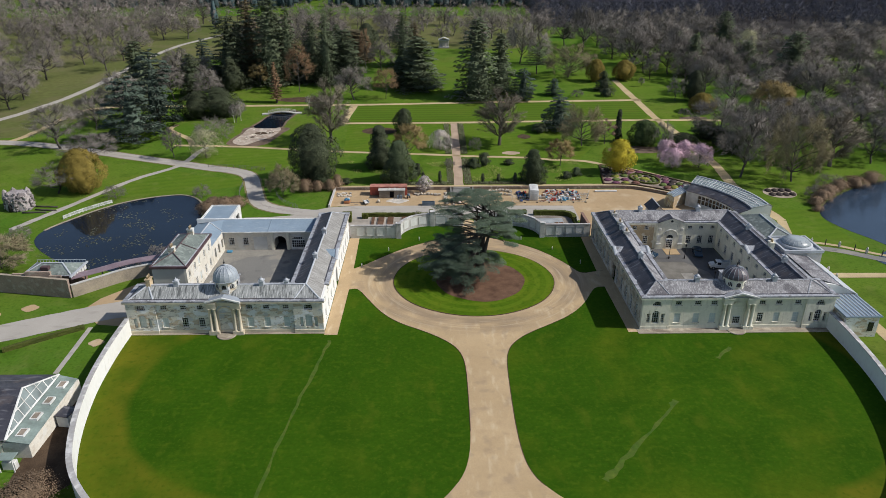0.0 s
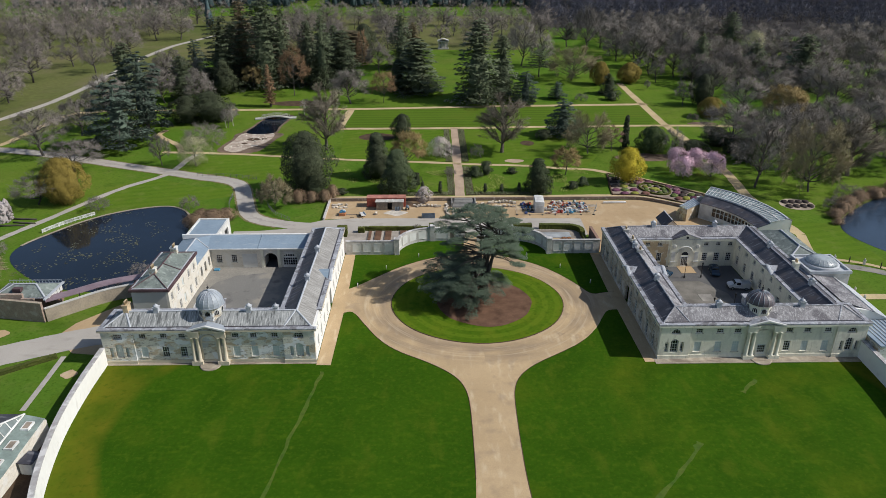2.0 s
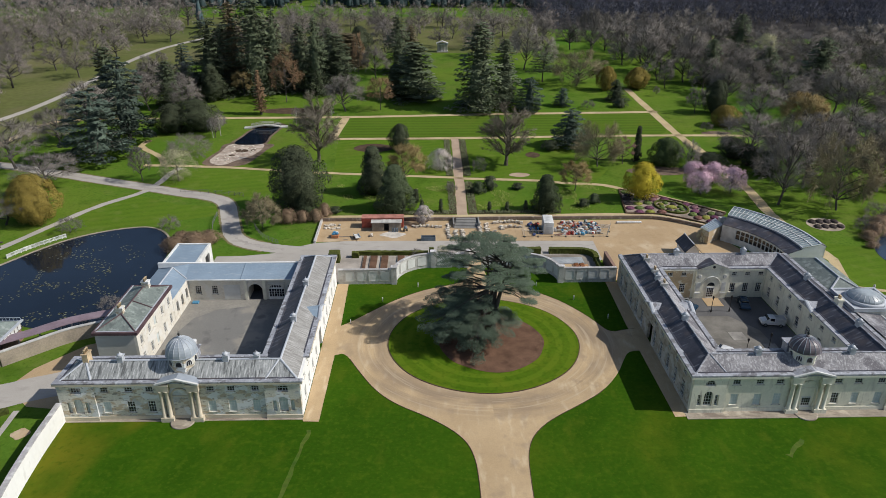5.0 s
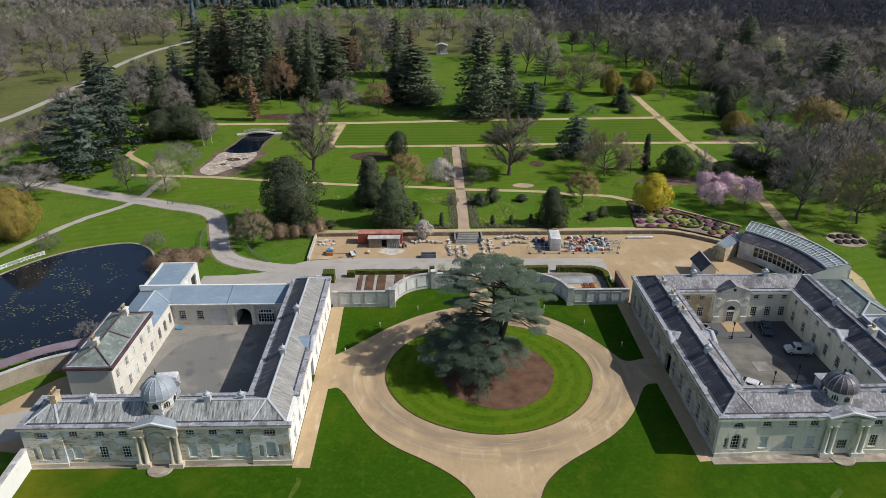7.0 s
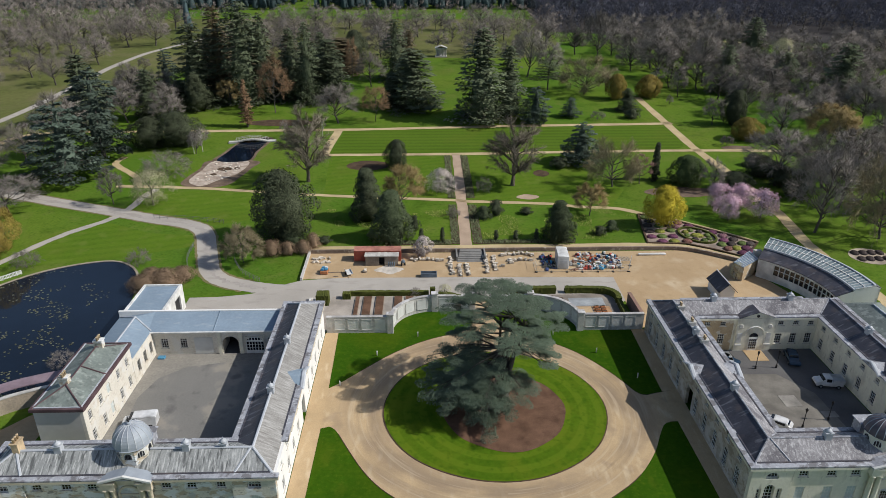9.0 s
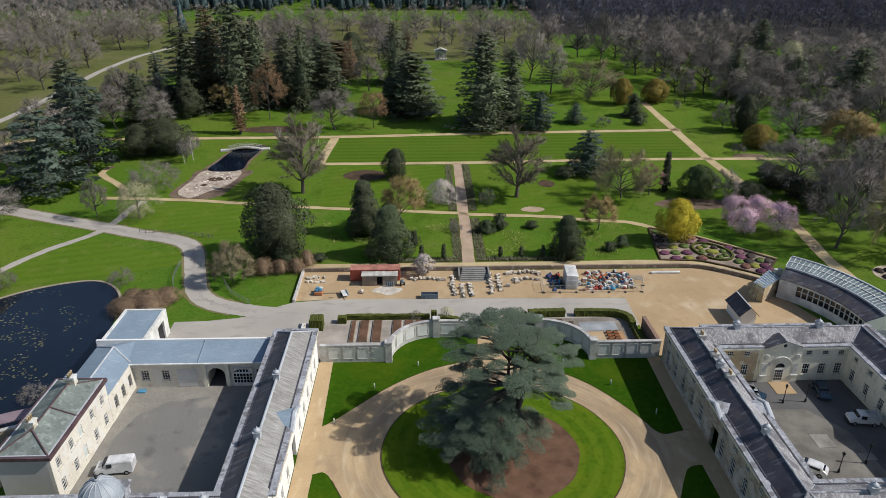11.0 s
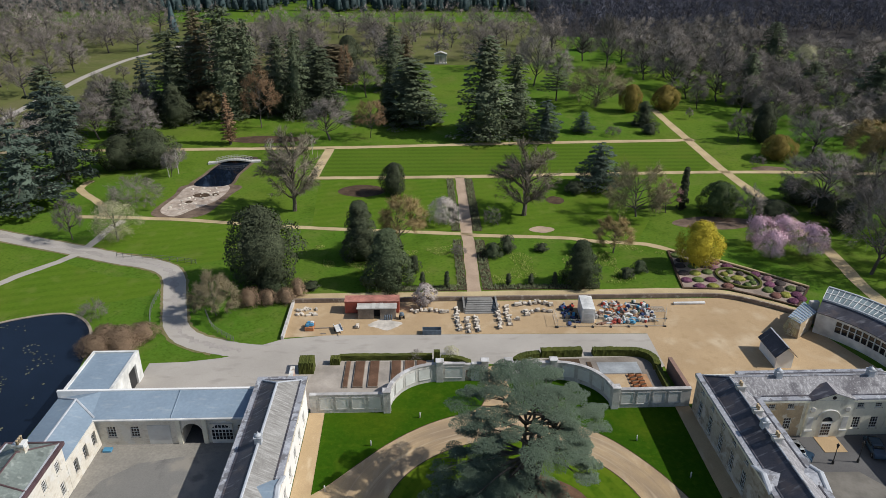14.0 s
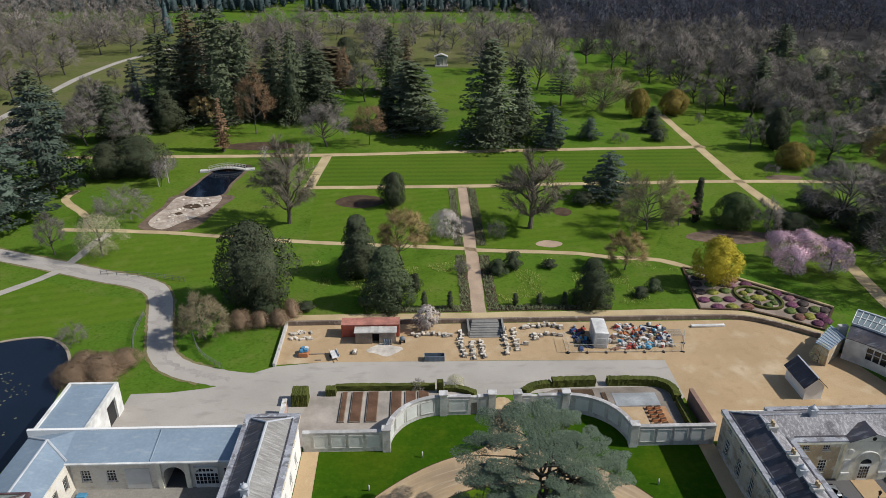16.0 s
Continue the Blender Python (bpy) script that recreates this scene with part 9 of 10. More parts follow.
# ---- vehicles ----
def hull(profile, width, tuck=0.12):
    """A car body from a side outline (x, z), narrowed towards the roof and rounded."""
    bm = bmesh.new()
    zs = [z for _, z in profile]
    top = max(zs)
    rows = []
    for s in (-1, 1):
        rows.append([bm.verts.new((x, s * (width / 2 - (tuck if z > top * 0.62 else 0.0)), z)) for x, z in profile])
    bm.faces.new(rows[0]), bm.faces.new(rows[1][::-1])
    n = len(profile)
    for i in range(n):
        bm.faces.new((rows[0][i], rows[1][i], rows[1][(i + 1) % n], rows[0][(i + 1) % n]))
    bmesh.ops.recalc_face_normals(bm, faces=bm.faces[:])
    bmesh.ops.bevel(bm, geom=bm.edges[:], offset=0.07, segments=2, affect="EDGES")
    return bm


def vehicle(name, label, profile, width, paint, glass, wheels, at, extra=()):
    ob = thing(name, label, "car", at)
    part("body", hull(profile, width), paint, ob)
    for g in glass:
        part("window", boxes(g), GLASS, ob)
    for nm, b, m in extra:
        part(nm, boxes(b), m, ob)
    for x in wheels:
        for s in (-1, 1):
            w = part("wheel", lathe(bmesh.new(), [(0.2, -0.1), (0.33, -0.1), (0.34, 0.1), (0.2, 0.1)], 14), TYRE, ob)
            w.matrix_basis = pose(x, s * (width / 2 - 0.06), 0.34, 90)
            part("rim", lathe(bmesh.new(), [(0.2, -0.108), (0.2, 0.108)], 12), CARSILVER, w)
    return ob


VAN = [(-2.45, 0.35), (-2.5, 1.9), (-2.3, 2.05), (0.75, 2.02), (1.45, 1.35), (2.35, 1.12), (2.5, 0.75), (2.45, 0.35)]
CAR = [(-2.1, 0.35), (-2.15, 0.85), (-1.9, 1.05), (-1.3, 1.45), (0.3, 1.45), (1.05, 1.0), (2.0, 0.85), (2.15, 0.6), (2.1, 0.35)]
VG = [(0.78, 1.30, -0.78, 0.78, 1.42, 1.86), (0.1, 0.72, -1.0, 1.0, 1.35, 1.85)]
CG = [(0.42, 0.86, -0.66, 0.66, 1.06, 1.36), (-1.2, 0.2, -0.86, 0.86, 1.02, 1.36), (-1.72, -1.42, -0.62, 0.62, 1.06, 1.32)]
LIGHTS = [("headlight", (2.42, 2.5, -0.85, -0.5, 0.72, 0.92), PLASTICW), ("headlight", (2.42, 2.5, 0.5, 0.85, 0.72, 0.92), PLASTICW), ("bumper", (2.44, 2.56, -0.9, 0.9, 0.36, 0.58), IRON)]
PICKUP = [(-2.1, 0.4), (-2.1, 1.12), (-0.35, 1.12), (-0.3, 1.78), (0.7, 1.82), (1.3, 1.2), (2.0, 1.02), (2.12, 0.7), (2.08, 0.4)]
LIGHTS_P = [(nm, (a - 0.37, b - 0.37, c * 0.94, d * 0.94, e, f), m) for nm, (a, b, c, d, e, f), m in LIGHTS]
vehicle("pickup_truck", "small white drop-side truck parked in the shaded court", PICKUP, 1.85, CARWHITE, [(0.66, 1.16, -0.74, 0.74, 1.26, 1.68), (-0.1, 0.62, -0.95, 0.95, 1.2, 1.68)], (-1.35, 1.35), pose(53.2, 24.5, 0.07, 0, 0, 172),
        LIGHTS_P + [("load_side", (-2.15, -0.4, s * 0.93 - 0.03, s * 0.93 + 0.03, 1.0, 1.62), CARWHITE) for s in (-1, 1)] + [("tailgate", (-2.16, -2.11, -0.9, 0.9, 1.0, 1.62), CARWHITE), ("load_floor", (-2.08, -0.42, -0.88, 0.88, 1.11, 1.16), GREYREND)])
vehicle("panel_van", "white panel van parked in the tarmac court", VAN, 1.95, CARWHITE, VG, (-1.6, 1.55), pose(-52.6, 17.4, 0.07, 0, 0, 186), LIGHTS)
vehicle("car", "dark hatchback parked under the west range of the court", CAR, 1.8, CARBLUE, CG, (-1.3, 1.3), pose(39.6, 31.2, 0.07, 0, 0, 320))
vehicle("car", "dark blue hatchback parked by the court wall", CAR, 1.8, CARBLUE, CG, (-1.3, 1.3), pose(51.0, 31.6, 0.07, 0, 0, 258))
vehicle("car", "silver car parked beneath the court wall", CAR, 1.8, CARSILVER, CG, (-1.3, 1.3), pose(39.6, 31.2, 0.07, 0, 0, 270))
vehicle("car", "white estate car parked against the range", CAR, 1.8, CARWHITE, CG, (-1.3, 1.3), pose(40.3, 14.9, 0.09, 0, 0, 142))

# ---- court fittings ----
for x, y in ((43.8, 29.4), (47.4, 29.6), (44.0, 14.4), (48.7, 16.0)):
    lp = thing("lamp_post", "black iron lamp post with a lantern in the court", "lamp post", pose(x, y, 0.06), "court lamp posts")
    part("post", lathe(bmesh.new(), [(0.16, 0), (0.16, 0.5), (0.07, 0.6), (0.05, 2.7), (0.08, 2.75)], 8), IRON, lp)
    part("lantern", lathe(bmesh.new(), [(0.10, 2.75), (0.2, 3.2), (0.24, 3.22), (0.05, 3.45), (0.02, 3.55)], 6), IRON, lp)
for x, y in ((-19.2, 34.9), (-12.3, 40.9), (18.5, 34.9), (23.5, 27.4), (-24.6, 26.4), (12.0, 40.8)):
    bo = thing("bollard", "short white marker post on the verge", "bollard", pose(x, y, 0.02), "white marker posts")
    part("post", lathe(bmesh.new(), [(0.10, 0), (0.10, 0.85), (0.07, 0.95), (0.02, 0.97)], 8), WHITE, bo)
for x, y, w in ((80.0, 37.2, 0.22), (82.8, 36.2, 0.1), (85.5, 35.1, 0.22), (88.1, 33.3, 0.1), (89.9, 31.6, 0.22), (92.4, 29.9, 0.1), (75.7, 21.9, 0.2), (75.7, 18.6, 0.2)):
    sp_ = thing("stone_post", "squat grey stone post beside the lakeside path" if w > 0.15 else "slim dark post beside the lakeside path", "post", pose(x, y, 0.05), "posts along the lakeside path")
    part("post", soft_box(-w, w, -w, w, 0, 1.05, 0.04), SCREEN if w > 0.15 else IRON, sp_)
    part("cap", lathe(bmesh.new(), [(w * 1.25, 1.05), (w * 1.25, 1.14), (w * 0.7, 1.25), (w * 0.75, 1.4), (0.03, 1.55)], 10), SCREEN if w > 0.15 else IRON, sp_)
bn = thing("garden_bench", "pale stone bench beside the path", "bench", pose(74.9, 8.6, 0.07, 0, 0, 78))
part("seat", soft_box(-0.9, 0.9, -0.25, 0.25, 0.42, 0.52, 0.03), WHITE, bn)
for x in (-0.65, 0.65):
    part("leg", soft_box(x - 0.09, x + 0.09, -0.2, 0.2, 0, 0.42, 0.02), SCREEN, bn)
sk = thing("litter_skip", "small blue plastic tray on the court floor", "tray", pose(-55.6, 34.9, 0.06))
part("tray", soft_box(-0.6, 0.6, -0.4, 0.4, 0, 0.35, 0.05), BLUEP, sk)

# ---- bridge and temple ----
br = thing("footbridge", "white-railed arched footbridge over the garden stream", "bridge", pose(-67.1, 156.2, rise(156.2), 0, 0, 6))
bm = bmesh.new()
N = 12
arc = [(-5.1 + 10.2 * i / N, 0.35 + 0.75 * math.sin(math.pi * i / N)) for i in range(N + 1)]
for (x0, z0), (x1, z1) in zip(arc, arc[1:]):
    v = [bm.verts.new(p) for p in ((x0, -0.8, z0 - 0.3), (x1, -0.8, z1 - 0.3), (x1, 0.8, z1 - 0.3), (x0, 0.8, z0 - 0.3), (x0, -0.8, z0), (x1, -0.8, z1), (x1, 0.8, z1), (x0, 0.8, z0))]
    for f in ((0, 3, 2, 1), (4, 5, 6, 7), (0, 1, 5, 4), (2, 3, 7, 6)):
        bm.faces.new([v[i] for i in f])
part("deck", bm, PALEPAINT, br)
for s in (-0.78, 0.78):
    rail = bmesh.new()
    for (x0, z0), (x1, z1) in zip(arc, arc[1:]):
        strip(rail, (x0, s, z0 + 0.95), (x1, s, z1 + 0.95), 0.10, 0.08)
        strip(rail, (x0, s, z0 + 0.45), (x1, s, z1 + 0.45), 0.06, 0.05)
    rl = part("railing", rail, PALEPAINT, br)
    for x, z in arc:
        part("baluster", boxes((x - 0.05, x + 0.05, s - 0.05, s + 0.05, z, z + 1.0)), PALEPAINT, rl)
for s in (-1, 1):
    part("abutment", boxes((s * 6.2 - 1.3, s * 6.2 + 1.3, -0.95, 0.95, -0.2, 0.40)), SCREEN, br)
tp = thing("garden_temple", "small grey stone temple at the end of the avenue", "temple", pose(-1.6, 296, rise(296)))
part("base", boxes((-3, 3, -2, 2, 0, 0.5)), SCREEN, tp)
for x in (-2.4, -0.8, 0.8, 2.4):
    part("column", lathe(bmesh.new(), [(0.3, 0.5), (0.26, 3.6), (0.34, 3.8)], 10, (x, -1.5)), SCREEN, tp)
part("entablature", boxes((-3, 3, -1.9, 1.9, 3.8, 4.5)), SCREEN, tp)
part("cella", boxes((-2.6, 2.6, 0.2, 1.8, 0.5, 3.8)), SCREEN, tp)
roof_face(tp, [(-3.2, -2.1, 4.5), (-3.2, 2.1, 4.5), (0, 2.1, 5.7), (0, -2.1, 5.7)], SCREEN)
roof_face(tp, [(3.2, -2.1, 4.5), (3.2, 2.1, 4.5), (0, 2.1, 5.7), (0, -2.1, 5.7)], SCREEN)

# ---- parterre of heather mounds ----
PART_OUT = [(43.2, 95.4), (41.8, 87), (40.8, 79.0), (49.6, 78.4), (55.2, 75.2), (60.6, 71.4), (66.2, 78.4), (58.5, 85.2), (51.2, 91.2)]
structure("parterre_bed", drape(PART_OUT, 0.07), material("parterre_grit", (0.36, 0.285, 0.23), 0.95, 0.3, 3.0, 0.3, 0.02), "pinkish grit ground of the heather parterre", "bed")
structure("parterre_edging", wall_line(PART_OUT + [PART_OUT[0]], 0.5, 0.25, 0.05, follow=True), BEDSOIL, "dark low edging round the parterre", "edging")
MOUND_MATS = [leaf("purple_heather", (0.15, 0.06, 0.10), 0.2), leaf("green_heather", (0.12, 0.16, 0.05), 0.2), leaf("bronze_heather", (0.20, 0.10, 0.08), 0.2), leaf("dark_heather", (0.075, 0.06, 0.055), 0.2), leaf("lime_heather", (0.27, 0.27, 0.06), 0.2), leaf("pink_heather", (0.24, 0.13, 0.145), 0.2)]
MOUND_NAMES = ["purple", "green", "bronze", "dark", "lime-green", "dusky pink"]


def mound_mesh(seed):
    r = random.Random(seed)
    g = Geo()
    n, m = 16, 5
    for j in range(m):
        t = j / m
        for i in range(n):
            a = 2 * math.pi * i / n
            rr = math.cos(t * math.pi / 2) ** 0.6 * r.uniform(0.93, 1.07)
            g.v.append((rr * math.cos(a), rr * math.sin(a), 0.55 * math.sin(t * math.pi / 2) * r.uniform(0.9, 1.1)))
    g.v.append((0, 0, 0.55))
    for j in range(m - 1):
        for i in range(n):
            g.f.append((j * n + i, j * n + (i + 1) % n, (j + 1) * n + (i + 1) % n, (j + 1) * n + i))
    for i in range(n):
        g.f.append(((m - 1) * n + i, (m - 1) * n + (i + 1) % n, m * n))
    for _ in range(260):
        v = rvec(r)
        v.z = abs(v.z)
        c = Vector((v.x, v.y, 0.55 * v.z))
        u = (v.orthogonal().normalized() + rvec(r) * 0.5).normalized()
        g.leaf(c * 1.02, u * 0.13, v.cross(u).normalized() * 0.08)
    return g


MOUNDS = [[mound_mesh(s + 10 * k).mesh("mound") for s in range(2)] for k in range(6)]


def mound(x, y, rx, ry, k, turn=0):
    me = MOUNDS[k][int(x * 3) % 2]
    ob = part("heather_mound", me, MOUND_MATS[k])
    ob.matrix_basis = pose(x, y, rise(y) + 0.05, 0, 0, turn) @ Matrix.Diagonal((rx, ry, 1.0, 1))
    tagged(ob, MOUND_NAMES[k] + " rounded heather mound in the grit parterre", "shrub", "heather mounds")


structure("parterre_kerb", wall_line([(66.6, 78.9), (58.9, 85.7), (51.6, 91.7), (45.6, 96.2)], 0.5, 0.22, 0.05, follow=True), PATHMAT, "pale sandy kerb along the parterre", "edging")
for x, y, k in ((42.6, 82.2, 0), (45.1, 82.3, 1), (47.7, 82.2, 0), (45.5, 85.1, 4), (43.0, 85.2, 3), (46.2, 88.1, 1), (48.5, 88.2, 3), (48.2, 85.5, 1), (50.3, 87.5, 5), (51.3, 89.7, 2), (53.4, 87.9, 0), (44.4, 79.6, 0), (47.2, 79.6, 4), (50.2, 79.6, 2), (43.4, 88.4, 3), (44.6, 91.0, 3), (47.4, 90.8, 2), (44.0, 93.2, 1), (47.0, 93.4, 3)):
    mound(x, y, 1.2, 1.0, k)
for x, y, k in ((57.9, 84.2, 0), (59.6, 82.3, 5), (58.9, 79.9, 0), (57.6, 77.8, 1), (59.9, 78.0, 3), (61.3, 80.3, 3), (62.5, 78.2, 1), (64.2, 77.9, 3), (60.2, 75.8, 4), (62.4, 75.8, 0), (58.2, 75.6, 2), (60.6, 73.4, 0), (62.6, 74.2, 0)):
    mound(x, y, 1.2, 1.0, k, 40)
OVX, OVY = 53.6, 82.6
ring_pts = [(OVX + 3.9 * math.cos(t), OVY + 4.0 * math.sin(t) - 1.2 * math.cos(t)) for t in np.radians(range(0, 361, 12))]
structure("parterre_hedge", wall_line(ring_pts, 0.45, 0.45, 0.05, follow=True), HEDGE, "oval dwarf hedge ring in the parterre", "hedge")
mound(OVX, OVY, 1.5, 1.1, 4, -15)
for i in range(8):
    t = 2 * math.pi * i / 8 + 0.3
    mound(OVX + 2.5 * math.cos(t), OVY + 2.6 * math.sin(t) - 0.75 * math.cos(t), 0.8, 0.75, (1, 3, 1, 4, 1, 3, 1, 1)[i])
# round bed of low shrubs near the lake lawn
structure("oval_bed", drape(disc(88.6, 71.4, 4.6, 28, 0.1, 3.9), 0.06), material("pale_bed_grit", (0.42, 0.35, 0.27), 0.95, 0.25, 2.0, 0.3), "pale oval bed cut in the lawn", "bed")
for i in range(4):
    for j in range(2):
        mound(85.9 + i * 1.9, 70.0 + j * 2.9, 0.85, 1.1, 3)

# ---- rock garden and water edge ----
def rock_mesh(seed):
    r = random.Random(seed)
    bm = bmesh.new()
    bmesh.ops.create_icosphere(bm, subdivisions=1, radius=1.0)
    for v in bm.verts:
        v.co = Vector((v.co.x * r.uniform(0.7, 1.2), v.co.y * r.uniform(0.6, 1.1), v.co.z * r.uniform(0.4, 0.7)))
    return mesh_of("rock", bm)


ROCKS = [rock_mesh(s) for s in range(5)]
r = random.Random(8)
for _ in range(46):
    t, u = r.random(), r.random()
    x, y = -76.3 + 8.6 * u + 3.2 * t, 120 + 17 * t
    s = r.uniform(0.2, 0.62)
    ob = tagged(part("rock", ROCKS[r.randrange(5)], STONEBLOCK), "rough pale stone in the drained rock pool", "rock", "rocks of the pool")
    ob.matrix_basis = pose(x, y, rise(y) + 0.1 * s, 0, 0, r.uniform(0, 360)) @ Matrix.Diagonal((s, s, s, 1))
for x, y, rx, ry in ((-69.5, 130.5, 2.4, 1.5), (-66.3, 131, 1.2, 0.8), (-71.6, 126, 1.0, 0.8)):
    structure("rock_pool_bed", drape(disc(x, y, rx, 20, 0.15, ry), 0.10), BEDSOIL, "dark planting pocket in the rock garden", "bed")
lil = Geo()
r = random.Random(9)
for _ in range(1300):
    a, q = r.uniform(0, 6.28), r.random() ** 0.6
    x, y = -87 + 15 * q * math.cos(a), 47 + 22 * q * math.sin(a)
    if noise.noise(Vector((x * 0.18, y * 0.18, 3))) < 0.02:
        continue
    s = r.uniform(0.12, 0.28)
    lil.leaf(Vector((x, y, rise(y) + 0.06)), Vector((s, 0, 0)), Vector((0, s, 0)))
lob = part("lily_leaves", lil.mesh("lily_leaves"), leaf("lily_leaf", (0.135, 0.135, 0.085), 0.4))
tagged(lob, "small brownish lily leaves floating on the pond", "lily leaves", "", "stuff")

# the rubble folly behind the pond path
fo = thing("stone_folly", "jagged grotto-like folly of rough grey stones on grass", "folly", pose(-118.9, 64.2, rise(64.2)) @ Matrix.Scale(0.94, 4))
r = random.Random(77)
core = bmesh.new()
rings = []
for z, q in ((-0.2, 1.0), (1.2, 1.02), (2.6, 0.98), (3.9, 0.90), (4.7, 0.74), (5.0, 0.05)):
    ring = []
    for i in range(14):
        a = 2 * math.pi * i / 14
        k = q * (1 + 0.10 * noise.noise(Vector((math.cos(a) * 1.7, math.sin(a) * 1.7, z * 0.6))))
        ring.append(core.verts.new((3.7 * k * math.cos(a), 3.1 * k * math.sin(a), z)))
    rings.append(ring)
for a, b in zip(rings, rings[1:]):
    for i in range(14):
        core.faces.new((a[i], a[(i + 1) % 14], b[(i + 1) % 14], b[i]))
part("wall", core, FOLLYSTONE, fo)
for a, h in ((3.6, 1.9), (2.3, 1.5), (0.9, 1.7), (5.4, 1.3), (0.2, 1.1)):
    horn = bmesh.new()
    lathe(horn, [(0.95, 0.0), (0.72, h * 0.4), (0.38, h * 0.75), (0.02, h)], 7, (3.0 * math.cos(a), 2.5 * math.sin(a)), a, False)
    for v in horn.verts:
        v.co += noise.noise_vector(v.co * 1.3) * 0.22 + Vector((0, 0, 4.1))
    part("pinnacle", horn, FOLLYSTONE, fo)
arch = bmesh.new()
lathe(arch, [(0.62, 0.0), (0.62, 1.5), (0.45, 1.95), (0.02, 2.15)], 10, (-0.9, -2.95))
# Solid near-black plug in place of the shade within the arch.
part("doorway", arch, material("deep_shade_opening", (0.02, 0.02, 0.02), 0.9), fo, "dark arched opening")
rubble = [rock_mesh(400 + k) for k in range(4)]
for i in range(150):
    a, z = r.uniform(0, 6.283), r.uniform(0.1, 4.9)
    q = 1.0 if z < 3.6 else 1.0 - (z - 3.6) * 0.22
    st = part("stone", rubble[i % 4], FOLLYSTONE, fo)
    st.matrix_local = pose(3.75 * q * math.cos(a), 3.15 * q * math.sin(a), z, r.uniform(0, 360), r.uniform(0, 360), r.uniform(0, 360)) @ Matrix.Scale(r.uniform(0.30, 0.55), 4)
for x, y, a in ((-112.2, 64.6, -4), (-111.2, 62.2, -8), (-113.4, 60.6, 4)):
    lg = thing("log", "dark mossy felled log lying in the grass", "log", pose(x, y, rise(y) + 0.18, 0, 90, a))
    bm = bmesh.new()
    lathe(bm, [(0.02, -3.0), (0.22, -2.98), (0.25, -1.0), (0.22, 1.2), (0.19, 2.98), (0.02, 3.0)], 9)
    part("stem", bm, BARK, lg)

wr = thing("white_rail", "low white rail fence along the pond edge", "fence")
pts = [Vector(p) for p in ((-103.7, 56.2, 0), (-101.6, 60.2, 0), (-99.2, 63.5, 0), (-95.9, 67.2, 0))]
line = curve_points([tuple(p) for p in pts], 4)
for p in line:
    part("post", boxes((p.x - 0.08, p.x + 0.08, p.y - 0.08, p.y + 0.08, rise(p.y), rise(p.y) + 0.95)), WHITE, wr)
for a, b in zip(line, line[1:]):
    for k in range(1, 5):
        p = a.lerp(b, k / 5)
        part("picket", boxes((p.x - 0.05, p.x + 0.05, p.y - 0.05, p.y + 0.05, rise(p.y) + 0.1, rise(p.y) + 0.85)), WHITE, wr)
for h in (0.2, 0.85):
    part("rail", wall_line([(p.x, p.y) for p in line], 0.08, 0.12, h, follow=True), WHITE, wr)

# ---- the building yard ----
def Y(x, y, turn=0.0):
    return pose(x, y, rise(y) + 0.03, 0, 0, turn)


rc = thing("site_container", "rusty red steel site container behind a timber cabin", "container", Y(-21.2, 72.4))
part("body", boxes((-5.1, 5.1, -1.2, 1.2, 0.1, 2.5)), REDPAINT, rc)
for i in range(33):
    part("corrugation", boxes((-5.05 + i * 0.31, -4.9 + i * 0.31, -1.26, -1.2, 0.2, 2.4)), REDPAINT, rc)
part("roof", boxes((-5.15, 5.15, -1.27, 1.25, 2.503, 2.6)), material("faded_red_roof", (0.50, 0.22, 0.17), 0.7, 0.2, 2.0, 0.5), rc)
cb = thing("site_cabin", "brown timber site cabin with a pale corrugated roof", "cabin", Y(-20.2, 70.2))
part("wall", boxes((-3.5, -0.6, -0.95, 0.9, 0, 2.2), (0.6, 3.5, -0.95, 0.9, 0, 2.2), (-0.6, 0.6, 0.5, 0.9, 0, 2.2), (-0.6, 0.6, -0.95, -0.8, 1.95, 2.2)), TIMBER, cb)
for i in range(24):
    part("board", boxes((-3.5 + i * 0.125, -3.395 + i * 0.125, -0.98, -0.951, 0.05, 2.15)) if i < 23 else boxes((0.62, 0.7, -0.98, -0.951, 0.05, 2.15)), TIMBER, cb)
part("roof", boxes((-3.7, 3.7, -1.15, 1.05, 2.203, 2.32)), material("pale_sheet_roof", (0.56, 0.54, 0.50), 0.7, 0.15, 2.0, 0.5), cb)
for i in range(2):
    part("skylight", boxes((-0.9 + i * 1.4, -0.3 + i * 1.4, -1.1, 1.0, 2.322, 2.36)), GREYREND, cb)
# Black slab in place of the shaded inside of the doorway.
part("door", boxes((-0.58, 0.58, 0.0, 0.06, 0, 1.95)), BLACK, cb, "black slab standing for the shade of an open doorway")
for i, a in enumerate((0.9, 1.3, 1.7, 2.1)):
    cy = thing("gas_bottle", "grey upright gas bottle by the cabin", "gas bottle", Y(-19.6 + a, 68.9), "gas bottles")
    part("bottle", lathe(bmesh.new(), [(0.14, 0), (0.15, 0.1), (0.15, 0.9), (0.06, 1.05), (0.05, 1.15)], 10), GREYBLUE, cy)
sp = thing("skip", "orange and blue skip filled with rubble bags", "skip", Y(-32.2, 66.4))
part("body", soft_box(-0.8, 0.8, -1.0, 1.0, 0.05, 0.75, 0.06), TERRA, sp)
for x, y, m in ((-0.35, -0.4, BLUEP), (0.4, -0.2, BLUEP), (-0.2, 0.5, BLUEP), (0.35, 0.55, PLASTICW)):
    part("bag", soft_box(x - 0.4, x + 0.4, y - 0.42, y + 0.42, 0.7, 1.15, 0.15, 2), m, sp)
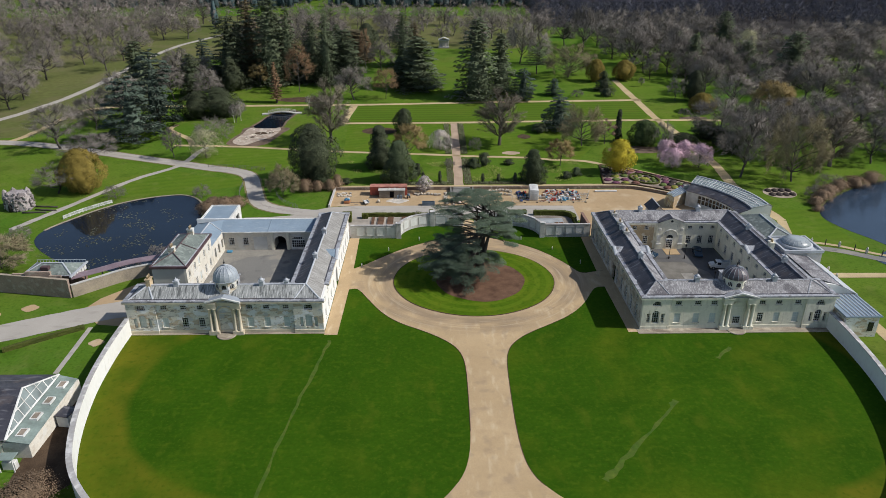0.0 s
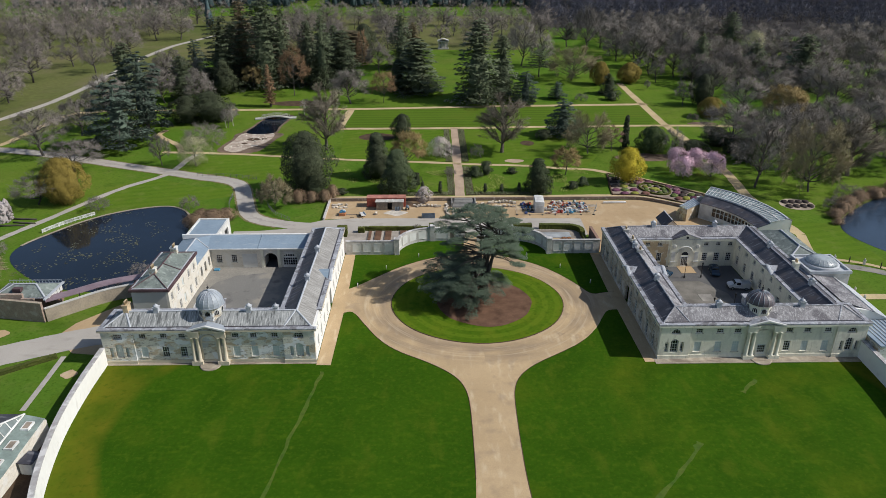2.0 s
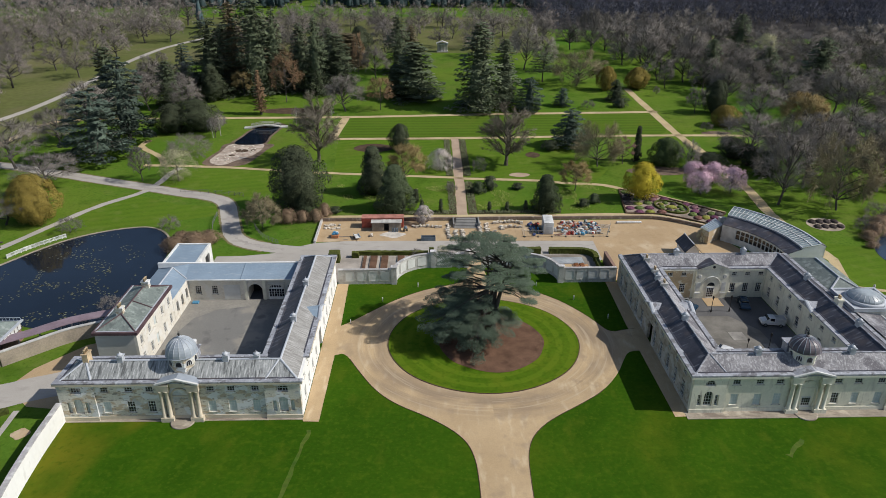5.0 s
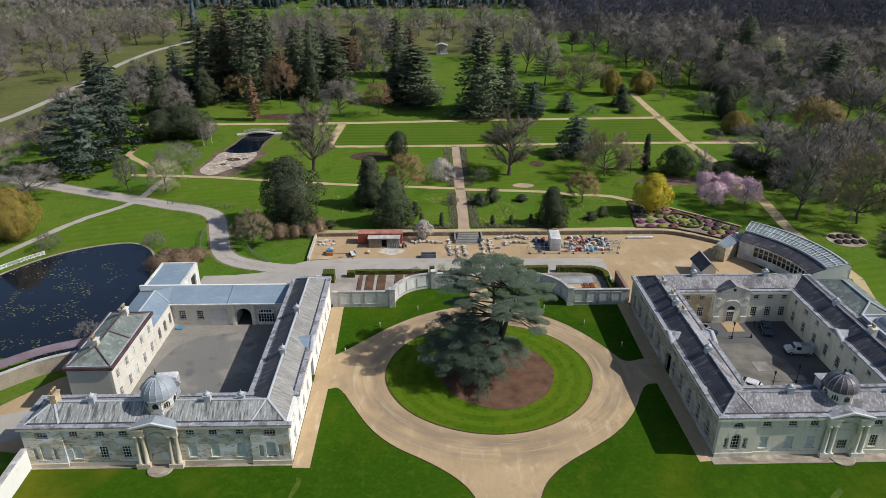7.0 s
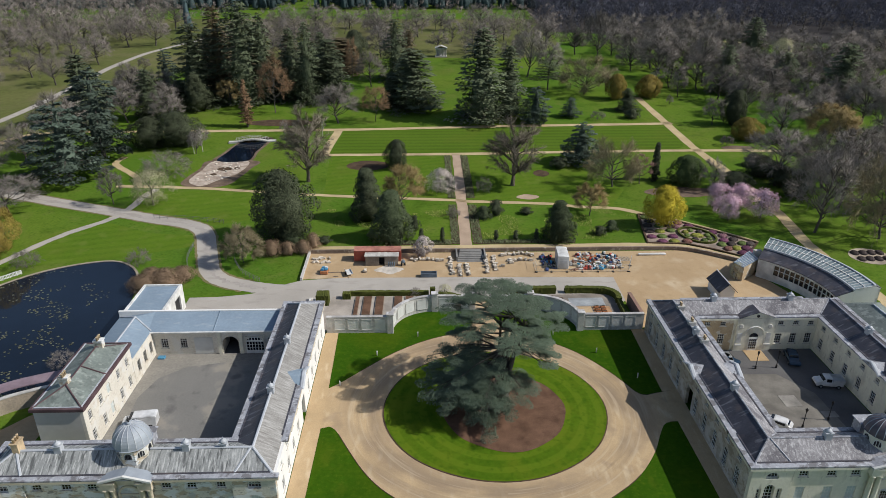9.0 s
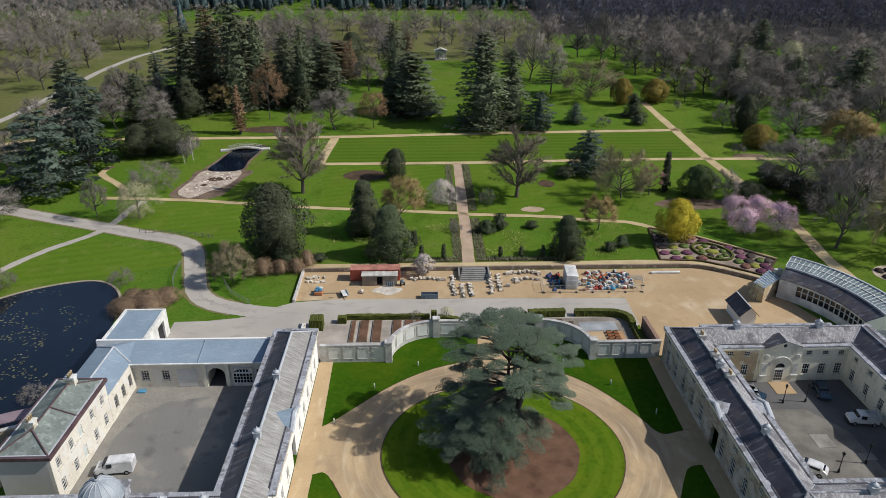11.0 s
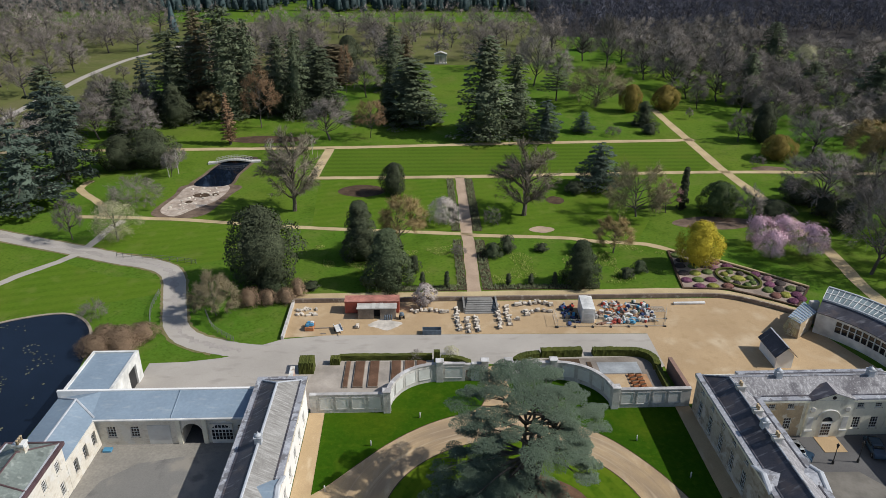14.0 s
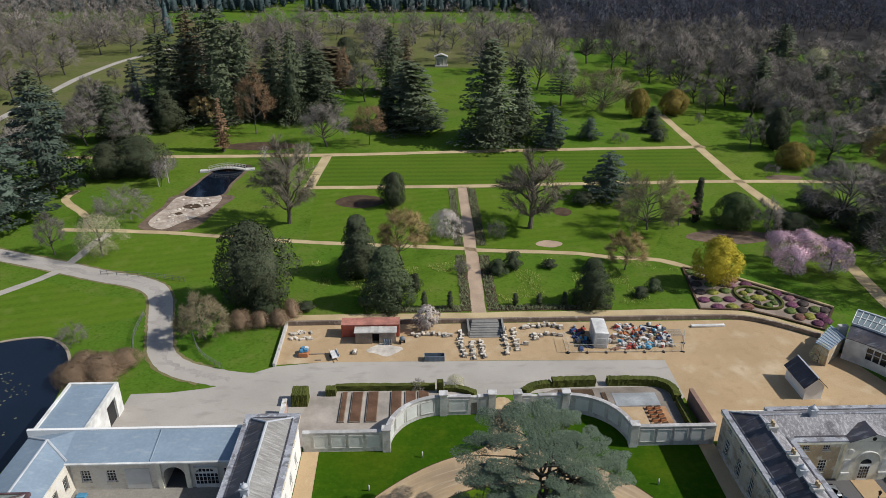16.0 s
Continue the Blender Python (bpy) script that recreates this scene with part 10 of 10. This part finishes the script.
fb = thing("flat_trailer", "white flatbed trailer standing in the yard", "trailer", Y(-27.0, 65.6, 20))
part("bed", soft_box(-0.6, 0.6, -1.2, 1.2, 0.45, 0.58, 0.03), PLASTICW, fb)
for s in (-1, 1):
    part("side_board", boxes((s * 0.6 - 0.03, s * 0.6 + 0.03, -1.2, 1.2, 0.58, 0.85)), PLASTICW, fb)
    w = part("wheel", lathe(bmesh.new(), [(0.28, -0.08), (0.3, 0.08)], 12), TYRE, fb)
    w.matrix_basis = pose(s * 0.7, 0, 0.3, 0, 90, 0)
part("drawbar", boxes((-0.05, 0.05, -2.1, -1.2, 0.42, 0.5)), IRON, fb)
tr = thing("steel_trough", "long grey-blue steel trough on the sand", "trough", Y(-10.1, 64.3))
part("shell", boxes((-1.7, 1.7, -0.6, 0.6, 0.05, 0.3), (-1.7, 1.7, -0.6, -0.5, 0.3, 0.95), (-1.7, 1.7, 0.5, 0.6, 0.3, 0.95), (-1.7, -1.6, -0.5, 0.5, 0.3, 0.95), (1.6, 1.7, -0.5, 0.5, 0.3, 0.95)), GREYBLUE, tr)
for i in range(5):
    part("rib", boxes((-1.66 + i * 0.8, -1.56 + i * 0.8, -0.66, -0.6, 0.05, 0.95)), GREYBLUE, tr)
mx = thing("cement_mixer", "small dark cement mixer by the cabin", "mixer", Y(-15.6, 69.3, 30))
part("drum", lathe(bmesh.new(), [(0.15, 0.5), (0.45, 0.75), (0.45, 1.05), (0.25, 1.35)], 12), GREYBLUE, mx)
for s in (-0.4, 0.4):
    part("leg", boxes((s - 0.04, s + 0.04, -0.3, 0.3, 0, 0.7)), IRON, mx)
structure("lime_spill", drape(disc(-18.6, 67.4, 3.2, 26, 0.5, 1.6), 0.055), material("lime_dust", (0.62, 0.57, 0.50), 0.95, 0.15, 2.0, 0.5), "pale patch of spilled lime on the sand", "ground")
# steps up to the terrace
STEPS = material("dark_step_stone", (0.24, 0.235, 0.22), 0.9, 0.25, 2.5, 0.4, 0.01, col2=(0.17, 0.165, 0.155))
st = thing("terrace_steps", "broad dark grey stone steps up to the terrace", "steps", pose(-0.7, 75.2, rise(70)))
for i in range(7):
    part("step", soft_box(-3.1 + 0.12 * i, 3.1 - 0.12 * i, -4.6 + 0.62 * i, 0.2, 0.14 * i, 0.14 * (i + 1), 0.02), STEPS, st)
part("cheek", boxes((-3.3, -2.95, -4.2, 0.3, 0, 1.15)), STEPS, st)
part("cheek", boxes((2.95, 3.3, -4.2, 0.3, 0, 1.15)), STEPS, st)
rr = random.Random(21)
BLOCKS = []
for k in range(6):
    BLOCKS.append(mesh_of("stone", soft_box(-rr.uniform(0.25, 0.55), rr.uniform(0.25, 0.55), -rr.uniform(0.16, 0.3), rr.uniform(0.16, 0.3), 0, rr.uniform(0.22, 0.42), 0.03)))
SLAT, RUNNER = mesh_of("slat", boxes((-0.6, 0.6, -0.06, 0.06, 0.1, 0.13))), mesh_of("runner", boxes((-0.05, 0.05, -0.5, 0.62, 0, 0.1)))


def stone_pallet(x, y, n):
    ob = thing("stone_pallet", "timber pallet stacked with cut stone blocks", "pallet", Y(x, y, rr.uniform(-5, 5)) @ Matrix.Diagonal((0.85, 0.85, 0.8, 1)), "pallets of cut stone")
    for k in range(6):
        part("slat", SLAT, TIMBER, ob).matrix_basis = pose(0, -0.44 + 0.2 * k, 0)
    for x_ in (-0.55, 0.0, 0.55):
        part("runner", RUNNER, TIMBER, ob).matrix_basis = pose(x_, 0, 0)
    for i in range(n):
        b = part("stone", BLOCKS[rr.randrange(6)], STONEBLOCK, ob)
        b.matrix_basis = pose(rr.uniform(-0.3, 0.3), -0.25 + 0.5 * (i % 2), 0.14 + 0.3 * (i // 2), 0, 0, rr.choice((0, 90, 4)))


for x0, x1, y0, y1, n in ((-5.6, -5.0, 64.6, 73, 7), (-3.9, -3.3, 63.8, 69.5, 5), (-2.2, -1.4, 64.4, 69.5, 5), (2.2, 2.7, 65, 74, 7), (3.9, 4.4, 66, 73.5, 6), (5.6, 13.4, 73.2, 74.2, 8), (7.0, 13.2, 70.8, 71.8, 5), (5.0, 9.0, 68.4, 70.0, 2), (-14.2, -6.8, 71.2, 72.0, 8), (-24.6, -22.6, 66.4, 67.4, 1)):
    for i in range(n):
        t = (i + 0.5) / n + rr.uniform(-0.1, 0.1) / n
        wide = x1 - x0 > y1 - y0
        stone_pallet(x0 + (x1 - x0) * t if wide else rr.uniform(x0, x1), rr.uniform(y0, y1) if wide else y0 + (y1 - y0) * t, rr.choice((2, 3, 4, 4)))
r2 = random.Random(31)
for i in range(18):
    b = tagged(part("loose_stone", BLOCKS[r2.randrange(6)], material("chalk_stone", (0.66, 0.63, 0.57), 0.9, 0.1, 3.0, 0.5) if i == 0 else bpy.data.materials["chalk_stone"]), "pale loose stone piece in the yard corner", "stone", "loose stones")
    b.matrix_basis = Y(r2.uniform(-35.6, -31.8), r2.uniform(70.6, 73.2), r2.uniform(0, 360))
for x, y, w in ((-30, 66.4, 3.0), (-29.6, 64.6, 1.0)):
    pk = thing("timber_plank", "timber planks lying on the sand", "plank", Y(x, y, 3))
    part("plank", boxes((-w / 2, w / 2, -0.12, 0.12, 0.0, 0.12)), TIMBER, pk)
# sheeted shelter and store of reclaimed things
tn = thing("sheeted_shelter", "tall white sheeted shelter standing among the stores", "tent", Y(18.9, 69.4, -4))
tb = bmesh.new()
prof = [(-1.2, 0), (1.2, 0), (1.2, 2.85), (0, 3.0), (-1.2, 2.95)]
a_, b_ = [tb.verts.new((x, -2.6, z)) for x, z in prof], [tb.verts.new((x, 2.6, z)) for x, z in prof]
tb.faces.new(a_), tb.faces.new(b_)
for i in range(5):
    tb.faces.new((a_[i], b_[i], b_[(i + 1) % 5], a_[(i + 1) % 5]))
bmesh.ops.recalc_face_normals(tb, faces=tb.faces[:])
bmesh.ops.bevel(tb, geom=tb.edges[:], offset=0.06, segments=1, affect="EDGES")
part("cover", tb, PLASTICW, tn)
part("flap", boxes((-0.8, 0.8, -2.66, -2.61, 0, 1.9)), material("clear_sheet", (0.60, 0.61, 0.60), 0.4, 0.08, 2.0, 0.5), tn)
COLS = [material("store_" + n, c, 0.7, 0.15, 3.0, 0.5, obj=0.2) for n, c in (("white", (0.70, 0.70, 0.68)), ("grey", (0.40, 0.40, 0.40)), ("brown", (0.24, 0.13, 0.09)), ("red", (0.55, 0.09, 0.06)), ("orange", (0.58, 0.21, 0.08)), ("sky_blue", (0.10, 0.38, 0.60)), ("navy", (0.05, 0.08, 0.20)), ("dark", (0.05, 0.05, 0.055)), ("buff", (0.48, 0.40, 0.30)), ("green", (0.10, 0.20, 0.14)))]
CNAMES = ["white", "grey", "brown", "red", "orange", "sky-blue", "navy", "dark", "buff", "green"]
CRATES = [mesh_of("crate", soft_box(-0.5, 0.5, -0.4, 0.4, 0, 0.55, 0.06)), mesh_of("crate", soft_box(-0.35, 0.35, -0.35, 0.35, 0, 0.8, 0.12, 2)), mesh_of("crate", soft_box(-0.9, 0.9, -0.22, 0.22, 0, 0.3, 0.04)), mesh_of("crate", lathe(bmesh.new(), [(0.26, 0), (0.3, 0.3), (0.3, 0.6), (0.24, 0.75)], 10))]
CK = ["box", "sack", "bundle", "drum", "bale"]
BALE = mesh_of("crate", soft_box(-0.8, 0.8, -0.55, 0.55, 0, 0.7, 0.22, 3))
CRATES.append(BALE)
r3 = random.Random(44)
SHARE = {}


def stored(x, y, c, k):
    key = (c, k)
    if key not in SHARE:
        SHARE[key] = CRATES[k].copy()
        SHARE[key].materials.append(COLS[c])
    ob = new("stored_" + CK[k], SHARE[key])
    ob.matrix_basis = Y(x, y, r3.uniform(0, 180)) @ Matrix.Diagonal((r3.uniform(0.45, 1.1), r3.uniform(0.45, 1.0), r3.uniform(0.45, 1.1), 1))
    tagged(ob, CNAMES[c] + " " + CK[k] + " among the stored building salvage", CK[k], "stored salvage")


for _ in range(190):
    stored(r3.uniform(22.4, 31.6), r3.uniform(66.6, 73.6), r3.choices(range(10), (10, 5, 3, 1.3, 0.7, 1.3, 1.2, 3, 4, 0.4))[0], r3.randrange(4))
for _ in range(26):
    stored(r3.uniform(14.6, 17.2), r3.uniform(66.2, 73.4), r3.choices(range(10), (1, 1, 1, 0.6, 0, 1, 4, 3, 0.5, 2))[0], r3.randrange(4))
for _ in range(12):
    stored(r3.uniform(20.4, 22.2), r3.uniform(66.4, 70.5), r3.choice((0, 1, 8, 2)), r3.randrange(3))
for x, y, c in ((23.9, 67.2, 3), (24.6, 67.0, 3), (26.6, 67.0, 5), (27.1, 67.4, 5), (23.2, 70.6, 4), (28.4, 67.2, 0), (29.0, 67.1, 0), (25.6, 67.2, 0)):
    stored(x, y, c, 1)
for x, y, c in ((23.6, 66.9, 3), (24.7, 66.8, 3), (26.8, 66.8, 5), (27.6, 67.5, 5), (24.2, 70.9, 4), (26.4, 71.6, 4), (23.4, 73.0, 0), (25.2, 73.2, 0), (29.6, 67.3, 0), (30.4, 69.0, 0), (15.0, 71.8, 6), (15.4, 70.6, 6), (16.6, 72.4, 3), (15.3, 66.6, 6)):
    stored(x, y, c, 4)
wb = thing("white_beam", "long white beam lying on the sandy yard", "beam", Y(39.9, 73.1, 1))
part("beam", soft_box(-3.1, 3.1, -0.3, 0.3, 0.05, 0.4, 0.03), PLASTICW, wb)
gp = thing("mesh_panel", "grey wire mesh panel lying flat in the yard", "panel", Y(33.2, 71.2, -3))
for i in range(9):
    part("wire", boxes((-1.2 + i * 0.3, -1.16 + i * 0.3, -1.0, 1.0, 0.06, 0.10)), GREYREND, gp)
for i in range(5):
    part("cross_wire", boxes((-1.25, 1.25, -1.0 + i * 0.5, -0.96 + i * 0.5, 0.10, 0.13)), GREYREND, gp)


def site_fence(x0, y0, x1, y1):
    n = max(1, round(math.hypot(x1 - x0, y1 - y0) / 3.3))
    for i in range(n):
        ax, ay, bx, by = x0 + (x1 - x0) * i / n, y0 + (y1 - y0) * i / n, x0 + (x1 - x0) * (i + 1) / n, y0 + (y1 - y0) * (i + 1) / n
        ang, ln = math.degrees(math.atan2(by - ay, bx - ax)), math.hypot(bx - ax, by - ay)
        ob = thing("fence_panel", "wire mesh site fence panel on a concrete foot", "fence", Y(ax, ay, ang), "site fence panels")
        part("foot", boxes((-0.15, 0.15, -0.32, 0.32, 0, 0.16)), IRON, ob)
        part("frame", boxes((-0.02, 0.02, -0.02, 0.02, 0.1, 1.7), (0.02, ln, -0.02, 0.02, 1.66, 1.7), (0.02, ln, -0.02, 0.02, 0.2, 0.24)), GREYREND, ob)
        if "mesh" not in SHARE or SHARE["mesh"][0] != round(ln, 1):
            SHARE["mesh"] = (round(ln, 1), mesh_of("mesh", boxes(*[(ln * k / 14 - 0.006, ln * k / 14 + 0.006, -0.006, 0.006, 0.24, 1.66) for k in range(1, 14)])))
        part("mesh", SHARE["mesh"][1], GREYREND, ob)


site_fence(12.8, 65.6, 32.6, 65.4)
site_fence(32.6, 65.4, 34.6, 70.6)
site_fence(12.8, 65.6, 12.8, 70.0)
# estate fence by the drive
FENCEIRON = material("weathered_fence_iron", (0.20, 0.21, 0.19), 0.8, 0.2, 3.0, 0.3)


def estate_fence(pts):
    ob = thing("estate_fence", "grey iron estate fence beside the drive", "fence")
    line = [Vector((x, y, 0)) for x, y in pts]
    for p in curve_points([tuple(v) for v in line], 5):
        part("post", boxes((p.x - 0.04, p.x + 0.04, p.y - 0.04, p.y + 0.04, rise(p.y), rise(p.y) + 1.15)), FENCEIRON, ob)
    cl = [(p.x, p.y) for p in curve_points([tuple(v) for v in line], 5)]
    for h in (0.35, 0.72, 1.08):
        part("rail", wall_line(cl, 0.04, 0.05, h, follow=True), FENCEIRON, ob)


estate_fence([(-63.6, 79.5), (-63, 73), (-61.0, 67)])
estate_fence([(-52.5, 72), (-49.5, 66.5), (-45, 62.5)])
estate_fence([(-78, 95.4), (-68, 94), (-60, 92)])
# loose planting in the borders
r5 = random.Random(77)
pl = Geo()
for x0, x1, y0, y1, n in ((-4.5, -2.8, 79.6, 141, 1800), (0.5, 2.5, 79.6, 141, 1800), (-20, -4.8, 79.3, 81.1, 800), (2.8, 24, 79.5, 81.1, 800)):
    for _ in range(n):
        c = Vector((r5.uniform(x0, x1), r5.uniform(y0, y1), 0))
        if 102 < c.y < 107:
            continue
        c.z = rise(c.y) + 0.1
        d = (rvec(r5) + Vector((0, 0, 1.2))).normalized()
        pl.tri(c, c + d * r5.uniform(0.3, 0.75), d.orthogonal().normalized() * 0.13)
tagged(part("border_plants", pl.mesh("border_plants"), leaf("border_leaf", (0.15, 0.17, 0.09), 0.5)), "sparse young plants in the borders", "plants", "", "stuff")
df = Geo()
for _ in range(12000):
    x, y = r5.uniform(-36, 42), r5.uniform(81.5, 100)
    if abs(x + 1) < 4 or noise.noise(Vector((x * 0.16, y * 0.16, 9))) < 0.16:
        continue
    c = Vector((x, y, rise(y) + 0.05))
    d = (rvec(r5) * 0.6 + Vector((0, 0, 1))).normalized()
    df.tri(c, c + d * r5.uniform(0.2, 0.4), d.orthogonal().normalized() * 0.12)
tagged(part("daffodil_drifts", df.mesh("daffodil_drifts"), leaf("daffodil_leaf", (0.20, 0.24, 0.06), 0.5)), "drifts of pale yellow-green daffodils in grass", "flowers", "", "stuff")
